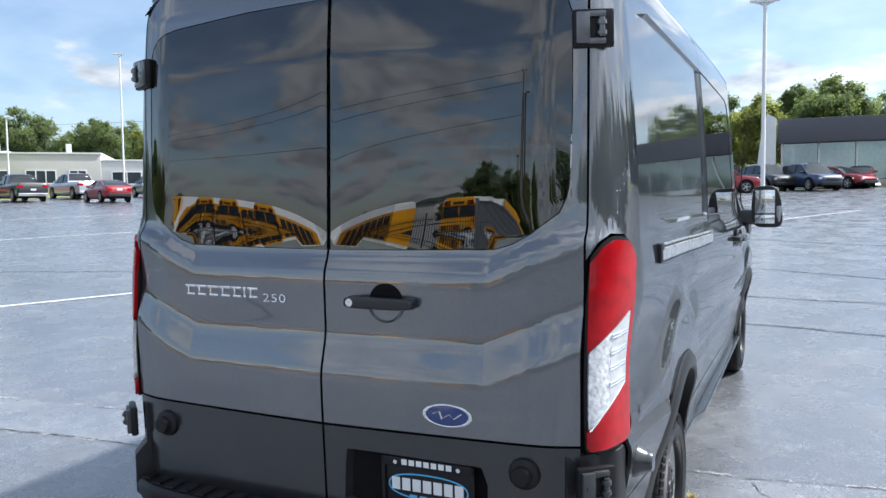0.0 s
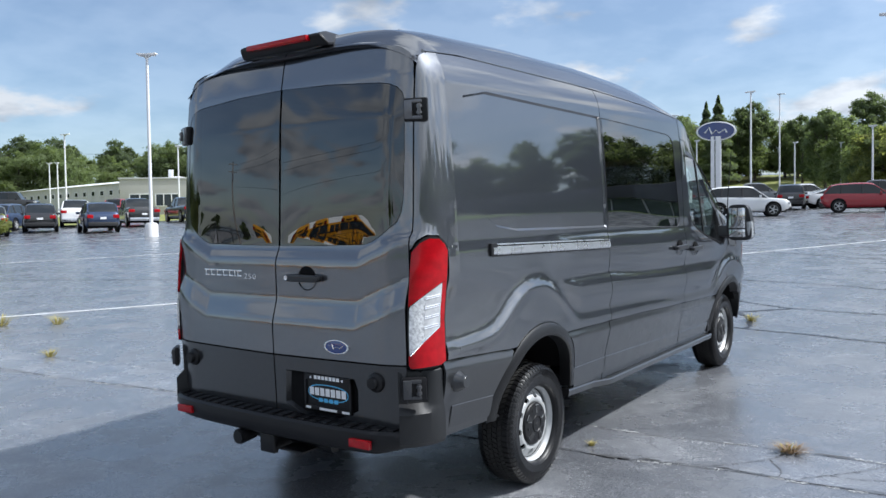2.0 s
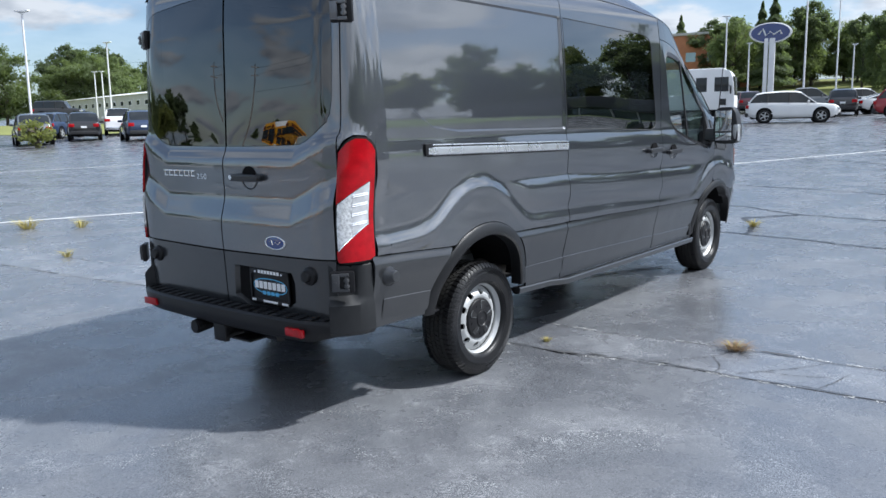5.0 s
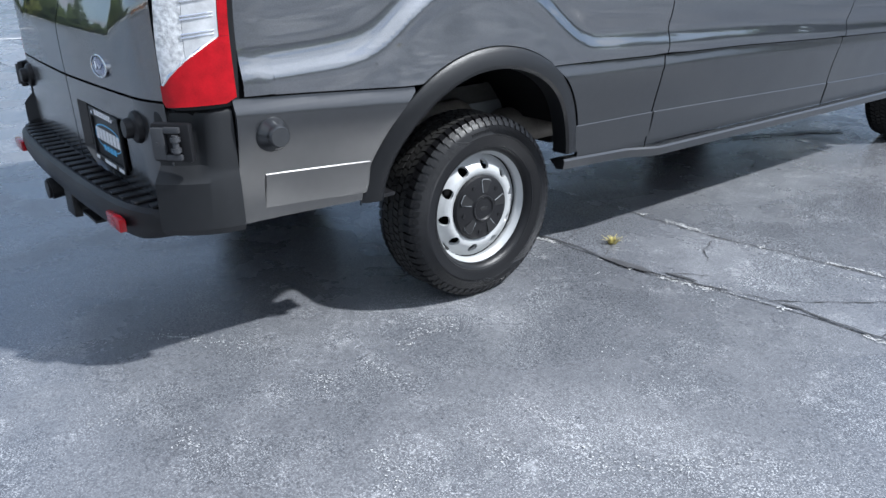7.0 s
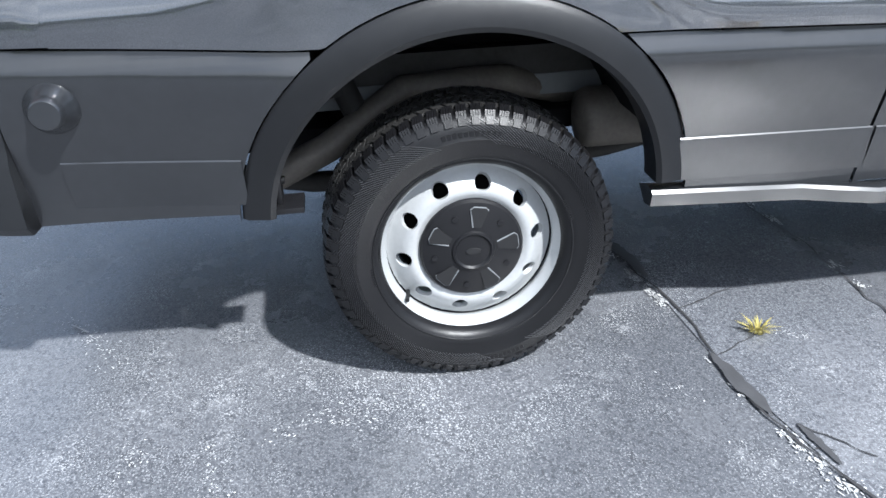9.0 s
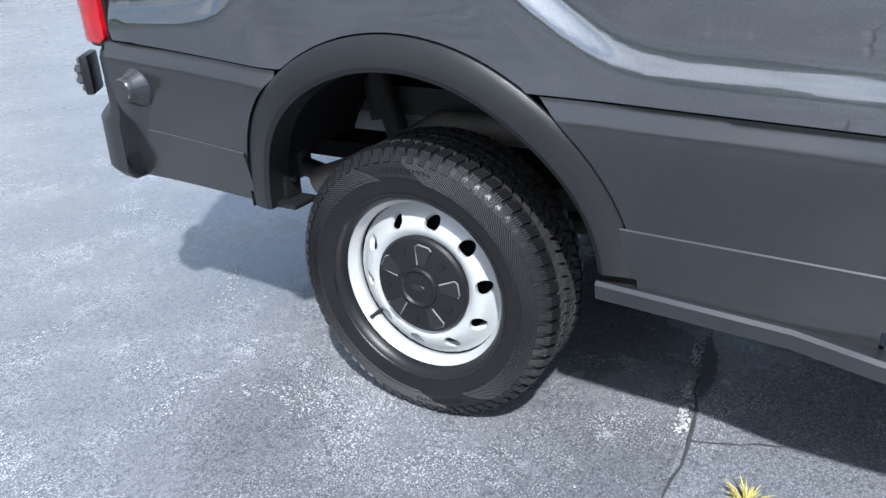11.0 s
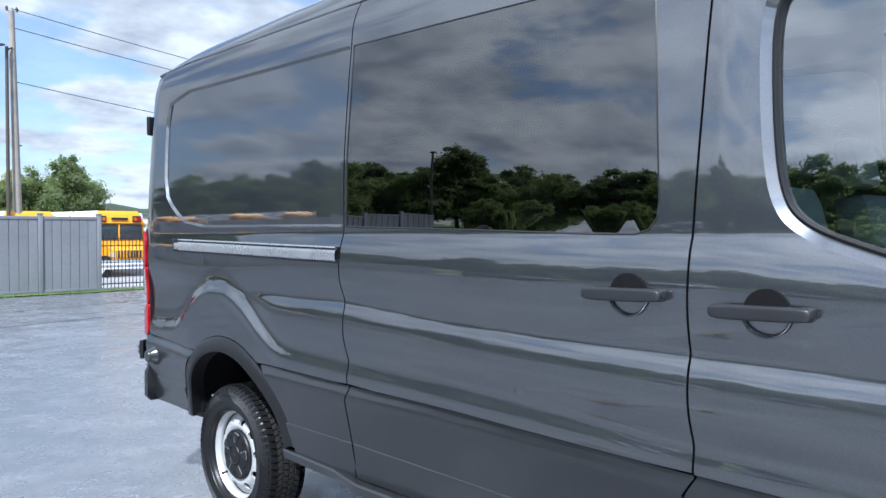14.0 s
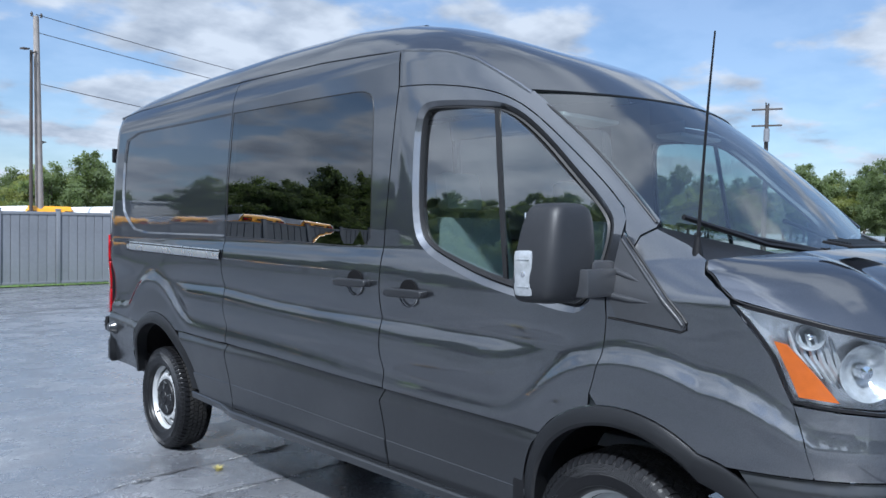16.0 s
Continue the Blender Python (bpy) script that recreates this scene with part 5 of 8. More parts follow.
for sgn in (1,):
    rl = MB()
    sec = [(0.0, 0.032), (0.012, 0.031), (0.013, 0.026), (0.006, 0.024), (0.006, 0.018), (0.013, 0.015), (0.016, 0.0), (0.015, -0.022), (0.010, -0.028), (0.0, -0.029)]
    vs = []
    for i in range(25):
        y = -0.500 + 1.470 * i / 24
        zc = lerp([(-0.52, 1.408), (0.97, 1.355)], y)
        for dx, dz in sec:
            vs.append((side_x(y, zc) + dx, y, zc + dz))
    k = len(sec)
    rl.add(vs, [(i * k + j, (i + 1) * k + j, (i + 1) * k + j + 1, i * k + j + 1) for i in range(24) for j in range(k - 1)])
    rl.add(vs[:k], [tuple(range(k))])
    track = part("door_track", rl, ALU, van, "bright aluminium sliding door track", smooth=30)
    part("track_end", MB().box((side_x(-0.51, 1.408) - 0.01, -0.522, 1.374), (side_x(-0.5, 1.408) + 0.014, -0.46, 1.442), 0.006), BLACK, track)
    gv = []
    for i in range(25):
        y = -0.46 + 1.425 * i / 24
        zc = lerp([(-0.52, 1.408), (0.97, 1.355)], y)
        gv += [(side_x(y, zc) + 0.0075, y, zc + 0.018), (side_x(y, zc) + 0.0075, y, zc + 0.0245)]
    part("track_shadow_strip", MB().tube([(side_x(y, zc) + 0.003, y, zc - 0.033) for y, zc in [(-0.50 + 1.47 * i / 20, lerp([(-0.52, 1.408), (0.97, 1.355)], -0.50 + 1.47 * i / 20)) for i in range(21)]], 0.0045, 6), SEAL, track, smooth=60)
    part("track_groove", MB().add(gv, [(2 * i, 2 * i + 2, 2 * i + 3, 2 * i + 1) for i in range(24)]), SEAL, track)
    for y, z, nm in ((2.337, 1.245, "sliding_door_handle"), (2.727, 1.213, "front_door_handle")):
        x_ = side_x(y, z)
        # the cup isn't hollow: a near-black half disc paints the shade above the grip
        cup = part(nm, MB().prism([(0.058 * math.cos(math.pi * i / 20), 0.058 * math.sin(math.pi * i / 20)) for i in range(21)], Matrix(((0, 0, 1, x_ + 0.001), (1, 0, 0, y + 0.01), (0, 1, 0, z)) + ((0, 0, 0, 1),)), 0.016), DARK, van, "black door handle in a round cup, the cup's shade a dark half disc", smooth=30)
        part("cup_ring", MB().tube([(x_ + 0.005, y + 0.01 + 0.062 * math.cos(math.pi * (1 + i / 16)), z + 0.062 * math.sin(math.pi * (1 + i / 16))) for i in range(17)], 0.004, 6), PAINT, cup, smooth=60)
        gp = pill((x_ + 0.031, y, z - 0.001), (0.014, 0.128, 0.019), 0.45)
        for e_ in (-0.108, 0.108):
            q = pill((x_ + 0.012, y + e_, z - 0.001), (0.022, 0.019, 0.018), 0.6, 16, 10)
            gp.add(q.v, q.f)
        part("grip", gp, GRIP, cup, smooth=60)
x_, z_ = 0.222, 1.294
y_ = rear(x_, z_)[1]
# here too a near-black half disc stands for the cup's shaded upper half
cup = part("rear_door_handle", MB().prism([(0.060 * math.cos(math.pi * i / 20), 0.060 * math.sin(math.pi * i / 20)) for i in range(21)], Matrix.Translation((x_ + 0.01, y_ + 0.004, z_)) @ pose(0, 0, 0, 90, 0, 0), 0.016), DARK, van, "black rear door handle with a lock, its cup's shade a dark half disc", smooth=50)
gp = pill((x_ - 0.004, y_ - 0.031, z_ - 0.001), (0.124, 0.014, 0.019), 0.45)
for e_ in (-0.105, 0.100):
    q = pill((x_ + e_, y_ - 0.012, z_ - 0.001), (0.021, 0.022, 0.018), 0.6, 16, 10)
    gp.add(q.v, q.f)
part("grip", gp, GRIP, cup, smooth=60)
part("cup_ring", MB().tube([(x_ + 0.01 + 0.064 * math.cos(math.pi * (1 + i / 16)), y_ - 0.002, z_ + 0.064 * math.sin(math.pi * (1 + i / 16))) for i in range(17)], 0.004, 6), PAINT, cup, smooth=60)
part("lock", MB().cyl((x_ - 0.10, y_ - 0.048, z_), (x_ - 0.10, y_ - 0.03, z_), 0.013, n=18), CHROME, cup)

# badge, model strip, plate
badge = part("oval_badge", MB().lathe([(1.0, -0.002), (1.0, 0.005), (0.9, 0.008), (0.86, 0.006)], Matrix.Identity(4), 40), CHROME, van, "blue oval badge with a chrome rim", smooth=50,
             m=Matrix.Translation(Vector(rear(0.457, 0.955))) @ pose(0, 0, 0, 88, 0, 0) @ Matrix.Diagonal((0.084, 0.036, 1, 1)))
part("enamel", MB().lathe([(0.88, 0.004), (0.6, 0.0065), (0.0, 0.0075)], Matrix.Identity(4), 40), BLUE, badge, smooth=60)
part("script_stroke", MB().tube([(-0.55, 0.10, 0.009), (-0.3, 0.35, 0.009), (-0.2, -0.3, 0.009), (0.1, 0.15, 0.009), (0.3, -0.2, 0.009), (0.6, 0.30, 0.009)], 0.05, 6), CHROME, badge, m=Matrix.Diagonal((1, 1, 0.05, 1)) @ Matrix.Translation((0, 0, 0.14)))
strip = thing("model_strip", "", "")
strip.parent = van
for i in range(7):
    w = (0.046, 0.048, 0.052, 0.050, 0.046, 0.016, 0.046)[i]
    xo = -0.608 + sum((0.046, 0.048, 0.052, 0.050, 0.046, 0.016, 0.046)[:i]) + 0.005 * i
    yo = rear(xo, 1.303)[1]
    part("bar", MB().box((xo, yo - 0.005, 1.313), (xo + w, yo + 0.002, 1.322), 0.002).box((xo + 0.15 * w, yo - 0.005, 1.284), (xo + 0.95 * w, yo + 0.002, 1.292), 0.002).box((xo + 0.2 * w, yo - 0.004, 1.29), (xo + 0.2 * w + 0.008, yo + 0.002, 1.315), 0.002), CHROME, strip, "chrome lettering bar")


def lettering(name, text, size, m, mat, parent, depth=0.002):
    cu = bpy.data.curves.new(name, "FONT")
    cu.body, cu.size, cu.extrude, cu.align_x, cu.align_y = text, size, depth, "CENTER", "CENTER"
    tmp = bpy.data.objects.new(name, cu)
    scene.collection.objects.link(tmp)
    me = bpy.data.meshes.new_from_object(tmp.evaluated_get(bpy.context.evaluated_depsgraph_get()))
    bpy.data.objects.remove(tmp)
    me.materials.clear()
    me.materials.append(mat)
    ob = part(name, me, mat, parent)
    ob.matrix_basis = m
    return ob


for i, digit in enumerate("250"):
    lettering("digit", digit, 0.046, Matrix.Translation((-0.238 + 0.034 * i, rear(-0.2, 1.285)[1] - 0.003, 1.287)) @ pose(0, 0, 0, 90, 0, 0) @ Matrix.Diagonal((1.3, 0.9, 1, 1)), CHROME, strip)

PLATE = Matrix.Translation((0.380, rear(0.38, 0.71)[1] + 0.006, 0.708)) @ pose(0, 0, 0, 90, 0, 0)
plate = part("dealer_plate", MB().box((-0.157, -0.088, -0.004), (0.157, 0.088, 0.004), 0.003), BLACK, van, "black dealer plate in a black frame", m=PLATE)
fr = MB()
for a, b in (((-0.163, -0.092), (0.163, -0.070)), ((-0.163, 0.062), (0.163, 0.092)), ((-0.163, -0.092), (-0.150, 0.092)), ((0.150, -0.092), (0.163, 0.092))):
    fr.box((*a, 0.001), (*b, 0.012), 0.003)
part("plate_frame", fr, BLACK, plate)
for i in range(7):
    part("frame_print", MB().box((-0.088 + i * 0.026, 0.070, 0.012), (-0.088 + i * 0.026 + 0.019, 0.088, 0.0135)), WHITE_PRINT, plate)
for x0, x1 in ((-0.152, -0.118), (-0.055, 0.065), (0.100, 0.150)):
    part("frame_print", MB().box((x0, -0.088, 0.012), (x1, -0.076, 0.0135)), WHITE_PRINT, plate)
ring = MB()
o = soften([(-0.140, -0.042), (0.140, -0.042), (0.140, 0.044), (-0.140, 0.044)], 3)
i_ = grow(o, -0.005)
n = len(o)
ring.add([(u, v, 0.0055) for u, v in o] + [(u, v, 0.0055) for u, v in i_], [(k, (k + 1) % n, n + (k + 1) % n, n + k) for k in range(n)])
for k in range(4):
    ring.box((-0.065 + k * 0.036, -0.048, 0.0045), (-0.065 + k * 0.036 + 0.026, -0.028, 0.006))
part("blue_print", ring, PLATE_BLUE, plate)
nb = MB()
for k in range(7):
    nb.box((-0.128 + k * 0.037, -0.016, 0.0045), (-0.128 + k * 0.037 + 0.029, 0.024, 0.006))
part("name_print", nb, WHITE_PRINT, plate)
for sx in (-0.11, 0.11):
    part("screw", MB().cyl((sx, 0.077, 0.01), (sx, 0.077, 0.016), 0.007, n=10), CHROME, plate)

# rear bumper with a ribbed step
plan = [(-0.968, -0.935), (-0.957, -1.01), (-0.912, -1.092), (-0.825, -1.170), (-0.68, -1.218), (-0.35, -1.236), (0.0, -1.240), (0.35, -1.236), (0.68, -1.218), (0.825, -1.170), (0.912, -1.092), (0.957, -1.01), (0.968, -0.935)]
plan = soften_line(plan, 3)


def sweep(sec, path=plan):
    """sec: (how far inwards, height) round the closed section, by the way along the bumper."""
    mb, vs = MB(), []
    for i, (x_, y) in enumerate(path):
        a, b = Vector(path[max(0, i - 1)]), Vector(path[min(len(path) - 1, i + 1)])
        t = (b - a).normalized()
        nrm = Vector((-t.y, t.x))
        for d, z_ in sec(x_):
            vs.append((x_ + nrm.x * d, y + nrm.y * d, z_))
    k, n = len(sec(0)), len(path)
    mb.add(vs, [(i * k + j, (i + 1) * k + j, (i + 1) * k + (j + 1) % k, i * k + (j + 1) % k) for i in range(n - 1) for j in range(k)])
    mb.add(vs[:k], [tuple(range(k))]).add(vs[-k:], [tuple(range(k))])
    return mb


rb = part("rear_bumper", sweep(lambda x_: [(0.0, 0.505 + 0.03 * smooth01((abs(x_) - 0.7) / 0.25)), (-0.004, 0.535 + 0.02 * smooth01((abs(x_) - 0.7) / 0.25)), (0.0, 0.565), (0.012, 0.578), (0.15, 0.582), (0.16, 0.50), (0.03, 0.462 + 0.04 * smooth01((abs(x_) - 0.7) / 0.25)), (0.012, 0.475 + 0.04 * smooth01((abs(x_) - 0.7) / 0.25))]), BLACK, van, "black plastic rear bumper with a ribbed step", smooth=30)
for i in range(22):
    x_ = -0.80 + 1.6 * i / 21
    yb = lerp([(p[0], p[1]) for p in plan], x_)
    part("step_rib", MB().box((x_ - 0.020, yb + 0.020, 0.578), (x_ + 0.020, yb + 0.10, 0.5865), 0.003), BLACK, rb)
for sgn in (1, -1):
    sub = [p for p in plan if sgn * p[0] > 0.84]
    part("bumper_corner_block", sweep(lambda x_: (lambda k: [(0.014, 0.498), (-0.005, 0.520), (-0.003, 0.660), (0.004 + 0.010 * k, 0.680), (0.006 + 0.034 * k, 0.705), (0.006 + 0.036 * k, 0.84), (0.010 + 0.036 * k, 0.857), (0.022 + 0.036 * k, 0.868), (0.17, 0.872), (0.17, 0.505)])(smooth01((0.966 - abs(x_)) / 0.03)), sub), BUMPER, rb, "satin charcoal bumper corner", smooth=30)
    part("red_reflector", MB().box((sgn * 0.605, -1.237, 0.498), (sgn * 0.735, -1.214, 0.540), 0.006), RED, rb, "red reflector", m=None)

# towing gear and underside
hitch = MB().box((-0.045, -1.20, 0.375), (0.045, -0.85, 0.455), 0.008).box((-0.055, -1.215, 0.365), (0.055, -1.185, 0.465), 0.006).cyl((-0.30, -1.05, 0.41), (0.34, -1.05, 0.41), 0.035, n=14)
tow = part("tow_hitch", hitch, BLACK, van, "black square receiver hitch")
part("socket", MB().cyl((-0.20, -1.235, 0.425), (-0.20, -1.14, 0.435), 0.042, n=18).cyl((-0.20, -1.245, 0.425), (-0.20, -1.235, 0.425), 0.036, n=18), BLACK, tow)
part("chain_plate", MB().box((0.07, -1.19, 0.385), (0.24, -1.03, 0.397), 0.004), BLACK, tow)
part("floor_pan", MB().box((-0.58, -1.05, 0.50), (0.58, 3.9, 0.56), 0.02), DARK, van)
for sgn in (1, -1):
    part("floor_pan", MB().box((sgn * 0.58, 0.62, 0.50), (sgn * 0.86, 3.26, 0.56), 0.02), DARK, van)
    part("floor_pan", MB().box((sgn * 0.58, -1.05, 0.55), (sgn * 0.86, -0.55, 0.60), 0.02), DARK, van)
for sgn in (1, -1):
    part("chassis_rail", MB().prism([(-1.02, 0.50), (-0.60, 0.56), (-0.35, 0.62), (0.35, 0.62), (0.62, 0.54), (3.6, 0.42), (3.6, 0.54), (0.70, 0.65), (0.40, 0.735), (-0.42, 0.735), (-1.02, 0.62)], Matrix(((0, 0, 1, sgn * 0.54), (1, 0, 0, 0), (0, 1, 0, 0), (0, 0, 0, 1))), 0.07), CHASSIS, van, "dusty dark grey chassis rail", smooth=0)
    part("bump_stop", MB().lathe([(0.05, 0.0), (0.05, -0.03), (0.035, -0.06), (0.04, -0.08), (0.0, -0.09)], Matrix.Translation((sgn * 0.60, 0.0, 0.66)), 16), BLACK, van, smooth=50)
    part("spring_hanger", MB().box((sgn * 0.57, -0.66, 0.44), (sgn * 0.65, -0.60, 0.64), 0.008), CHASSIS, van)
    part("spring_hanger", MB().box((sgn * 0.57, 0.72, 0.46), (sgn * 0.65, 0.80, 0.60), 0.008), CHASSIS, van)
    part("brake_backplate", MB().lathe([(0.0, 0.0), (0.165, 0.0), (0.17, 0.012), (0.17, 0.05)], Matrix.Translation((sgn * 0.745, 0, 0.36)) @ pose(0, 0, 0, 0, sgn * 90, 0), 32), RUST, van, smooth=40)
part("fuel_tank", MB().box((-0.40, 0.9, 0.34), (0.42, 2.3, 0.52), 0.05), DARK, van)
axle = part("rear_axle", MB().cyl((-0.75, 0, 0.36), (0.75, 0, 0.36), 0.045, n=16).lathe([(0.0, -0.17), (0.10, -0.14), (0.16, -0.05), (0.16, 0.05), (0.10, 0.14), (0.0, 0.17)], Matrix.Translation((0, 0, 0.36)) @ pose(0, 0, 0, 90, 0, 0), 20), RUST, van, smooth=60)
for sgn in (1, -1):
    sp = MB().tube([(sgn * 0.60, -0.75, 0.50), (sgn * 0.60, -0.35, 0.42), (sgn * 0.60, 0, 0.40), (sgn * 0.60, 0.45, 0.45), (sgn * 0.60, 0.8, 0.52)], 0.03, 8)
    part("leaf_spring", sp, RUST, van, smooth=60)
    br = part("arch_bracket", MB().box((sgn * 0.84, -0.425, 0.49), (sgn * 0.90, -0.412, 0.72), 0.004).box((sgn * 0.835, -0.44, 0.478), (sgn * 0.925, -0.365, 0.492), 0.004), BLACK, van, "black liner flange with clips")
    for z in (0.54, 0.60, 0.66):
        part("clip", MB().cyl((sgn * 0.87, -0.413, z), (sgn * 0.87, -0.404, z), 0.009, n=10), RUBBER, br)
    part("damper", MB().cyl((sgn * 0.66, -0.12, 0.36), (sgn * 0.62, -0.30, 0.80), 0.032, n=14).cyl((sgn * 0.63, -0.27, 0.66), (sgn * 0.62, -0.30, 0.80), 0.04, n=14), RUST, van, smooth=60)
part("exhaust", MB().tube([(0.30, 2.6, 0.40), (0.32, 1.1, 0.42), (0.46, 0.42, 0.56), (0.60, 0.16, 0.66), (0.62, -0.10, 0.655), (0.68, -0.30, 0.54), (0.72, -0.46, 0.48)], 0.038, 14), PIPE, van, "dusty steel exhaust pipe", smooth=60)
part("silencer", MB().lathe([(0.0, -0.30), (0.07, -0.28), (0.08, -0.26), (0.08, 0.26), (0.07, 0.28), (0.0, 0.30)], Matrix.Translation((0.64, 0.64, 0.55)) @ pose(0, 0, 0, 90, 0, 0), 24), PIPE, van, "dull grey steel silencer", smooth=60)
for sgn in (1, -1):
    part("mud_shield", MB().box((sgn * 0.60, 3.28, 0.40), (sgn * 0.95, 3.34, 0.62), 0.01), BLACK, van)

# cabin
part("headliner", MB().grid(lambda a, b: (lambda q: (q[0] * 0.985, q[1], q[2] - 0.045))(roof_at(1.98 * a - 0.99, -0.9 + 3.48 * b)), 16, 30), LINER, van, smooth=180)
for sgn in (1, -1):
    for y0, y1, z0, z1 in ((2.44, 2.73, 1.15, 2.27), (2.73, 2.98, 2.02, 2.13), (-0.85, 0.99, 1.02, 2.34), (1.0, 2.45, 0.66, 1.42), (1.0, 2.45, 2.2, 2.34)):
        part("inner_trim", MB().grid(lambda a, b, s=sgn, q=(y0, y1, z0, z1): (lambda y, z: (s * (side_x(y, z) - 0.05), y, z))(q[0] + (q[1] - q[0]) * a, q[2] + (q[3] - q[2]) * b), 8, 8), TRIM_IN, van)
part("cabin_floor", MB().box((-0.58, -0.95, 0.60), (0.58, 3.95, 0.66), 0.01), TRIM_IN, van)
for sgn in (1, -1):
    part("cabin_floor", MB().box((sgn * 0.58, 0.62, 0.60), (sgn * 0.90, 3.26, 0.66), 0.01), TRIM_IN, van)
part("bulkhead", MB().box((-0.88, 3.95, 0.94), (0.88, 4.0, 1.33), 0.02), TRIM_IN, van)
dash = MB().prism([(3.55, 1.00), (3.50, 1.18), (3.56, 1.30), (3.80, 1.36), (3.98, 1.36), (3.98, 0.94), (3.75, 0.94)], Matrix(((0, 0, 1, 0), (1, 0, 0, 0), (0, 1, 0, 0), (0, 0, 0, 1))), 1.74)
part("dashboard", dash, TRIM_IN, van, smooth=25)
wheel_m = Matrix.Translation((-0.43, 3.36, 1.20)) @ pose(0, 0, 0, 62, 0, 0)
st = part("steering_wheel", MB().lathe([(0.185 + 0.014 * math.cos(q), 0.014 * math.sin(q)) for q in [2 * math.pi * i / 8 for i in range(8)]], Matrix.Identity(4), 32, True), BLACK, van, smooth=60, m=wheel_m)
part("spoke", MB().box((-0.18, -0.025, -0.012), (0.18, 0.025, 0.008), 0.008).box((-0.02, -0.18, -0.012), (0.02, 0.0, 0.008), 0.006).cyl((0, 0, -0.02), (0, 0, 0.025), 0.065, n=20), BLACK, st)
for sgn in (1, -1):
    sx = 0.46 * sgn
    seat = part("front_seat", MB().box((sx - 0.25, 2.62, 0.86), (sx + 0.25, 3.16, 1.00), 0.05), SEAT, van, "pale grey cloth front seat")
    part("backrest", MB().box((-0.25, -0.07, 0.0), (0.25, 0.07, 0.62), 0.06), SEAT, seat, m=Matrix.Translation((sx, 2.66, 0.95)) @ pose(0, 0, 0, 14, 0, 0))
    part("headrest", MB().box((-0.13, -0.045, 0.0), (0.13, 0.045, 0.20), 0.04), SEAT, seat, m=Matrix.Translation((sx, 2.49, 1.585)) @ pose(0, 0, 0, 10, 0, 0))
    part("plinth", MB().box((sx - 0.22, 2.68, 0.62), (sx + 0.22, 3.10, 0.88), 0.02), TRIM_IN, seat)
    part("armrest", MB().box((sx - 0.30 * sgn - 0.03, 2.70, 1.10), (sx - 0.30 * sgn + 0.03, 3.02, 1.15), 0.02), SEAT, seat)
    part("door_card", MB().box((sgn * 0.915, 2.60, 0.70), (sgn * 0.945, 3.30, 1.20), 0.015), TRIM_IN, van)
    part("sun_visor", MB().box((sx - 0.20, 3.16, 1.955), (sx + 0.20, 3.30, 1.975), 0.008), LINER, van)
for row, yy in enumerate((1.75, 0.85, 0.05)):
    for sx in (-0.55, -0.08, 0.42):
        rs = part("rear_seat", MB().box((sx - 0.22, yy, 0.92), (sx + 0.22, yy + 0.46, 1.04), 0.05), SEAT, van)
        part("backrest", MB().box((-0.22, -0.06, 0.0), (0.22, 0.06, 0.66), 0.05), SEAT, rs, m=Matrix.Translation((sx, yy + 0.02, 1.0)) @ pose(0, 0, 0, 12, 0, 0))


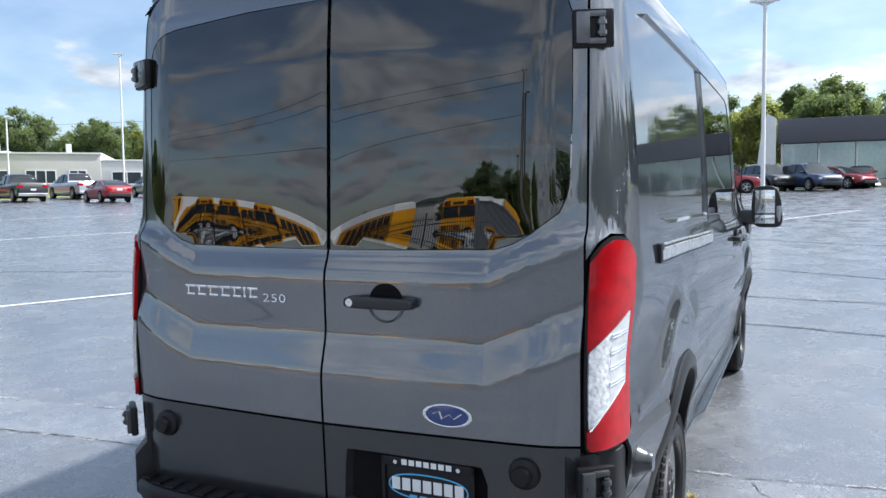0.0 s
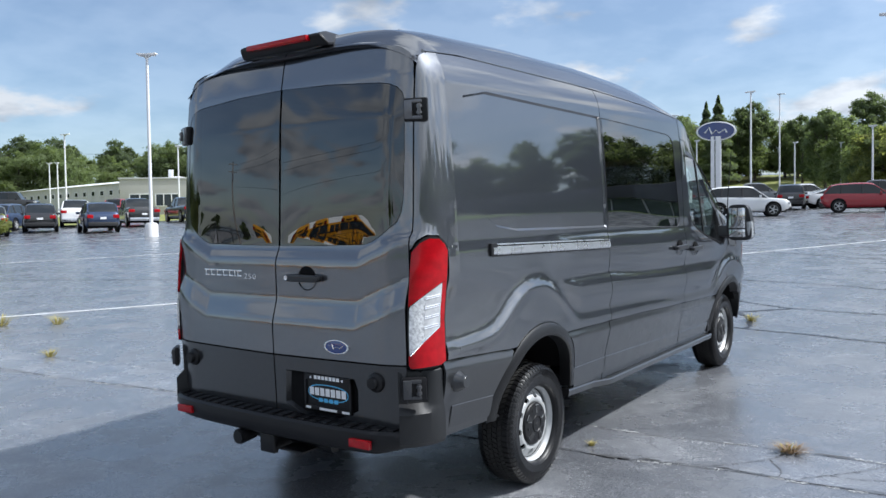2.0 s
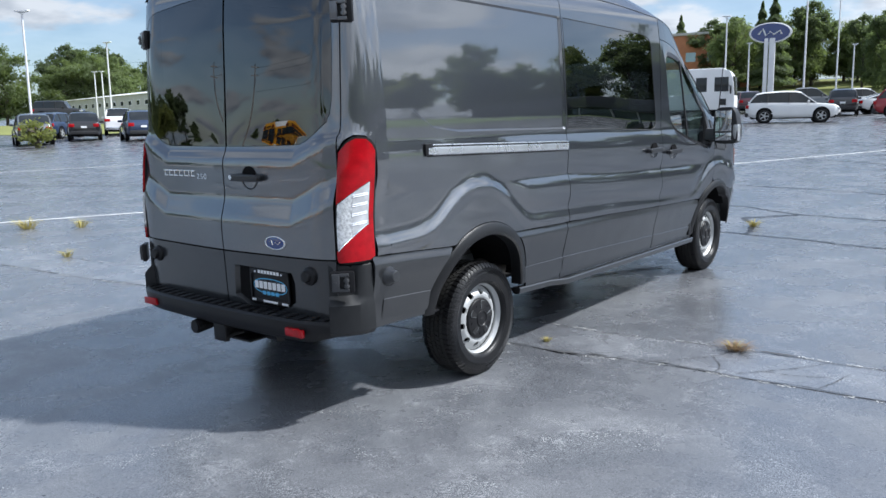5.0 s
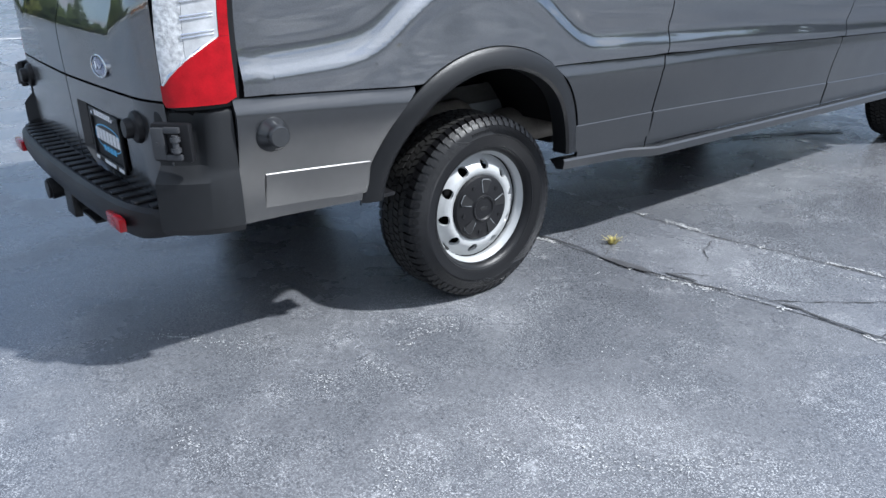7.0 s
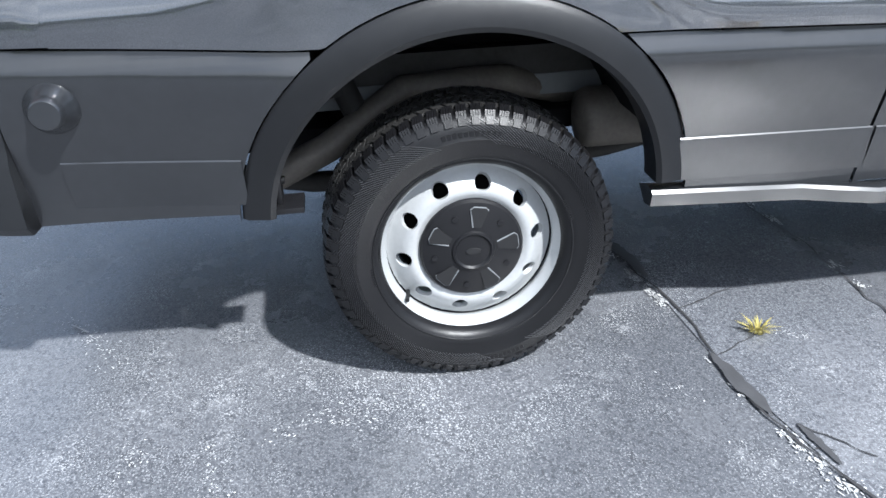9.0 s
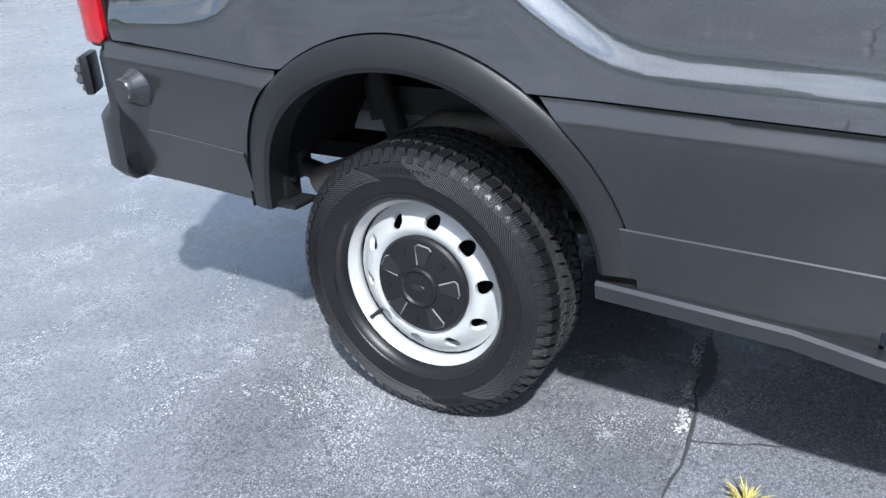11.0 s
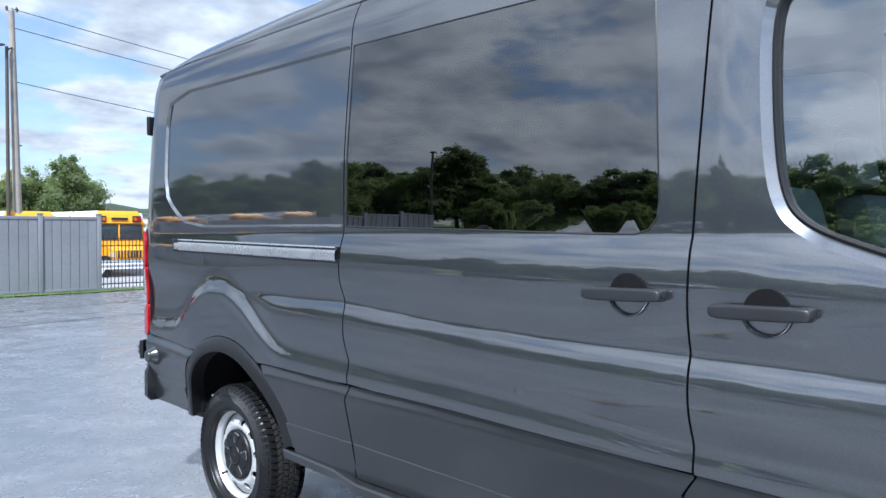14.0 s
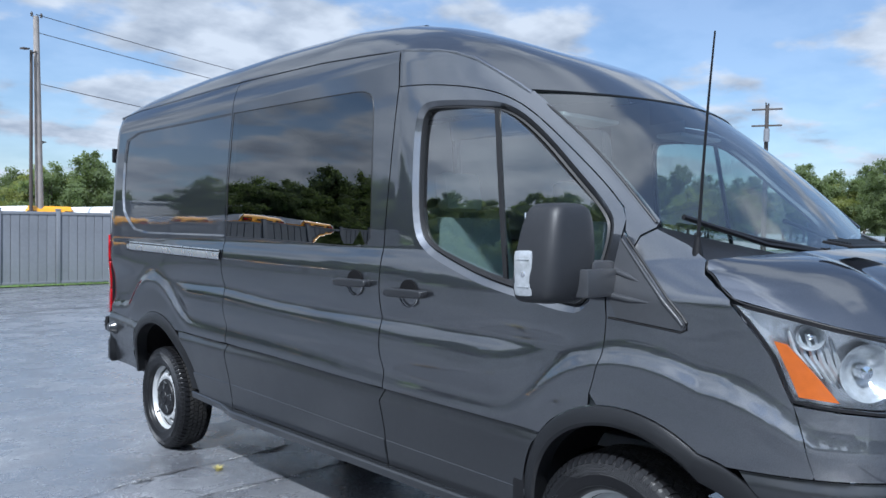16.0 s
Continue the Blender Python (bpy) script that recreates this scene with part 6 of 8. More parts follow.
# ---- wheels ----
def wheel_parts(parent, m):
    tyre_prof = [(0.217, 0.083), (0.221, 0.097), (0.232, 0.109), (0.252, 0.116), (0.280, 0.1190), (0.284, 0.1210), (0.288, 0.1192), (0.308, 0.116), (0.326, 0.107), (0.337, 0.094), (0.3395, 0.082)]
    tread = [(0.3405, x0) for x0 in (0.070, 0.035, 0.0, -0.035, -0.070)]
    prof = tyre_prof + tread + [(r, -h) for r, h in tyre_prof[::-1]]
    tyre = part("tyre", MB().lathe(prof, Matrix.Identity(4), 120), RUBBER, parent, "black all-season tyre with blocky shoulders", smooth=35, m=m)
    lug = MB()
    for i in range(66):
        a = 2 * math.pi * i / 66
        for s in (1, -1):
            q = pose(0, 0, 0, 0, 0, math.degrees(a + (0 if s > 0 else math.pi / 66)))
            # each shoulder block is cut by sipes into four ribs and leans down the sidewall
            for y0, y1 in ((-0.0115, -0.0064), (-0.0054, -0.0006), (0.0004, 0.0052), (0.0062, 0.0112)):
                lug.box((0.3355, y0, s * 0.064), (0.3510, y1, s * 0.092), 0.0)
                o = len(lug.v) - 8
                for k in range(o, o + 8):
                    x, y, z = lug.v[k]
                    if abs(z) > 0.08:
                        x -= 0.007
                        z = s * 0.1035 if x < 0.339 else s * 0.0945
                    lug.v[k] = tuple(q @ Vector((x, y + 0.006 * (abs(z) > 0.08), z)))
    tagged(part("shoulder_block", lug, RUBBER, tyre, smooth=0), kind="stuff")
    toe = MB()
    for i in range(66):
        q = pose(0, 0, 0, 0, 0, 360 * i / 66 + 1.2) @ Matrix.Translation((0.325, 0, 0.1085)) @ pose(0, 0, 0, 0, 32, 0)
        toe.box((-0.010, -0.0085, -0.003), (0.009, 0.0085, 0.0022), 0.0, q)
    tagged(part("shoulder_toe", toe, RUBBER, tyre, smooth=0), kind="stuff")
    block = MB()
    for i in range(72):
        for k, z0 in enumerate((0.048, 0.0160, -0.0160, -0.048)):
            for d in (-0.0078, 0.0, 0.0078):
                q = pose(0, 0, 0, 0, 0, 5.0 * i + (1.2, 3.4, 0.3, 2.4)[k]) @ Matrix.Translation((0.344, d, z0)) @ pose(0, 0, 0, (22, -18, 18, -22)[k], 0, 0)
                block.box((-0.006, -0.0034, -0.0135), (0.0045, 0.0034, 0.0135), 0.0, q)
    tagged(part("tread_block", block, TREAD, tyre, smooth=0), kind="stuff")
    # fine slanting ribs moulded into two long arcs of the sidewall, their sheen painted in as paler rubber
    wall_h = lambda r: lerp(tyre_prof, r)
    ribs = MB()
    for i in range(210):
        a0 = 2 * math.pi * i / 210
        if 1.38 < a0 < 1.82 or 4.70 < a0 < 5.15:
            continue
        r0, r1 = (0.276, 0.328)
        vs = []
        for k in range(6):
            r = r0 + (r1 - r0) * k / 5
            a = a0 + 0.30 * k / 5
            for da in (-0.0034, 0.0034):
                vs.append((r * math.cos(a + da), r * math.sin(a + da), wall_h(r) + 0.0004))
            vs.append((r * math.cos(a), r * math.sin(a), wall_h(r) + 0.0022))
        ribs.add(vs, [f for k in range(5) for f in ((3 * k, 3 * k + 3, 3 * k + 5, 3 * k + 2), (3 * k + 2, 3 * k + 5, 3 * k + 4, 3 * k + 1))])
    tagged(part("sidewall_rib", ribs, RIB_SHEEN, tyre, smooth=0), kind="stuff")
    marks = MB()
    for c0, count, r, hh, step in ((1.60, 11, 0.298, 0.012, 0.042), (4.92, 12, 0.298, 0.010, 0.038), (0.4, 9, 0.244, 0.006, 0.026), (3.3, 8, 0.244, 0.006, 0.026)):
        for k in range(count):
            q = pose(0, 0, 0, 0, 0, math.degrees(c0 + (k - count / 2) * step)) @ Matrix.Translation((r, 0, wall_h(r)))
            marks.box((-hh / 2, -step * r * 0.34, -0.002), (hh / 2, step * r * 0.34, 0.0014), 0.0, q)
    tagged(part("sidewall_mark", marks, RUBBER, tyre, smooth=0), kind="stuff")
    part("bead_ring", MB().lathe([(0.236, 0.1105), (0.238, 0.1135), (0.241, 0.1128)], Matrix.Identity(4), 90), RUBBER, tyre, smooth=60)
    rim = part("rim", MB().lathe([(0.207, -0.09), (0.207, 0.044), (0.202, 0.054), (0.205, 0.064), (0.2145, 0.071), (0.221, 0.094), (0.226, 0.100), (0.2285, 0.094), (0.2235, 0.080)], Matrix.Identity(4), 72), STEEL, parent, "silver painted steel rim", smooth=50, m=m)
    part("rim_seam", MB().lathe([(0.2005, 0.0395), (0.2040, 0.0420), (0.2060, 0.0395)], Matrix.Identity(4), 72), DARK, rim, smooth=60)

    def dish(u, v):
        r = math.hypot(u, v)
        return (u, v, lerp([(0.0, 0.060), (0.105, 0.062), (0.122, 0.066), (0.136, 0.076), (0.152, 0.076), (0.168, 0.066), (0.184, 0.048), (0.200, 0.038)], r))
    circ = lambda r, n: [(r * math.cos(2 * math.pi * i / n), r * math.sin(2 * math.pi * i / n)) for i in range(n)]
    holes = []
    for i in range(10):
        a = 2 * math.pi * (i + 0.20) / 10
        c, s = math.cos(a), math.sin(a)
        holes.append([(c * (0.164 + 0.0185 * math.cos(q)) - s * 0.0200 * math.sin(q), s * (0.164 + 0.0185 * math.cos(q)) + c * 0.0200 * math.sin(q)) for q in [2 * math.pi * k / 14 for k in range(14)]])
    part("wheel_disc", sheet("wheel_disc", circ(0.2075, 64), dish, STEEL, holes, 0.012, flange=0.012), STEEL, rim)
    part("brake_drum", MB().lathe([(0.0, 0.01), (0.15, 0.01), (0.165, -0.005), (0.165, -0.09)], Matrix.Identity(4), 40), DARK, rim, smooth=40)
    cap = part("centre_cap", MB().lathe([(0.124, 0.064), (0.125, 0.078), (0.120, 0.085), (0.095, 0.091), (0.052, 0.095), (0.049, 0.100), (0.045, 0.101), (0.040, 0.096), (0.0, 0.098)], Matrix.Identity(4), 56), BLACK, rim, "black plastic centre cap", smooth=35)
    oval = MB().lathe([(0.019, 0.0975), (0.017, 0.0995), (0.0, 0.100)], Matrix.Diagonal((1, 0.45, 1, 1)), 24)
    part("cap_badge", oval, SEAL, cap)
    for i in range(5):
        q = pose(0, 0, 0, 0, 0, 360 * i / 5 + 8)
        edge = [(0.060, -0.010), (0.104, -0.021), (0.110, -0.014), (0.110, 0.014), (0.104, 0.021), (0.060, 0.010)]
        part("cap_pocket", MB().prism(edge, q @ Matrix.Translation((0, 0, 0.0905)), 0.009), SEAL, cap, smooth=0)
        # added grey tube that paints the bright glint along the pocket's edge
        part("pocket_edge_highlight", MB().tube([q @ Vector((u, v, 0.0945 - 0.05 * (u - 0.06))) for u, v in edge[1:5] + [edge[5]]], 0.0022, 5), TRIM_IN, cap)
        a = 2 * math.pi * i / 5 + math.radians(44)
        part("cap_clip", MB().cyl((0.093 * math.cos(a), 0.093 * math.sin(a), 0.088), (0.093 * math.cos(a), 0.093 * math.sin(a), 0.0945), 0.0075, n=10), BLACK, cap)
    part("valve", MB().cyl((-0.154, -0.121, 0.035), (-0.162, -0.127, 0.080), 0.0052, n=10), SEAL, rim)
    return tyre, rim


wheel_ob = thing("road_wheel", "", "")
wheel_ob.parent = van
wheel_parts(wheel_ob, Matrix.Identity(4))
wheel_ob.matrix_basis = Matrix.Translation((0.853, 0.014, 0.350)) @ pose(0, 0, 0, 90, 0, 90)
for x_, y_, spin in ((0.853, 3.75, 40), (-0.853, 0.014, 15), (-0.853, 3.75, 70)):
    copy_thing(wheel_ob, Matrix.Translation((x_, y_, 0.350)) @ pose(0, 0, 0, 90, 0, 90 if x_ > 0 else -90) @ pose(0, 0, 0, 0, 0, spin))

# ---- ground ----
def ground_z(x, y):
    """The lot rises gently towards the van's front and its left."""
    return math.tan(SLOPE) * max(-32.0, min(y, 130.0)) + 0.010 * max(0.0, min(y, 120.0) - 6.0) + 0.10 * max(0.0, min(y, 130.0) - 96.0) + 0.013 * max(0.0, min(-x, 110.0) - 6.0) + 0.085 * max(0.0, min(x, 90.0) - 8.0)


gx = [-1200, -500, -200, -110] + list(range(-100, -8, 6)) + [-6, 0, 6, 8, 12, 24, 48, 90, 96, 200, 500, 1200]
gy = [-1200, -500, -200, -100, -60, -32] + list(range(-30, 8, 6)) + [6, 9] + list(range(12, 126, 6)) + [130, 200, 500, 1200]
gm = MB()
gm.add([(x, y, ground_z(x, y)) for x in gx for y in gy], [(i * len(gy) + j, (i + 1) * len(gy) + j, (i + 1) * len(gy) + j + 1, i * len(gy) + j + 1) for i in range(len(gx) - 1) for j in range(len(gy) - 1)])
single("ground", gm, ASPHALT, "worn grey asphalt car park with cracks and pale patches", "ground", kind="structure", smooth=180)


def patch(name, x0, x1, y0, y1, mat, label, lift=0.006, step=4.0, kind="structure", category="ground"):
    mb = MB()
    nx, ny = max(1, int((x1 - x0) / step)), max(1, int((y1 - y0) / step))
    mb.grid(lambda a, b: (x0 + (x1 - x0) * a, y0 + (y1 - y0) * b, ground_z(x0 + (x1 - x0) * a, y0 + (y1 - y0) * b) + lift), nx, ny)
    return single(name, mb, mat, label, category, kind=kind, smooth=180)


def ribbon(name, pts, width, mat, label, lift=0.004, jit=0.02, step=0.06, seed=1, ragged=0.5, category="crack", gaps=0.0, taper=False):
    """A strip along a broken line on the ground, its way and width uneven."""
    rng = random.Random(seed)
    way = []
    for (a, b), (c, d) in zip(pts, pts[1:]):
        n = max(1, int(math.hypot(c - a, d - b) / step))
        way += [(a + (c - a) * i / n, b + (d - b) * i / n) for i in range(n)]
    way.append(pts[-1])
    mb, vs, off = MB(), [], 0.0
    for i, (x, y) in enumerate(way):
        c, d = way[min(i + 1, len(way) - 1)], way[max(i - 1, 0)]
        t = Vector((c[0] - d[0], c[1] - d[1])).normalized()
        off = 0.75 * off + rng.uniform(-1, 1) * jit
        for s in (-1, 1):
            w = width / 2 * (1 + ragged * rng.uniform(-1, 1)) * (math.sin(math.pi * min(1.0, i / max(1, len(way) - 1))) ** 0.6 if taper else 1.0)
            px, py = x - t.y * (off + s * w), y + t.x * (off + s * w)
            vs.append((px, py, ground_z(px, py) + lift))
    fs, on = [], True
    for i in range(len(way) - 1):
        if rng.random() < 0.12:
            on = rng.random() >= gaps
        if on:
            fs.append((2 * i, 2 * i + 1, 2 * i + 3, 2 * i + 2))
    mb.add(vs, fs)
    return single(name, mb, mat, label, category, kind="structure", smooth=0)


joint_a = [(-16, 0.1), (-7.28, 0.60), (-5.1, 0.76), (-3.95, 0.89), (-1.5, 1.05), (0.53, 1.185), (1.19, 1.20), (2.1, 1.32), (2.87, 1.33), (5, 1.5), (9, 1.8)]
joint_b = [(-16, -0.8), (-6.04, 0.05), (-4.4, 0.17), (-3.16, 0.35), (-1.2, 0.45), (0.32, 0.564), (0.77, 0.63), (1.15, 0.635), (1.76, 0.764), (2.94, 0.80), (5, 1.0), (9, 1.3)]
mb = MB()
vs = []
for i in range(61):
    x = -16 + 25 * i / 60
    for tab in (joint_b, joint_a):
        y = lerp(tab, x)
        vs.append((x, y, ground_z(x, y) + 0.003))
mb.add(vs, [(2 * i, 2 * i + 2, 2 * i + 3, 2 * i + 1) for i in range(60)])
single("pavement", mb, STRIP, "pale patched strip across the asphalt", "pavement", kind="structure", smooth=180)
for k, (jt, sd) in enumerate(((joint_a, 3), (joint_b, 8))):
    ribbon("pavement_crack", jt, 0.006, CRACK, "dark open crack along a pavement joint", 0.007, 0.010, 0.05, sd + 1, 0.9, gaps=0.25)
for i, pts in enumerate((
        [(0.93, 0.80), (0.97, 0.72), (1.02, 0.63)], [(0.78, 0.63), (0.74, 0.75), (0.70, 0.84)],
        [(1.30, 0.69), (1.36, 0.75), (1.43, 0.80)], [(1.38, 0.69), (1.39, 0.73)],
        [(1.72, 0.77), (1.86, 0.93), (2.00, 1.08), (2.05, 1.25)], [(2.00, 1.08), (2.10, 0.93), (2.12, 0.80)],
        [(2.22, 0.82), (2.36, 0.96), (2.50, 1.12), (2.62, 1.30)], [(2.36, 0.96), (2.52, 0.97), (2.70, 1.05)],
        [(2.70, 0.83), (2.74, 1.00), (2.78, 1.15)], [(1.20, 1.15), (1.25, 1.02), (1.34, 0.93)])):
    ribbon("pavement_crack", pts, 0.0045, CRACK, "fine branching crack in the pale strip", 0.006, 0.005, 0.02, 60 + i, 0.9)
for i, (pts, w) in enumerate((([(0.28, 0.560), (0.44, 0.606), (0.60, 0.617)], 0.040), ([(1.00, 0.628), (1.04, 0.632), (1.12, 0.640), (1.20, 0.650), (1.26, 0.655)], 0.040), ([(1.30, 0.690), (1.36, 0.705), (1.44, 0.715)], 0.020), ([(1.76, 0.775), (1.84, 0.79)], 0.02), ([(2.20, 1.335), (2.45, 1.345)], 0.03))):
    ribbon("tar_patch", pts, w, TAR, "smooth dark tar patch filling a pavement joint", 0.0085, 0.002, 0.012, 75 + i, 0.2, "patch", taper=True)
for i, (pts, w, mat) in enumerate((
        ([(0.56, -1.03), (0.454, -1.15), (0.28, -1.66), (0.22, -2.05), (-0.1, -2.6)], 0.005, CHALK),
        ([(4.5, 5.3), (2.33, 5.65), (0.6, 5.98), (-1.0, 6.3), (-6, 7.4)], 0.035, SEALANT),
        ([(4.5, 7.5), (2.07, 7.73), (0.70, 7.86), (-0.1, 8.4), (-3.5, 9.6)], 0.035, SEALANT),
        ([(0.60, 5.98), (0.50, 6.56), (0.15, 7.27), (0.70, 7.86)], 0.05, SEALANT),
        ([(-20, 4.0), (-16.8, 4.85), (-12.6, 6.8), (-8, 8.4)], 0.04, SEALANT),
        ([(3.5, 9.5), (1.0, 10.8), (-2.0, 11.5), (-5, 13.6)], 0.04, SEALANT),
        ([(6, 14.5), (2, 15.5), (-3, 18.5)], 0.05, SEALANT),
        ([(-4, -6.2), (-7, -8.4), (-10, -9.0), (-16, -11)], 0.05, SEALANT),
        ([(1.5, -11), (-3, -12.5), (-8, -13), (-15, -14.5)], 0.05, SEALANT),
        ([(-2, -15.5), (-6, -16.8), (-12, -17.2)], 0.05, SEALANT),
        ([(0.15, 2.9), (0.35, 3.25), (0.55, 3.6)], 0.05, SEALANT))):
    ribbon("asphalt_crack", pts, w, mat, "tar-sealed crack in the asphalt" if mat is SEALANT else "pale hairline crack in the asphalt", 0.006, 0.02 if mat is SEALANT else 0.006, 0.08, 90 + i, 0.5, gaps=0.0 if mat is SEALANT else 0.45)
rng = random.Random(5)
scuff = MB()


def fleck(x, y, l, w, a):
    """One pale worn chip lying in the surface."""
    n = rng.randint(4, 6)
    q = [(x + l * rng.uniform(0.6, 1.0) * math.cos(2 * math.pi * i / n) * math.cos(a) - w * rng.uniform(0.5, 1.0) * math.sin(2 * math.pi * i / n) * math.sin(a), y + l * rng.uniform(0.6, 1.0) * math.cos(2 * math.pi * i / n) * math.sin(a) + w * rng.uniform(0.5, 1.0) * math.sin(2 * math.pi * i / n) * math.cos(a)) for i in range(n)]
    scuff.add([(px, py, ground_z(px, py) + 0.004) for px, py in q], [tuple(range(n))])


worn_ways = [[(1.51, -0.86), (1.73, -0.94), (1.81, -0.95)], [(1.64, -0.60), (1.77, -0.62), (1.83, -0.64)], [(1.59, -0.41), (1.74, -0.41), (1.88, -0.44), (2.0, -0.44)], [(1.96, -0.48), (2.06, -0.35), (2.15, -0.22), (2.22, -0.12)],
             [(2.22, -0.43), (2.31, -0.41)], [(1.82, -1.18), (1.89, -1.15)], [(0.89, -1.46), (0.93, -1.39)], [(1.03, -0.41), (1.11, -0.26)], [(1.07, -0.81), (1.2, -0.8)], [(1.09, -1.25), (1.22, -1.28)], [(1.13, -0.64), (1.29, -0.6)],
             [(1.12, -0.52), (1.03, -0.28), (1.01, -0.13)], [(0.56, 0.25), (0.52, 0.37), (0.55, 0.49)], [(0.30, -2.03), (0.28, -1.75), (0.39, -1.33)], [(0.31, -1.49), (0.42, -1.16)], [(1.75, 1.20), (2.1, 1.26), (2.6, 1.27)], [(1.45, 0.72), (1.7, 0.74)], [(1.0, 1.17), (1.35, 1.20), (1.7, 1.24)], [(0.45, -1.13), (0.62, -0.98), (0.74, -0.92)]]
for jt, dy, sd in ((joint_a, 0.024, 1.3), (joint_b, -0.020, 4.1)):
    # pale crumbs broken out along the pavement joints
    for _ in range(5200):
        x = -7.0 + 12.0 * rng.random()
        if math.sin(7.1 * x + sd) + math.sin(17.3 * x + 2 * sd) + 0.8 * math.sin(41.0 * x + sd) > 0.1 + 1.2 * rng.random():
            fleck(x, lerp(jt, x) + dy + rng.gauss(0, 0.009), rng.uniform(0.003, 0.014), rng.uniform(0.002, 0.006), rng.gauss(0.08, 0.4))
for way in worn_ways:
    for (a, b), (c, d) in zip(way, way[1:]):
        run = math.hypot(c - a, d - b)
        for _ in range(int(run * 300)):
            f = rng.random()
            fleck(a + (c - a) * f + rng.gauss(0, 0.022), b + (d - b) * f + rng.gauss(0, 0.022), rng.uniform(0.0016, 0.0072), rng.uniform(0.001, 0.0034), math.atan2(d - b, c - a) + rng.gauss(0, 0.6))
for _ in range(150):
    # loose clusters of flecks all over the near asphalt
    x, y, spread, a = rng.uniform(-3.0, 4.2), rng.uniform(-6.0, 4.5), rng.uniform(0.03, 0.16), rng.uniform(0, 6.28)
    for _ in range(rng.randint(10, 34)):
        f, g = rng.gauss(0, spread), rng.gauss(0, spread * 0.3)
        fleck(x + f * math.cos(a) - g * math.sin(a), y + f * math.sin(a) + g * math.cos(a), rng.uniform(0.0012, 0.0058), rng.uniform(0.001, 0.0030), a + rng.gauss(0, 0.7))
single("pale_scuffs", scuff, FLECK, "pale scuffs worn into the asphalt surface", "scuff", kind="stuff", smooth=0)
for i, (a, b) in enumerate((((-12.6, -3.6), (3.2, 28.5)), ((-24.5, 2.6), (-9.0, 31.5)), ((-34.5, 8.6), (-24.0, 27.0)), ((-10.2, -14.0), (-13.0, -4.2)))):
    ribbon("parking_line", [a, b], 0.11, LINE, "worn white painted parking line", 0.005, 0.002, 0.25, 120 + i, 0.12, "line")


def tuft(x, y, r, h, n, mat, label, seed):
    rng = random.Random(seed)
    mb = MB()
    for _ in range(n):
        a, d = rng.uniform(0, 6.28), r * rng.random() ** 0.7 * 0.35
        bx, by = d * math.cos(a), d * math.sin(a)
        lean, hh, w = rng.uniform(0.3, 1.0) * r, h * rng.uniform(0.5, 1.0), rng.uniform(0.0016, 0.0032) * (h / 0.08) ** 0.5
        tip = (bx + lean * math.cos(a), by + lean * math.sin(a), hh)
        mid = (bx + lean * 0.35 * math.cos(a), by + lean * 0.35 * math.sin(a), hh * 0.65)
        s, c = math.sin(a) * w, math.cos(a) * w
        mb.add([(bx - s, by + c, -0.004), (bx + s, by - c, -0.004), (mid[0] + s, mid[1] - c, mid[2]), (mid[0] - s, mid[1] + c, mid[2]), tip], [(0, 1, 2, 3), (3, 2, 4)])
    single("grass_tuft", mb, mat, label, "weed", Matrix.Translation((x, y, ground_z(x, y) + 0.004)), "weeds in the cracks", smooth=0)


tuft(0.930, 0.795, 0.050, 0.036, 60, DRY, "small yellow-green grass tuft growing from a joint", 1)
tuft(2.08, 1.29, 0.15, 0.05, 170, WEED, "dry brown weed clump growing from a joint", 2)
tuft(2.04, 1.30, 0.09, 0.06, 25, DRY, "thin dry grass growing from a joint", 3)
tuft(3.05, 1.42, 0.13, 0.10, 90, DRY, "dry yellow grass growing from a joint", 4)
tuft(0.50, 6.62, 0.16, 0.10, 80, DRY, "yellow-green grass tuft growing from a crack", 5)
tuft(-8.9, 1.55, 0.28, 0.18, 120, DRY, "tall dry yellow weed growing from a crack", 6)
tuft(-8.3, 2.1, 0.22, 0.14, 90, DRY, "dry yellow weed growing from a crack", 7)
tuft(-5.9, 0.72, 0.15, 0.10, 70, DRY, "dry yellow weed growing from a joint", 8)
patch("lawn", -120, -52, 24, 52, GRASS_DRY, "mown grass strip before the white building", 0.02, kind="structure")
patch("lawn", -60, 60, 97, 128, GRASS_DRY, "sloping grass bank beyond the parked cars", 0.02)
patch("lawn", -6, 34, 55.5, 58.5, GRASS, "grass verge before the showroom", 0.02)
patch("lawn", -60, 48, -22.15, -21.5, GRASS, "narrow grass verge along the fence", 0.03, 2.0)
patch("yard", -90, 60, -120, -22.6, YARD, "pale concrete bus yard behind the fence", 0.01, 5.0)
patch("lawn", 30.5, 140, -120, 54, GRASS, "grass before the trees", 0.02, 10)
blades = MB()
rng = random.Random(9)
for _ in range(5000):
    x, y = rng.uniform(-30, 14), rng.uniform(-22.25, -21.45)
    h, a = rng.uniform(0.04, 0.13), rng.uniform(0, 6.28)
    z = ground_z(x, y)
    blades.add([(x, y, z), (x + 0.02 * math.cos(a), y + 0.02 * math.sin(a), z), (x + 0.03 * math.sin(a), y + 0.03 * math.cos(a), z + h)], [(0, 1, 2)])
single("verge_grass", blades, GRASS, "uneven grass blades along the fence foot", "grass", kind="stuff", smooth=0)

# ---- fences and bus yard ----
def stand(x, y, rz=0.0, dz=0.0):
    return Matrix.Translation((x, y, ground_z(x, y) + dz)) @ pose(0, 0, 0, 0, 0, rz)


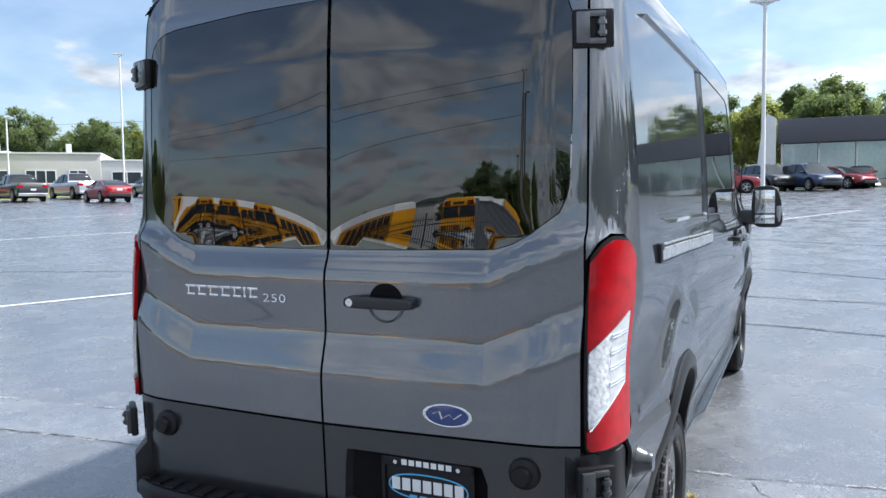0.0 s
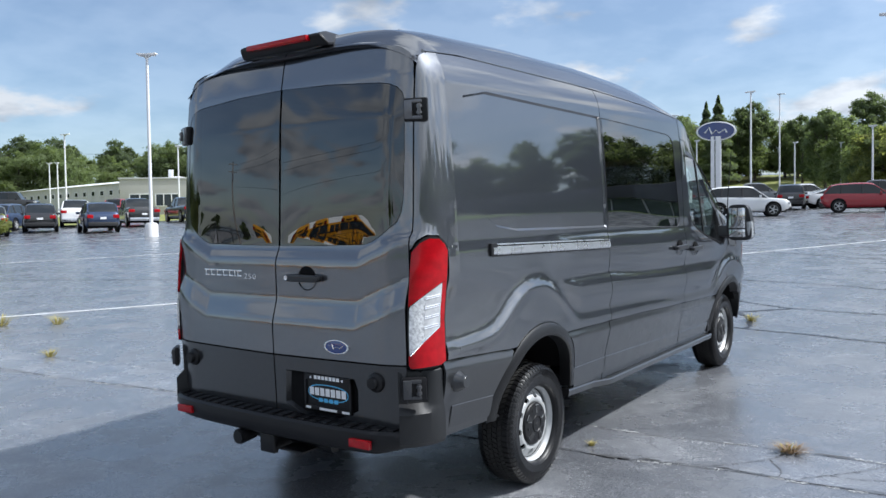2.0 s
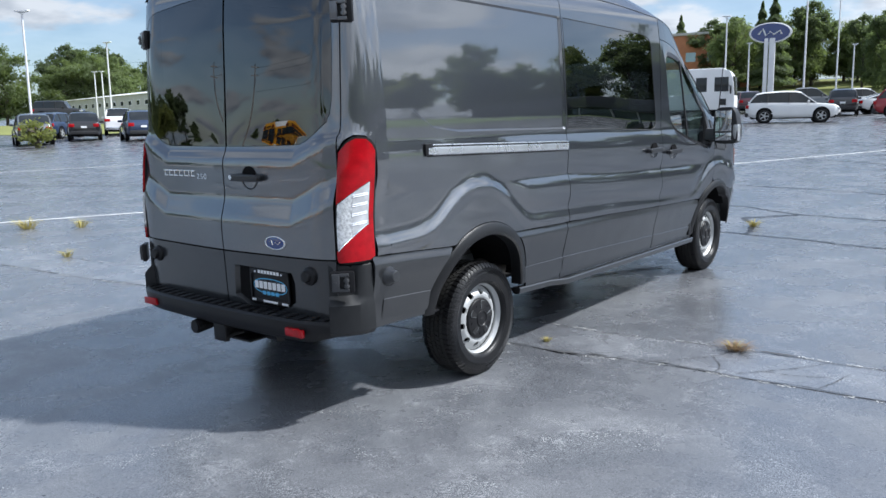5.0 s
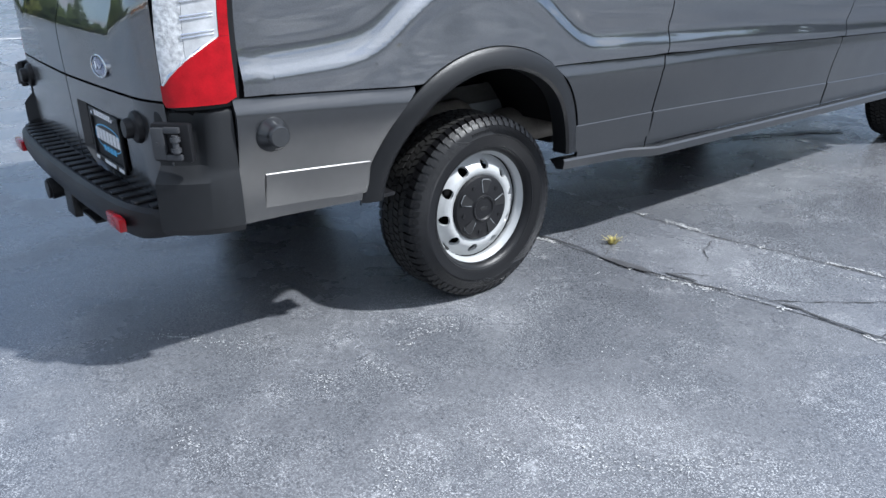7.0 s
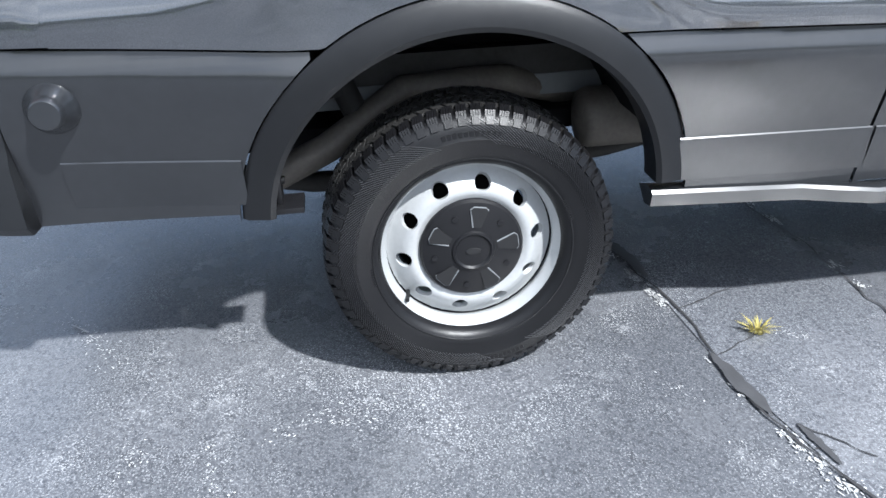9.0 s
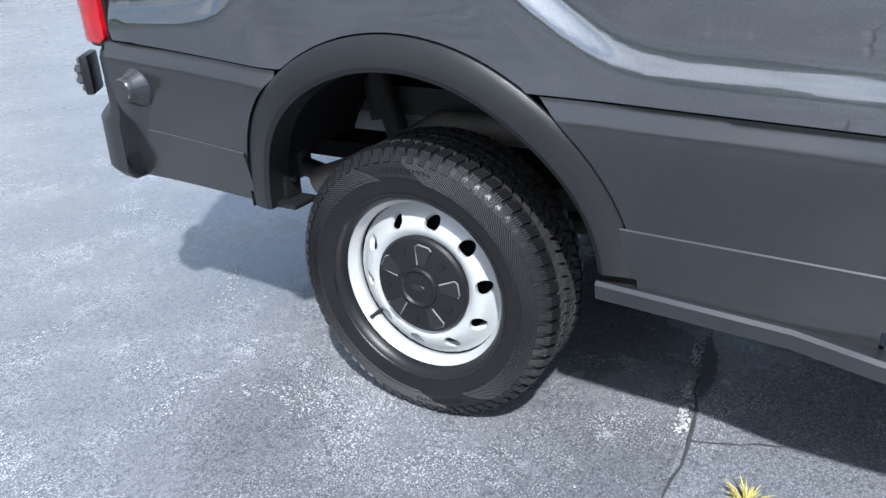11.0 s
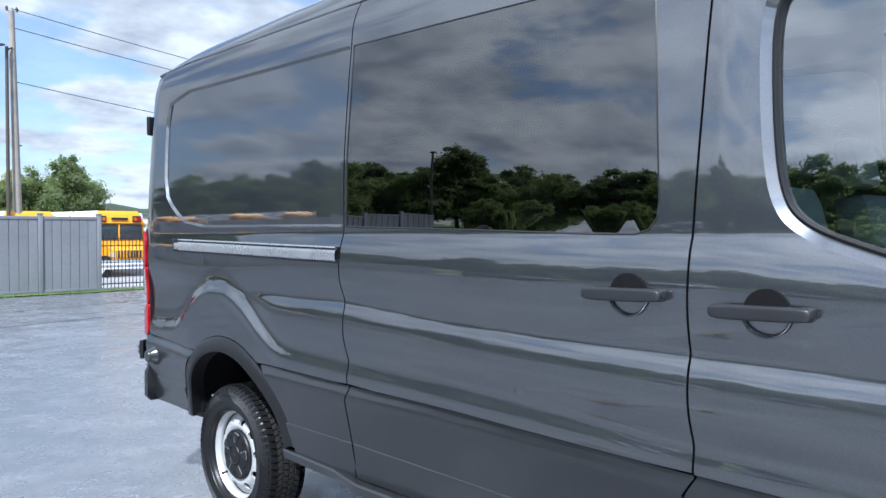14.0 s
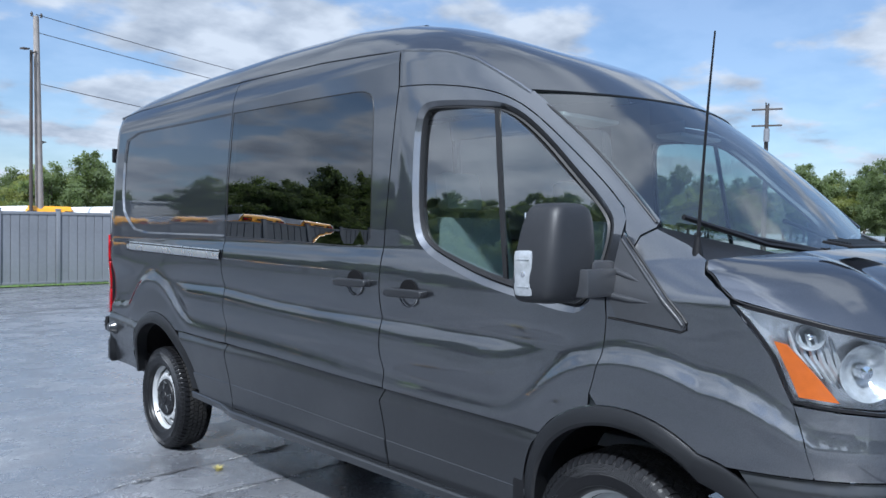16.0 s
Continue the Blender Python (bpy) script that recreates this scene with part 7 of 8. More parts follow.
FENCE_Y = -22.35
PW = 1.76
fp = thing("fence_panel", "grey ribbed metal fence panel with a raised post", "fence", stand(-5.92, FENCE_Y), "grey fence round the bus yard")
part("post", MB().box((-PW / 2 - 0.065, -0.06, 0), (-PW / 2 + 0.065, 0.07, 2.46), 0.012), GREY_FENCE, fp)
part("cap", MB().box((-PW / 2 - 0.08, -0.075, 2.46), (-PW / 2 + 0.08, 0.085, 2.50), 0.01), GREY_FENCE, fp)
part("top_rail", MB().box((-PW / 2 + 0.07, -0.03, 2.30), (PW / 2 - 0.07, 0.045, 2.40), 0.01), GREY_FENCE, fp)
part("bottom_rail", MB().box((-PW / 2 + 0.07, -0.03, 0.05), (PW / 2 - 0.07, 0.045, 0.12), 0.01), GREY_FENCE, fp)
for i in range(6):
    x0 = -PW / 2 + 0.07 + i * 0.27
    mb = MB().prism([(x0, 0.0), (x0 + 0.014, 0.026), (x0 + 0.252, 0.026), (x0 + 0.267, 0.0), (x0 + 0.267, -0.02), (x0, -0.02)], Matrix.Translation((0, 0, 1.20)), 2.20)
    part("board", mb, GREY_FENCE, fp, smooth=0)
for i in range(27):
    x = -5.92 + PW * (i + 1)
    if x < 24:
        copy_thing(fp, stand(x, FENCE_Y))

ip = thing("iron_fence_panel", "black iron railing panel with square pickets", "fence", stand(-8.01, FENCE_Y), "black iron railing")
IW = 2.42
part("post", MB().box((-IW / 2 - 0.03, -0.03, 0), (-IW / 2 + 0.03, 0.03, 1.95), 0.004).box((-IW / 2 - 0.04, -0.04, 1.95), (-IW / 2 + 0.04, 0.04, 1.98)), IRON, ip)
for z in (0.18, 1.42, 1.66):
    part("rail", MB().box((-IW / 2, -0.018, z), (IW / 2, 0.018, z + 0.035)), IRON, ip)
pk = fix_normals(mesh_of(MB().box((-0.011, -0.011, 0.06), (0.011, 0.011, 1.80)).box((-0.004, -0.004, 1.80), (0.004, 0.004, 1.86)), "picket", IRON))
for i in range(20):
    part("picket", pk, IRON, ip, m=Matrix.Translation((-IW / 2 + 0.12 * (i + 1), 0, 0)))
for i in range(1, 10):
    copy_thing(ip, stand(-8.01 - IW * i, FENCE_Y))
gr = thing("guard_rail", "galvanised steel guard rail on white posts", "guard rail", stand(-19, -25.5))
part("beam", MB().grid(lambda a, b: (-12 + 24 * a, 0.05 * math.cos(4 * math.pi * b), 0.45 + 0.32 * b), 40, 12), POLE_WHITE, gr, smooth=60)
for i in range(9):
    part("post", MB().box((-11.5 + 2.8 * i, -0.16, 0), (-11.38 + 2.8 * i, -0.06, 0.85), 0.01), POLE_WHITE, gr)


def bus(label, m):
    b = thing("school_bus", label, "bus", m, "parked school buses")
    wide = lambda u, v: 1.20 if v < 2.3 else 1.20 - 0.9 * (v - 2.3) ** 1.5
    ax = Matrix(((0, 0, 1, 0), (1, 0, 0, 0), (0, 1, 0, 0), (0, 0, 0, 1)))
    part("body", MB().prism([(-1.2, 0.75), (-1.2, 2.45), (-9.6, 2.45), (-9.6, 0.6), (-7.5, 0.6), (-7.4, 1.0), (-6.4, 1.0), (-6.3, 0.6), (-1.4, 0.6)], ax, 2.4), BUS_YELLOW, b, smooth=0)
    part("roof", MB().prism([(-1.2, 2.45), (-1.2, 2.86), (-1.35, 2.98), (-9.4, 2.98), (-9.6, 2.86), (-9.6, 2.45)], ax, 2.4, lambda u, v: 1.2 if v < 2.5 else (1.12 if v < 2.9 else 0.86)), BUS_ROOF, b, smooth=40)
    part("front_cap", MB().prism([(-1.2, 2.40), (-1.04, 2.42), (-1.10, 2.84), (-1.2, 2.98)], ax, 2.3, lambda u, v: 1.18 if v < 2.6 else 0.92), BUS_YELLOW, b, smooth=30)
    for sx in (-0.80, 0.80):
        wl_ = part("warning_light", MB().box((sx - 0.20, -1.07, 2.46), (sx + 0.20, -1.0, 2.76), 0.02), IRON, b)
        part("amber_lens", MB().cyl((sx - math.copysign(0.08, sx), -1.01, 2.61), (sx - math.copysign(0.08, sx), -0.985, 2.61), 0.085, n=16), AMBER, wl_)
        part("red_lens", MB().cyl((sx + math.copysign(0.10, sx), -1.01, 2.61), (sx + math.copysign(0.10, sx), -0.985, 2.61), 0.085, n=16), RED, wl_)
    part("sign_bar", MB().box((-0.38, -1.02, 2.56), (0.38, -0.995, 2.68), 0.005), IRON, b, "black route sign bar")
    part("windscreen", MB().box((-1.08, -1.16, 1.66), (1.08, -1.10, 2.36), 0.04), BUS_GLASS, b)
    part("windscreen_post", MB().box((-0.03, -1.11, 1.64), (0.03, -1.08, 2.38)), BUS_YELLOW, b)
    part("bonnet", MB().prism([(-1.2, 0.80), (-1.2, 1.62), (-0.75, 1.56), (0.0, 1.36), (0.12, 1.20), (0.12, 0.80)], ax, 1.9, lambda u, v: 0.98 if u < -0.5 else (0.90 if u < 0.05 else 0.78)), BUS_YELLOW, b, smooth=30)
    grl = part("grille", MB().box((-0.62, 0.11, 0.86), (0.62, 0.14, 1.20), 0.02), IRON, b)
    for i in range(9):
        part("slat", MB().box((-0.56 + i * 0.14, 0.13, 0.88), (-0.52 + i * 0.14, 0.16, 1.18)), BUS_YELLOW, grl)
    for sx in (-0.80, 0.80):
        part("headlight", MB().cyl((sx, 0.05, 1.0), (sx, 0.13, 1.0), 0.10, n=16), CLEAR, b)
        part("mirror", MB().box((sx * 1.62 - 0.09, -0.95, 1.55), (sx * 1.62 + 0.09, -0.88, 1.95), 0.03), IRON, b)
        for z in (0.92, 1.22, 1.58):
            part("side_rail", MB().box((math.copysign(1.20, sx), -9.5, z), (math.copysign(1.225, sx), -1.3, z + 0.05)), IRON, b)
        for i in range(10):
            part("side_window", MB().box((math.copysign(1.185, sx), -9.3 + i * 0.79, 1.66), (math.copysign(1.208, sx), -8.62 + i * 0.79, 2.26), 0.01), BUS_GLASS, b)
        for y in (-0.15, -6.9):
            w = part("wheel", MB().lathe([(0.30, -0.13), (0.45, -0.14), (0.49, -0.09), (0.49, 0.09), (0.45, 0.14), (0.30, 0.13)], Matrix.Translation((math.copysign(1.0, sx), y, 0.49)) @ pose(0, 0, 0, 0, 90, 0), 24), RUBBER, b)
            part("hub", MB().lathe([(0.0, 0.08 * (1 if sx > 0 else -1)), (0.30, 0.11 * (1 if sx > 0 else -1))], Matrix.Translation((math.copysign(1.0, sx), y, 0.49)) @ pose(0, 0, 0, 0, 90, 0), 20), POLE_WHITE, w)
    part("front_bumper", MB().box((-1.15, 0.12, 0.48), (1.15, 0.28, 0.76), 0.04), IRON, b)
    part("rear_bumper", MB().box((-1.15, -9.75, 0.45), (1.15, -9.6, 0.75), 0.03), IRON, b)
    return b


b0 = bus("yellow school bus with a white roof behind the fence", stand(-11.6, -31.6))
for x, y, rz in ((-8.1, -32.6, 0), (-4.6, -33.0, 0), (-1.0, -32.4, 0), (2.6, -33.0, 0), (6.2, -32.6, 0), (-26.5, -33.0, 0), (-30.1, -32.4, 0), (-33.8, -33.2, 0), (-37.4, -32.6, 0), (9.8, -33.2, 0), (13.4, -32.4, 0), (17.0, -33.0, 0), (20.6, -32.4, 0), (24.2, -33.0, 0)):
    copy_thing(b0, stand(x, y, rz))
copy_thing(b0, stand(-27.3, -41.8, 112))


# ---- lamp posts, poles, wires ----
def lamp_post(x, y, h, arms, mat, base, rz=0.0, reach=0.75, label="white steel lamp post with twin flat heads"):
    p = thing("lamp_post", label, "lamp post", stand(x, y, rz), "car park lamp posts")
    z0 = 0.0
    if base:
        part("concrete_base", MB().lathe([(0.0, -0.05), (0.31, -0.05), (0.31, 0.60), (0.29, 0.64), (0.0, 0.64)], Matrix.Identity(4), 20), CONCRETE, p, "white painted concrete base", smooth=40)
        z0 = 0.64
        part("foot_plate", MB().box((-0.17, -0.17, z0), (0.17, 0.17, z0 + 0.05), 0.01), mat, p)
    part("shaft", MB().cyl((0, 0, z0 - 0.02), (0, 0, h), 0.085, 0.065, n=12), mat, p, smooth=60)
    for s in (1, -1)[:arms]:
        part("arm", MB().tube([(0, 0, h - 0.25), (s * 0.08, 0, h - 0.10), (s * 0.25, 0, h)], 0.035, 8), mat, p, smooth=60)
        part("lamp_head", MB().box((s * 0.22, -0.14, h - 0.03), (s * (0.35 + reach), 0.14, h + 0.05), 0.03), mat, p, m=pose(0, 0, 0, 0, -4 * s, 0))
    return p


for x, y, h, arms, base, rz in ((-30.5, 18.75, 8.75, 2, 1, 30), (-0.15, 29.6, 7.9, 2, 1, 5), (-51.2, 20.4, 8.3, 2, 0, 30), (-70.9, 36.8, 8.2, 1, 0, 30), (-93.7, 47.3, 6.5, 2, 0, 30), (-59.0, 41.0, 6.6, 1, 0, 40), (-49.7, 44.5, 11.5, 1, 0, 40),
                             (-15.1, 68.5, 9.9, 1, 0, 10), (-17.1, 88.6, 11.6, 1, 0, 190), (-24.0, 81.5, 6.6, 1, 0, 0), (-24.5, 76.1, 9.0, 1, 0, 190), (-15.6, 88.9, 6.2, 1, 0, 0), (-11.9, 94.6, 6.2, 1, 0, 0), (-82, 42, 6.0, 1, 0, 200), (-6, 72, 6.5, 2, 0, 10),
                             (30, 24, 8.5, 2, 1, 60)):
    lamp_post(x, y, h, arms, POLE_WHITE, base, rz, 0.75 if h > 7 else 0.45, "white steel lamp post with twin flat heads" if arms == 2 else "white steel lamp post with a single head")
lamp_post(-7.25, -33.6, 10.0, 1, POLE_DARK, 0, 200, 0.2, "dark brown steel lamp post behind the fence")
lamp_post(30, -30, 8.0, 1, POLE_DARK, 1, 120, 0.4, "dark brown steel lamp post on a white base")
lamp_post(-14.5, -58, 8.0, 2, POLE_DARK, 0, 0, 0.2, "dark lamp post far behind the buses")


def utility_pole(x, y, h, lean=(0, 0), cross=True, mat=None):
    mat = mat or WOOD
    p = thing("utility_pole", "weathered wooden utility pole with insulators", "utility pole", stand(x, y), "overhead line poles")
    part("shaft", MB().tube([(0, 0, -0.2), (lean[0] * 0.5, lean[1] * 0.5, h / 2), (lean[0], lean[1], h)], [0.19, 0.16, 0.12], 12), mat, p, smooth=60)
    if cross:
        for z in (h - 0.35, h - 1.5):
            part("crossarm", MB().box((-1.0, -0.06, z), (1.0, 0.06, z + 0.12), 0.01), mat, p, m=pose(lean[0], lean[1], 0, 0, 0, 115))
    for i, dx in enumerate((-0.22, 0.18)):
        part("insulator", MB().lathe([(0.0, 0.0), (0.06, 0.02), (0.04, 0.08), (0.07, 0.12), (0.04, 0.20), (0.0, 0.24)], Matrix.Translation((lean[0] + dx, lean[1], h - 0.05)), 10), IRON, p)
    part("transformer", MB().cyl((lean[0] + 0.3, lean[1] + 0.15, h - 2.6), (lean[0] + 0.3, lean[1] + 0.15, h - 1.7), 0.20, n=14), GREY_FENCE, p) if cross else None
    return p


utility_pole(-7.75, -33.9, 11.6, (0.25, 0.1), False)
utility_pole(-51.2, -20.1, 10.4, (0, 0), True, POLE_DARK)
utility_pole(-58, -46, 11.4, (0, 0), True)


def wire(a, b, sag):
    pts = [Vector(a).lerp(Vector(b), i / 16) - Vector((0, 0, 4 * sag * (i / 16) * (1 - i / 16))) for i in range(17)]
    single("overhead_wire", MB().tube(pts, 0.018, 5), IRON, "thin black overhead wire between wooden poles", "wire", group="overhead wires")


for dz, sag in ((0.1, 0.7), (-0.7, 0.7), (-3.0, 0.9)):
    wire((-7.5, -33.8, 10.75 + dz), (-58, -46, 10.6 + dz), sag)
for dz in (0, -1.4):
    wire((-120, 66, 13.2 + dz), (-60, 84, 13.4 + dz), 0.8)
    wire((-120, 66, 13.2 + dz), (-140, 10, 12.0 + dz), 0.8)


# ---- parked vehicles ----
PAINTS = {k: material("car_" + k, c, 0.32, mt, 1.0, scale=2, vary=0.08) for k, c, mt in (("white", (0.72, 0.73, 0.74), 0), ("black", (0.012, 0.012, 0.014), 0), ("red", (0.27, 0.006, 0.014), 0.2), ("blue", (0.025, 0.045, 0.10), 0.4), ("grey", (0.16, 0.17, 0.18), 0.6), ("silver", (0.50, 0.51, 0.53), 0.7), ("maroon", (0.06, 0.010, 0.018), 0.2))}
SHAPES = {
    # by the way along the car, front positive: body top, roof, half width; then roof half width, front and rear ends of the flat roof, axle places
    "suv": (((-2.38, 0.70), (-2.33, 1.00), (-2.15, 1.09), (-1.0, 1.08), (0.9, 1.03), (1.3, 1.00), (2.05, 0.92), (2.30, 0.80), (2.38, 0.62)),
            ((-2.22, 1.09), (-2.05, 1.36), (-1.86, 1.60), (-1.5, 1.68), (-0.6, 1.73), (0.1, 1.72), (0.42, 1.65), (1.18, 1.01)),
            ((-2.38, 0.66), (-2.28, 0.82), (-1.9, 0.92), (0.0, 0.955), (1.6, 0.93), (2.10, 0.84), (2.30, 0.70), (2.38, 0.52)), 0.66, 0.42, -1.86, 1.42, 0.36),
    "sedan": (((-2.40, 0.62), (-2.34, 0.92), (-2.15, 1.00), (-1.6, 1.00), (0.8, 0.92), (1.15, 0.90), (2.0, 0.78), (2.30, 0.66), (2.40, 0.52)),
              ((-1.95, 1.00), (-1.4, 1.22), (-0.85, 1.40), (-0.3, 1.45), (0.15, 1.42), (0.5, 1.30), (1.12, 0.90)),
              ((-2.40, 0.60), (-2.28, 0.78), (-1.8, 0.88), (0.0, 0.915), (1.6, 0.89), (2.10, 0.80), (2.30, 0.66), (2.40, 0.48)), 0.58, 0.15, -0.85, 1.40, 0.33),
    "pickup": (((-2.92, 0.75), (-2.90, 1.16), (-2.8, 1.20), (-0.95, 1.20), (-0.8, 1.17), (1.3, 1.16), (1.7, 1.14), (2.65, 1.08), (2.85, 0.98), (2.92, 0.70)),
               ((-0.98, 1.20), (-0.86, 1.62), (-0.70, 1.84), (-0.3, 1.89), (0.4, 1.89), (0.75, 1.82), (1.52, 1.15)),
               ((-2.92, 0.90), (-2.85, 0.97), (-1.5, 1.0), (0.0, 1.0), (2.3, 0.99), (2.75, 0.92), (2.92, 0.72)), 0.72, 0.75, -0.70, 1.85, 0.40),
    "jeep": (((-2.10, 0.80), (-2.08, 1.14), (-1.9, 1.18), (0.7, 1.15), (1.0, 1.12), (1.9, 1.06), (2.05, 0.95), (2.10, 0.70)),
             ((-2.04, 1.18), (-2.00, 1.60), (-1.85, 1.80), (-1.0, 1.84), (0.3, 1.83), (0.5, 1.78), (0.86, 1.13)),
             ((-2.10, 0.80), (-2.0, 0.88), (0.0, 0.90), (1.2, 0.84), (1.95, 0.72), (2.10, 0.62)), 0.72, 0.50, -1.85, 1.35, 0.40),
}
FLANK = Matrix(((0, 0, 1, 0), (1, 0, 0, 0), (0, 1, 0, 0), (0, 0, 0, 1)))


def car(kind, colour, m, label, group="parked cars"):
    """A parked car: a lofted body with a glass band, wheels, lamps and bumpers."""
    belt, roof, wide, rw, y1, y0, ax, wr = SHAPES[kind]
    paint = PAINTS[colour]
    c = thing({"suv": "parked_suv", "sedan": "parked_car", "pickup": "pickup_truck", "jeep": "off_road_car"}[kind], label, {"suv": "car", "sedan": "car", "pickup": "truck", "jeep": "car"}[kind], m, group)
    back, nose = belt[0][0], belt[-1][0]
    g0, g1 = roof[0][0], roof[-1][0]
    ys = sorted({round(v, 3) for v in [back + (nose - back) * i / 26 for i in range(27)] + [a for a, _ in belt] + [a for a, _ in roof] + [g0 - 0.01, g1 + 0.01]})
    rings = []
    for y in ys:
        w, zb = lerp(wide, y), rounded(belt, y, 0.05)
        foot = 0.30 + 0.16 * smooth01((abs(y) - abs(nose) + 0.5) / 0.5)
        foot = min(foot, zb - 0.12)
        half = [(w * 0.86, foot - 0.03), (w * 0.965, foot + 0.06), (w, 0.5 * foot + 0.34), (w * 0.99, 0.55 * zb + 0.40 * 0.5 * (foot + zb)), (w * 0.945, zb - 0.05), (w * 0.92, zb)]
        if g0 <= y <= g1:
            zr = max(zb + 0.004, lerp(roof, y))
            f = min(1.0, (zr - zb) / (lerp(roof, -0.2) - zb))
            r = (w * 0.90) * (1 - f) + rw * f
            half += [(r + 0.03 * f, zb + (zr - zb) * 0.86), (r * 0.88, zb + (zr - zb) * 0.97), (r * 0.45, zr), (0.0, zr + 0.006 * f)]
        else:
            half += [(w * 0.88, zb + 0.012), (w * 0.66, zb + 0.028), (w * 0.34, zb + 0.034), (0.0, zb + 0.036)]
        rings.append([(x, y, z) for x, z in half] + [(-x, y, z) for x, z in half[-2::-1]])
    k = len(rings[0])
    body, panes = MB(), MB()
    verts = [p for r in rings for p in r]
    paint_f, glass_f = [], []
    for i in range(len(ys) - 1):
        ym = (ys[i] + ys[i + 1]) / 2
        for j in range(k - 1):
            jj = min(j, k - 2 - j)
            glazed = g0 + 0.02 < ym < g1 - 0.02 and (jj == 5 or (jj >= 6 and (ym > y1 or ym < y0)))
            (glass_f if glazed else paint_f).append((i * k + j, (i + 1) * k + j, (i + 1) * k + j + 1, i * k + j + 1))
    paint_f += [tuple(range(k)), tuple((len(ys) - 1) * k + j for j in range(k))[::-1]]
    for mesh, faces in ((body, paint_f), (panes, glass_f)):
        used = sorted({i for f in faces for i in f})
        at = {i: n for n, i in enumerate(used)}
        mesh.add([verts[i] for i in used], [tuple(at[i] for i in f) for f in faces])
    part("body", body, paint, c, smooth=48)
    part("window_band", panes, CAR_GLASS, c, smooth=40)
    ring_at = lambda y: rings[min(range(len(ys)), key=lambda i: abs(ys[i] - y))]
    for s in (1, -1):
        pick = lambda y, j: (lambda p: (s * (abs(p[0]) + 0.004), p[1], p[2]))(ring_at(y)[j])
        part("front_pillar", MB().tube([pick(y, 6) for y in ys if y1 - 0.05 <= y <= g1], 0.026, 6), paint, c)
        part("rear_pillar", MB().tube([pick(y, 6) for y in ys if g0 <= y <= y0 + 0.05], 0.045, 6), paint, c)
        for ym in ((-0.15, -1.20) if kind in ("suv", "jeep") else (-0.05,)):
            part("centre_pillar", MB().tube([pick(ym, 5), pick(ym, 6)], 0.035, 6), IRON if kind != "jeep" else paint, c)
        yw = g1 - 0.42
        part("mirror", MB().box((s * (lerp(wide, yw) - 0.06), yw - 0.06, lerp(belt, yw) + 0.01), (s * (lerp(wide, yw) + 0.15), yw + 0.06, lerp(belt, yw) + 0.15), 0.03), paint, c)
        wn = lerp(wide, nose - 0.16)
        part("headlight", MB().box((s * wn * 0.58, nose - 0.34, lerp(belt, nose - 0.16) - 0.20), (s * wn * 1.01, nose - 0.06, lerp(belt, nose - 0.16) - 0.06), 0.03), CLEAR, c)
        wt = lerp(wide, back + 0.1)
        part("tail_light", MB().box((s * wt * 0.62, back - 0.015, lerp(belt, back + 0.2) - 0.30), (s * wt * 1.01, back + 0.16, lerp(belt, back + 0.2) - 0.10), 0.03), RED, c)
        for cy in (-ax, ax):
            wx = lerp(wide, cy)
            part("wheel_arch", MB().cyl((s * (wx - 0.10), cy, wr + 0.03), (s * (wx + 0.006), cy, wr + 0.03), wr + 0.075, n=24), DARK, c)
            w = part("wheel", MB().lathe([(0.20, -0.11), (wr - 0.03, -0.12), (wr, -0.08), (wr, 0.08), (wr - 0.03, 0.12), (0.23, 0.11)], Matrix.Translation((s * (wx - 0.09), cy, wr)) @ pose(0, 0, 0, 0, 90 * s, 0), 24), RUBBER, c)
            rim = MB()
            for i in range(5):
                rim.box((-0.03, 0.03, 0.085), (0.03, 0.225, 0.118), 0.0, pose(0, 0, 0, 0, 0, 72 * i))
            rim.lathe([(0.235, 0.06), (0.245, 0.118), (0.222, 0.10), (0.215, 0.02)], Matrix.Identity(4), 20).cyl((0, 0, 0.05), (0, 0, 0.12), 0.06, n=12)
            part("rim", rim, STEEL, w, m=Matrix.Translation((s * (wx - 0.09), cy, wr)) @ pose(0, 0, 0, 0, 90 * s, 0))
    wn, wt = lerp(wide, nose - 0.12), lerp(wide, back + 0.1)
    part("front_bumper", MB().box((-wn * 0.92, nose - 0.16, 0.30), (wn * 0.92, nose + 0.03, 0.50), 0.06), IRON, c)
    part("rear_bumper", MB().box((-wt * 0.95, back - 0.05, 0.34), (wt * 0.95, back + 0.14, 0.56), 0.06), CHROME if kind == "pickup" else IRON, c)
    part("grille", MB().box((-wn * 0.55, nose - 0.10, 0.56), (wn * 0.55, nose + 0.012, lerp(belt, nose - 0.2) - 0.14), 0.03), IRON, c)
    part("plate", MB().box((-0.16, back - 0.02, 0.72), (0.16, back + 0.03, 0.84)), WHITE_PRINT, c)
    part("underside", MB().box((-0.74, back + 0.25, 0.22), (0.74, nose - 0.25, 0.42), 0.03), DARK, c)
    return c


made = {}


def park(kind, colour, x, y, rz, label, dz=0.0):
    key = (kind, colour)
    if key in made:
        o = copy_thing(made[key], stand(x, y, rz, dz))
        return tagged(o, label)
    made[key] = car(kind, colour, stand(x, y, rz, dz), label)
    return made[key]


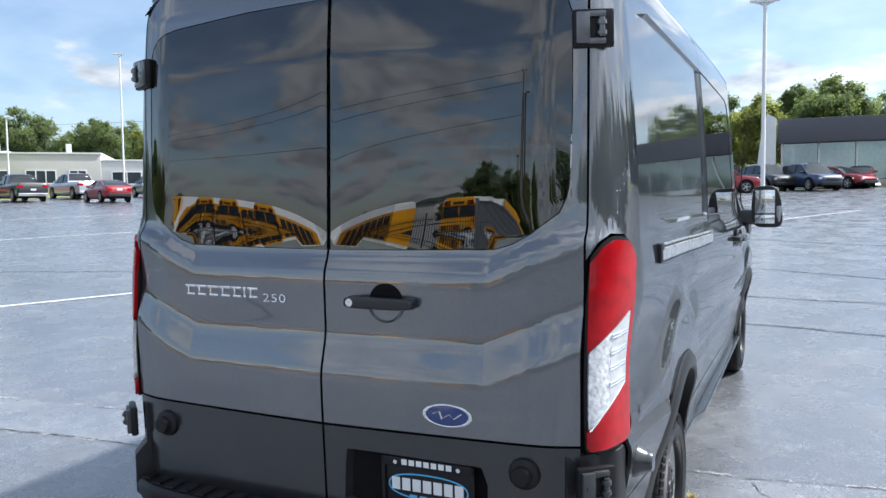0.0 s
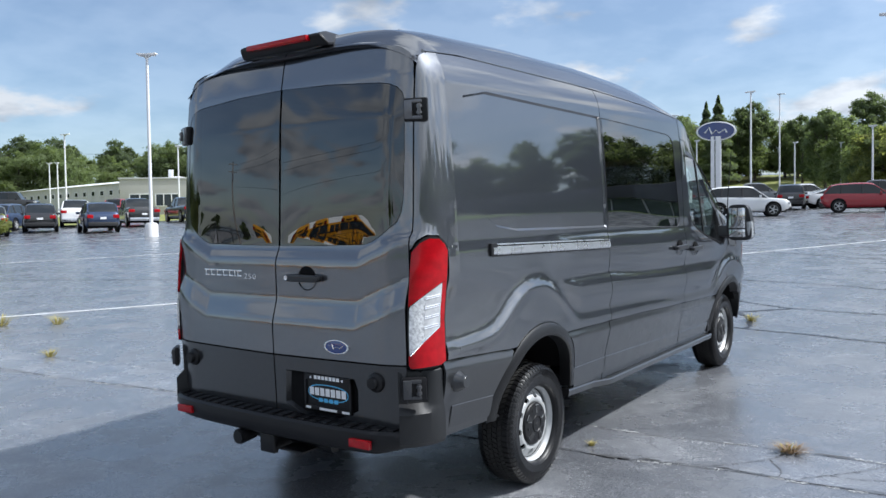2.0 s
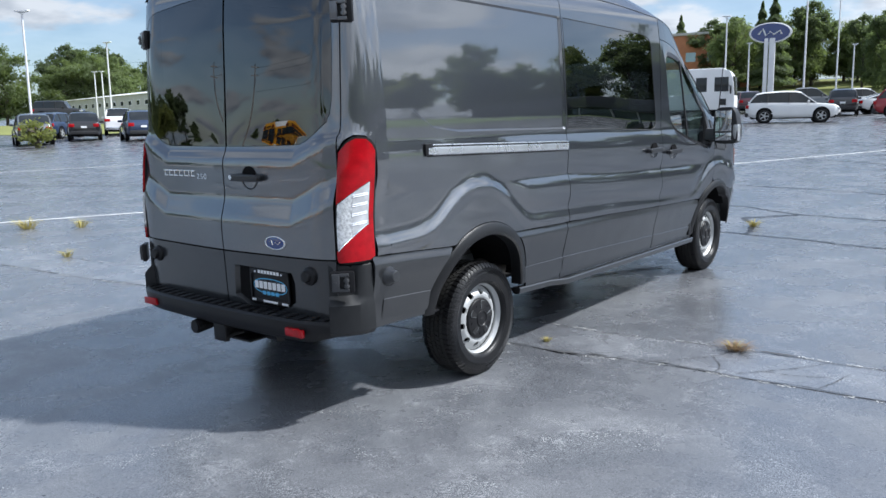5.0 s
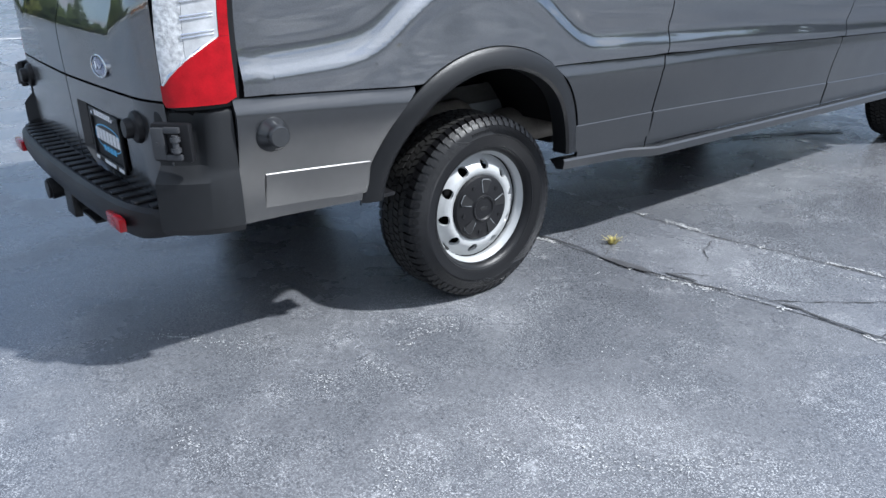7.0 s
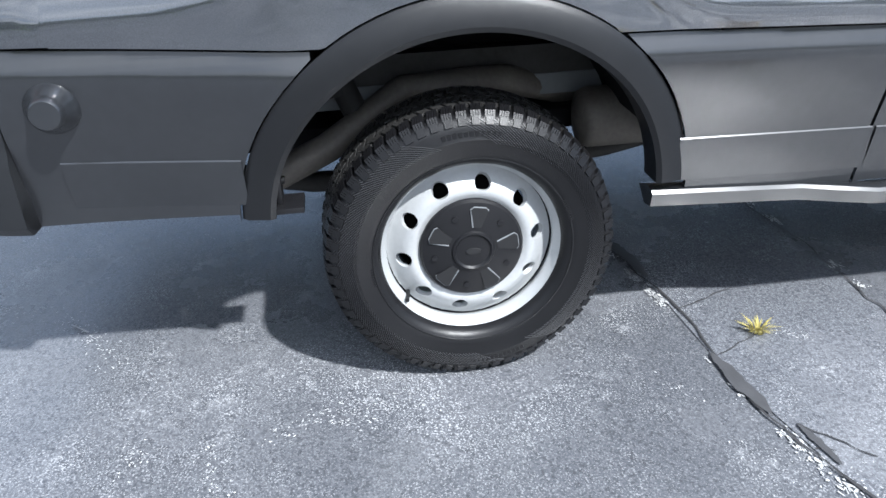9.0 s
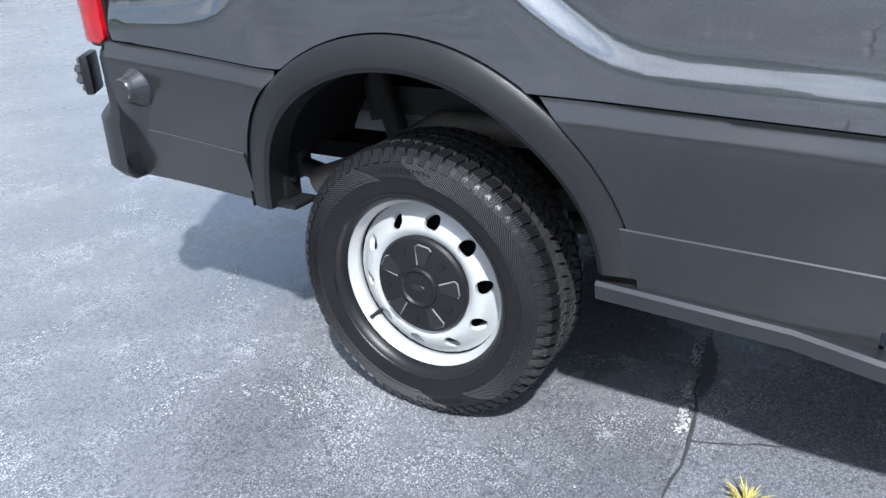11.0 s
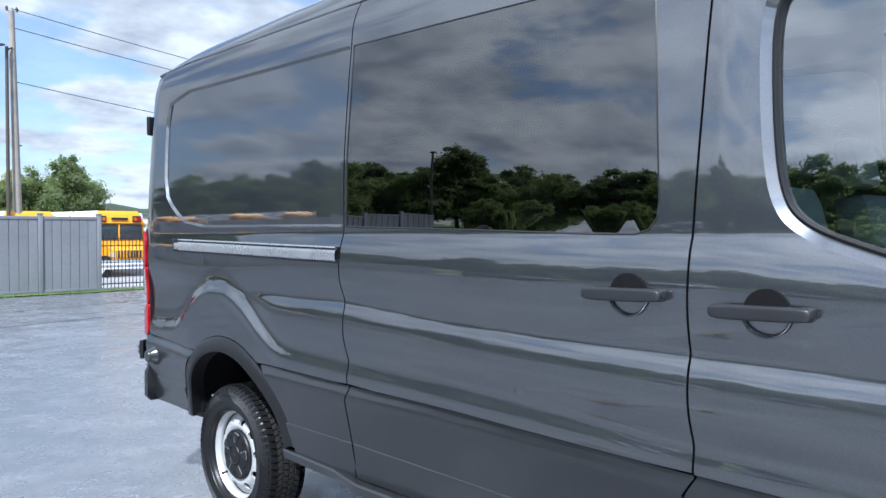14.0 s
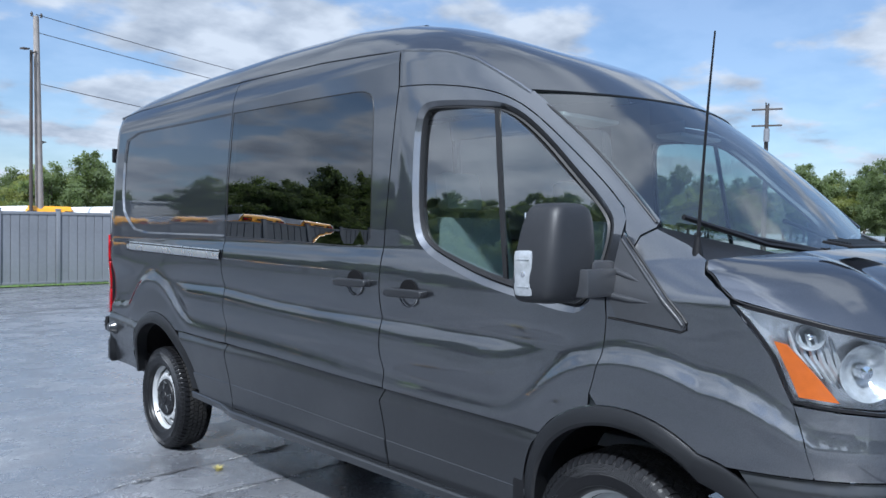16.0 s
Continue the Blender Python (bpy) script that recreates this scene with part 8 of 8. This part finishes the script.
for row in (
        ("suv", "white", -8.9, 42.6, -72, "large white SUV parked side-on"), ("suv", "red", -3.5, 48.2, -80, "red SUV parked side-on"),
        ("suv", "black", -8.9, 54.4, 12, "black SUV seen from behind"), ("sedan", "white", -6.3, 57.0, -60, "white saloon behind the black SUV"),
        ("suv", "blue", 1.5, 50.8, -148, "dark blue SUV parked before the showroom"), ("suv", "black", -1.0, 52.0, -148, "black SUV parked before the showroom"), ("sedan", "red", 3.2, 54.2, -130, "red saloon parked before the showroom"), ("sedan", "red", 4.6, 56.2, 175, "red coupe on a display ramp"),
        ("pickup", "grey", -13.5, 63.0, -70, "grey pickup in the back row"), ("suv", "maroon", -17.5, 62.0, 20, "dark red SUV in the back row"), ("suv", "white", -10.0, 66.0, -70, "white SUV in the back row"), ("pickup", "black", -5.0, 66.5, -75, "black pickup in the back row"), ("suv", "grey", -20.5, 68.0, 100, "grey SUV in the back row"), ("sedan", "silver", -1.0, 64.0, -80, "silver saloon in the back row"),
        ("suv", "black", -44.5, 20.6, 62, "black SUV seen from behind"), ("suv", "blue", -39.6, 21.4, 66, "dark blue SUV seen from behind"), ("pickup", "black", -45.2, 27.6, 66, "black pickup seen from behind"), ("suv", "grey", -42.2, 16.4, 70, "grey SUV beside a green shrub"), ("sedan", "maroon", -41.5, 12.4, 70, "dark red saloon seen from behind"),
        ("jeep", "black", -68.5, 30.6, -40, "black off-road car on a display mound", 0.9), ("pickup", "red", -60.1, 35.6, 20, "red pickup near the building"), ("pickup", "white", -50.5, 26.2, 62, "white pickup behind the SUVs"), ("suv", "blue", -50.2, 21.6, 40, "dark blue SUV in the second row"), ("suv", "white", -55.0, 15.5, 20, "white SUV in the second row"), ("suv", "white", -52.0, 11.0, 20, "white SUV in the second row"),
        ("pickup", "black", -48.2, 33.8, 70, "black pickup seen from behind"), ("pickup", "silver", -48.4, 38.6, 72, "silver pickup seen from behind"), ("sedan", "red", -39.6, 33.6, 66, "red saloon seen from behind"), ("suv", "grey", -44.0, 42.0, 68, "grey SUV beyond the red saloon"),
        ("suv", "silver", 27.0, -7.0, 75, "silver SUV parked across the car park"), ("suv", "black", 27.8, -2.6, 75, "black SUV parked across the car park"), ("suv", "white", 26.6, -11.5, 75, "white SUV parked across the car park"), ("suv", "blue", 28.3, 2.0, 75, "dark blue SUV parked across the car park"), ("pickup", "grey", 29.0, 7.0, 75, "grey pickup parked across the car park"), ("suv", "black", 29.5, 12.0, 75, "black SUV parked across the car park"), ("sedan", "grey", 24.0, -17.0, 60, "grey saloon parked across the car park"), ("suv", "black", 29.8, 16.5, 75, "black SUV parked across the car park"), ("suv", "grey", 30.2, 21.0, 75, "grey SUV parked across the car park"), ("pickup", "black", 30.6, 25.5, 75, "black pickup parked across the car park"), ("suv", "maroon", 25.6, -21.0, 70, "dark red SUV parked across the car park")):
    park(*row)

# boxy white step van
sv = thing("step_van", "boxy white delivery truck with a tall cab", "truck", stand(-14.2, 41.6, -76))
part("box", MB().box((-1.15, -3.4, 0.75), (1.15, 1.9, 3.05), 0.10), BUS_ROOF, sv)
part("nose", MB().prism([(1.85, 0.55), (2.36, 0.55), (2.42, 0.9), (2.42, 1.4), (2.34, 2.3), (2.22, 2.75), (2.08, 2.92), (1.85, 2.97)], FLANK, 2.2), BUS_ROOF, sv, smooth=0)
part("windscreen", MB().box((-0.95, -0.02, 0.0), (0.95, 0.02, 1.05), 0.02), CAR_GLASS, sv, m=Matrix.Translation((0, 2.41, 1.55)) @ pose(0, 0, 0, 5, 0, 0))
for s in (1, -1):
    part("side_window", MB().box((s * 1.09, 1.35, 1.75), (s * 1.165, 2.10, 2.55), 0.03), CAR_GLASS, sv)
    part("door_window", MB().box((s * 1.09, 0.35, 1.75), (s * 1.165, 0.95, 2.55), 0.03), CAR_GLASS, sv)
    part("mirror", MB().box((s * 1.22, 2.20, 1.60), (s * 1.40, 2.28, 2.05), 0.03).tube([(s * 1.12, 2.1, 2.1), (s * 1.3, 2.24, 2.0)], 0.02, 6), IRON, sv)
    part("vent_panel", MB().box((s * 1.10, 1.65, 1.0), (s * 1.165, 2.0, 1.35), 0.02), IRON, sv)
    for y in (-2.3, 1.8):
        part("wheel", MB().lathe([(0.0, -0.12), (0.36, -0.13), (0.42, -0.09), (0.42, 0.09), (0.36, 0.13), (0.0, 0.12)], Matrix.Translation((s * 1.0, y, 0.42)) @ pose(0, 0, 0, 0, 90, 0), 24), RUBBER, sv)
part("underside", MB().box((-1.0, -3.2, 0.40), (1.0, 2.6, 0.78), 0.03), DARK, sv)


# ---- buildings and sign ----
def window_at(parent, m, w, h, bars, mat=SHOP_GLASS):
    fr2 = part("window", MB().box((-w / 2, -0.03, 0), (w / 2, 0.0, h)), mat, parent, m=m)
    for i in range(bars + 1):
        x = -w / 2 + w * i / bars
        part("frame_bar", MB().box((x - 0.05, -0.07, 0), (x + 0.05, 0.0, h), 0.01), POLE_WHITE, fr2)
    for z in (0, h):
        part("frame_bar", MB().box((-w / 2 - 0.05, -0.07, z - 0.05), (w / 2 + 0.05, 0.0, z + 0.05), 0.01), POLE_WHITE, fr2)
    return fr2


wb = thing("office_building", "low white rendered office building with dark windows", "building", Matrix.Translation((-77.0, 46.5, 2.6)) @ pose(0, 0, 0, 0, 0, 42))
part("tall_wall", MB().box((-0.2, 0, 0), (15.0, 14, 4.0), 0.05), WALL_BEIGE, wb)
part("parapet", MB().box((-0.3, -0.1, 4.0), (15.1, 14.1, 4.2), 0.03), WALL_WHITE, wb)
part("low_wall", MB().box((15.0, 0.3, 0), (36.0, 14, 3.3), 0.05), WALL_WHITE, wb)
part("parapet", MB().box((15.1, 0.2, 3.3), (36.1, 14.1, 3.5), 0.03), POLE_WHITE, wb)
for x, w in ((2.0, 2.2), (5.0, 2.6), (9.3, 2.8), (12.8, 1.6)):
    window_at(wb, Matrix.Translation((x, -0.01, 1.0)), w, 1.35, 3 if w > 2.4 else 2, BUS_GLASS)
for x, w in ((17.5, 2.9), (22.5, 2.9), (27.5, 2.9), (32.5, 2.9)):
    window_at(wb, Matrix.Translation((x, 0.29, 0.9)), w, 1.30, 2, BUS_GLASS)
for x in (4, 11, 20, 30):
    part("roof_unit", MB().box((x, 5, 4.4), (x + 0.5, 5.5, 5.4), 0.05), POLE_WHITE, wb)
wing = thing("warehouse_wing", "long low white metal workshop with a shed roof", "building", Matrix.Translation((-77.0, 47.5, 2.9)) @ pose(0, 0, 0, 0, 0, 174))
part("wall", MB().box((0, -12, 0), (34, 0, 3.4), 0.04), WALL_WHITE, wing)
part("roof", MB().prism([(0.3, 3.4), (-12.3, 3.4), (-6, 4.3)], FLANK @ Matrix.Translation((0, 0, 17)), 34.6), POLE_WHITE, wing, smooth=0)
for i in range(14):
    window_at(wing, Matrix.Translation((2.0 + i * 2.3, 0.01, 2.1)) @ pose(0, 0, 0, 0, 0, 180), 0.9, 0.6, 1, BUS_GLASS)
for i in range(34):
    part("wall_rib", MB().box((i + 0.2, -0.01, 0), (i + 0.26, 0.025, 3.4)), WALL_WHITE, wing)

sr = thing("showroom", "glass-fronted showroom with a deep dark fascia", "building", stand(-1.2, 58.8, 0, 0.0))
part("fascia", MB().box((0.6, -0.4, 3.15), (46, 12, 4.85), 0.05), FASCIA, sr)
part("wall", MB().box((0.8, 0.4, 0), (46, 12, 3.2), 0.02), WALL_BEIGE, sr)
part("plinth", MB().box((0.6, -0.3, 0), (46, 0.5, 0.45), 0.02), WALL_BEIGE, sr)
for i in range(18):
    g = part("shop_pane", MB().box((0.9 + i * 2.4, 0.30, 0.5), (3.2 + i * 2.4, 0.36, 3.1)), SHOP_GLASS, sr)
    part("mullion", MB().box((0.84 + i * 2.4, 0.22, 0.45), (0.96 + i * 2.4, 0.40, 3.15), 0.01), POLE_WHITE, g)
part("white_fin", MB().prism([(-0.9, 0), (0.5, 0), (0.5, 4.9), (-0.1, 5.3), (-0.55, 3.2)], Matrix.Translation((0, -0.6, 0)) @ pose(0, 0, 0, 90, 0, 0), 0.5), POLE_WHITE, sr, "curved white entrance fin", smooth=0)
part("steps", MB().box((9.3, -2.4, 0), (11.2, -0.3, 0.15)).box((9.3, -1.8, 0.15), (11.2, -0.3, 0.30)).box((9.3, -1.2, 0.30), (11.2, -0.3, 0.45)), CONCRETE, sr, "concrete entrance steps")
for x in (9.3, 11.2):
    part("handrail", MB().tube([(x, -2.4, 0.0), (x, -2.4, 0.95), (x, -0.5, 1.4), (x, -0.5, 0.45)], 0.03, 6), POLE_WHITE, sr)
part("display_ramp", MB().prism([(-3.2, 0), (-1.0, 0.5), (-0.4, 0.5), (-0.4, 0)], FLANK @ Matrix.Translation((0, 0, 5.8)), 2.4), CONCRETE, sr, smooth=0)

bb = thing("brick_building", "far orange brick building with a flat roof", "building", stand(-41, 118, 12))
part("wall", MB().box((-9, 0, 0), (8, 10, 8.2), 0.05), BRICK_FAR, bb)
part("parapet", MB().box((-9.2, -0.2, 8.2), (8.2, 10.2, 8.6), 0.05), WALL_BEIGE, bb)
for i in range(5):
    part("window", MB().box((-7.5 + 3.2 * i, -0.05, 4.2), (-6.0 + 3.2 * i, 0.05, 5.6)), SHOP_GLASS, bb)
    part("window", MB().box((-7.5 + 3.2 * i, -0.05, 1.0), (-6.0 + 3.2 * i, 0.05, 2.4)), SHOP_GLASS, bb)

sg = thing("pylon_sign", "tall blue oval sign on two pale posts", "sign", stand(-22.1, 82.1, 12))
for x0, x1 in ((-0.55, -0.18), (-0.06, 0.50)):
    part("post", MB().box((x0, -0.25, 0), (x1, 0.25, 7.0), 0.03), POLE_WHITE, sg)
ov = part("sign_face", MB().lathe([(0.0, 0.22), (0.93, 0.22), (1.0, 0.16), (1.0, -0.16), (0.93, -0.22), (0.0, -0.22)], Matrix.Identity(4), 48), POLE_WHITE, sg, "white-edged oval sign face", smooth=30, m=Matrix.Translation((0, 0, 7.55)) @ pose(0, 0, 0, 90, 0, 0) @ Matrix.Diagonal((2.05, 1.02, 1, 1)))
part("blue_oval", MB().lathe([(0.0, 0.24), (0.90, 0.24), (0.90, 0.21)], Matrix.Identity(4), 48), BLUE, ov)
part("white_stroke", MB().tube([(-0.55, -0.15, 0.25), (-0.35, 0.40, 0.25), (-0.20, -0.30, 0.25), (0.0, 0.12, 0.25), (0.15, -0.20, 0.25), (0.45, 0.15, 0.25), (0.52, -0.20, 0.25)], 0.06, 6), POLE_WHITE, ov)

dep = thing("depot_building", "long white depot building behind the fence", "building", Matrix.Translation((38, -66, 0.6)))
part("wall", MB().box((-12, -14, 0), (30, 0, 5.2), 0.05), WALL_WHITE, dep)
part("parapet", MB().box((-12.2, -14.2, 5.2), (30.2, 0.2, 5.5), 0.03), POLE_WHITE, dep)
for i in range(6):
    part("shutter", MB().box((-9 + i * 6.5, -0.02, 0), (-5.2 + i * 6.5, 0.06, 3.6), 0.02), GREY_FENCE, dep)
beige = thing("yard_shed", "small beige shed far across the yard", "building", Matrix.Translation((-38, -78, -0.9)))
part("wall", MB().box((-5, -6, 0), (5, 0, 3.6), 0.03), WALL_BEIGE, beige)
part("roof", MB().box((-5.3, -6.3, 3.6), (5.3, 0.3, 3.8), 0.03), FASCIA, beige)


# ---- trees ----
def tree_mesh(seed, height, spread, leaves, conifer=False, size=0.19):
    """Trunk with limbs, and a crown of many small leaf clumps grouped on the limbs."""
    rng = random.Random(seed)
    trunk, crown = MB(), MB()
    trunk.tube([(0, 0, -0.2), (rng.uniform(-0.2, 0.2), rng.uniform(-0.2, 0.2), height * 0.35), (rng.uniform(-0.4, 0.4), rng.uniform(-0.4, 0.4), height * 0.8)], [0.24, 0.17, 0.05], 8)
    blobs = []
    n = 34 if conifer else 26
    for i in range(n):
        a = i * 2.4 + rng.uniform(-0.3, 0.3)
        f = i / (n - 1)
        if conifer:
            z = height * (0.10 + 0.86 * f)
            r = spread * (1 - 0.93 * f) * rng.uniform(0.75, 1.05)
            blobs.append((Vector((0.42 * r * math.cos(a), 0.42 * r * math.sin(a), z)), max(0.45, 0.66 * r), 0.55))
        elif i < 6:
            z = height * (0.26 + 0.12 * i)
            blobs.append((Vector((rng.uniform(-0.12, 0.12) * spread, rng.uniform(-0.12, 0.12) * spread, z)), spread * (0.46 - 0.045 * i), 1.0))
        else:
            z = height * rng.uniform(0.17, 0.82)
            k = math.sin(math.pi * min(0.90, max(0.22, z / height))) ** 0.6
            r = spread * rng.uniform(0.40, 0.70) * k
            blobs.append((Vector((r * math.cos(a), r * math.sin(a), z)), spread * rng.uniform(0.22, 0.36) * (0.45 + 0.55 * k), rng.uniform(0.6, 0.9)))
        p = blobs[-1][0]
        trunk.tube([(0, 0, p.z * 0.62), (p.x * 0.45, p.y * 0.45, p.z * 0.80), (p.x, p.y, p.z)], [0.10, 0.06, 0.02], 5)
    sprays = []
    for c, r, flat in blobs:
        for _ in range(13):
            d = Vector((rng.gauss(0, 1), rng.gauss(0, 1), rng.gauss(0.25, 1))).normalized()
            k = r * rng.uniform(0.45, 1.12)
            sprays.append((c + Vector((d.x * k, d.y * k, d.z * k * flat)), r * rng.uniform(0.14, 0.30), d))
    for i in range(leaves):
        if conifer:
            f = rng.random() ** 1.3
            a = rng.uniform(0, 6.28)
            r = spread * (1 - f) ** 0.8 * (0.72 + 0.28 * math.sin(f * 46 + 1.2 * math.sin(a * 3 + seed))) * rng.uniform(0.25, 1.0) ** 0.5
            d = Vector((math.cos(a), math.sin(a), 0.25))
            p = Vector((r * math.cos(a), r * math.sin(a), height * (0.10 + 0.90 * f) - 0.12 * r))
        else:
            c, r, d = sprays[rng.randrange(len(sprays))]
            p = c + Vector((rng.gauss(0, r), rng.gauss(0, r), rng.gauss(0, r * 0.8)))
        s = size * rng.uniform(0.5, 1.15)
        nrm = (d + 0.9 * Vector((rng.uniform(-1, 1), rng.uniform(-1, 1), rng.uniform(-0.3, 1)))).normalized()
        q = nrm.to_track_quat("Z", "Y").to_matrix()
        t = rng.uniform(0, 6.28)
        e1, e2 = q @ Vector((math.cos(t), math.sin(t), 0)) * s, q @ Vector((-math.sin(t), math.cos(t), 0)) * s * 0.62
        b = nrm * s * 0.25
        crown.add([p - e1 - b, p - e2 * 0.9, p + e1 * 0.9 - b, p + e2], [(0, 1, 2, 3)])
    return trunk, crown


def tree(kind, x, y, rz, scale, label=""):
    if -96 < x < -27.5 and -110 < y < -52:
        scale *= 0.36
    elif -27.5 < x < -8 and -110 < y < -60:
        scale *= 0.85
    elif -8 <= x < 20 and -110 < y < -60:
        scale *= 0.42
    o = copy_thing(KINDS[kind], stand(x, y, rz) @ Matrix.Diagonal((scale, scale, scale, 1)))
    o.scale = (scale, scale, scale * random.Random(int(x * 7 + y)).uniform(0.88, 1.12))
    return tagged(o, label)


KINDS = []
for i, (h, sp, lv, con, lf, lab) in enumerate(((11, 4.6, 17000, False, 0, "broad leafy green tree"), (12.5, 4.2, 17000, False, 1, "tall dark green tree"), (9, 4.4, 17000, False, 2, "rounded yellow-green tree"), (13, 3.3, 17000, True, 1, "dark tapering conifer"), (10, 5.2, 17000, False, 0, "wide spreading green tree"))):
    tk, cr = tree_mesh(100 + i, h, sp, lv, con)
    home = ((-36, 112), (-27, 118), (-3, 84), (-30, 110), (4, 83))[i]
    t_ = thing("tree", lab + " beyond the car park", "tree", stand(home[0], home[1]), "trees round the car park")
    part("trunk", tk, BARK, t_, smooth=60)
    part("crown", cr, LEAF[lf], t_, smooth=0)
    KINDS.append(t_)
rng = random.Random(77)


def rows_of_trees(pts, spacing, depth, kinds, smin, smax):
    for (a, b), (c, d) in zip(pts, pts[1:]):
        n = max(1, int(math.hypot(c - a, d - b) / spacing))
        for i in range(n):
            f = (i + rng.uniform(0.1, 0.9)) / n
            tree(rng.choice(kinds), a + (c - a) * f + rng.uniform(-depth, depth), b + (d - b) * f + rng.uniform(-depth, depth), rng.uniform(0, 360), rng.uniform(smin, smax))


rows_of_trees([(-78, 100), (-98, 80), (-108, 64), (-118, 46), (-126, 20), (-126, -10)], 4.6, 3.5, (0, 1, 2, 4, 0, 1), 0.85, 1.15)
rows_of_trees([(-88, 110), (-116, 78), (-130, 50), (-138, 20), (-138, -20)], 6.0, 3.5, (0, 1, 4), 0.95, 1.2)
rows_of_trees([(-48, 124), (-30, 116), (-14, 112)], 4.4, 3.0, (1, 3, 0, 4, 3), 0.72, 0.95)
rows_of_trees([(-16, 108), (-8, 88), (4, 82), (14, 81)], 4.8, 2.5, (0, 1, 2, 4), 0.72, 0.95)
rows_of_trees([(19, 84), (46, 82), (60, 70)], 3.6, 2.5, (0, 1, 2, 4), 1.0, 1.25)
rows_of_trees([(-60, 128), (0, 122), (18, 118)], 6.0, 3.0, (0, 1, 4), 0.8, 1.0)
rows_of_trees([(-122, -18), (-112, -40), (-98, -60), (-70, -76)], 4.6, 4.0, (0, 1, 2, 4), 0.75, 1.0)
rows_of_trees([(-106, -58), (-102, -34), (-100, -12)], 2.4, 2.5, (0, 2, 4, 0), 0.72, 0.98)
rows_of_trees([(-66, -82), (-40, -78), (-20, -70), (0, -68), (24, -74)], 3.6, 3.0, (0, 2, 4, 0), 0.75, 1.0)
rows_of_trees([(31, -60), (42, -60), (53, -62)], 2.2, 1.8, (0, 1, 4), 0.72, 0.92)
rows_of_trees([(54, -72), (64, -40), (58, -10), (58, 2)], 3.2, 3.0, (0, 1, 4, 1), 0.75, 1.1)
rows_of_trees([(58, 4), (62, 20), (66, 44), (70, 76)], 3.2, 3.0, (0, 1, 4, 1), 0.7, 1.0)
rows_of_trees([(-90, -102), (-40, -98), (0, -96), (60, -102)], 5.0, 3.0, (0, 1, 4), 0.7, 0.95)
rows_of_trees([(32.5, -30), (33.5, 0), (35, 34)], 1.8, 0.7, (0, 1, 4), 0.30, 0.42)
rows_of_trees([(72, -96), (80, -40), (76, 0)], 3.8, 3.0, (0, 1, 4), 0.9, 1.2)
rows_of_trees([(76, 4), (80, 44), (82, 80)], 3.8, 3.0, (0, 1, 4), 0.5, 0.7)
for k, x, y, s in ((0, 34.5, -9.5, 0.62), (4, 35.5, -3.5, 0.55), (1, 36, 3.0, 0.5)):
    tree(k, x, y, 40 * x, s, "leafy green tree behind a row of parked cars")
sh = tree_mesh(300, 1.5, 1.1, 700, False, 0.12)
shrub = thing("shrub", "green weedy shrub beside a lamp post", "shrub", stand(-37.6, 14.6))
part("stem", sh[0], BARK, shrub)
part("leaves", sh[1], LEAF[2], shrub, smooth=0)
hl = MB()
hl.grid(lambda a, b: (lambda t: (260 * math.cos(t) * (1 + 0.3 * b), 260 * math.sin(t) * (1 + 0.3 * b), -5 + (8 + 9 * max(0.0, math.sin(t)) + 4 * math.sin(3.1 * t) + 3 * math.sin(7.3 * t + 1)) * math.sin(math.pi * min(1, b * 1.1) * 0.5) + 1.2 * math.sin(41 * t) + 0.8 * math.sin(97 * t + b)))(2 * math.pi * a), 360, 6)
single("far_woods", hl, HILL, "low wooded hills on the horizon", "hill", kind="structure", smooth=0)
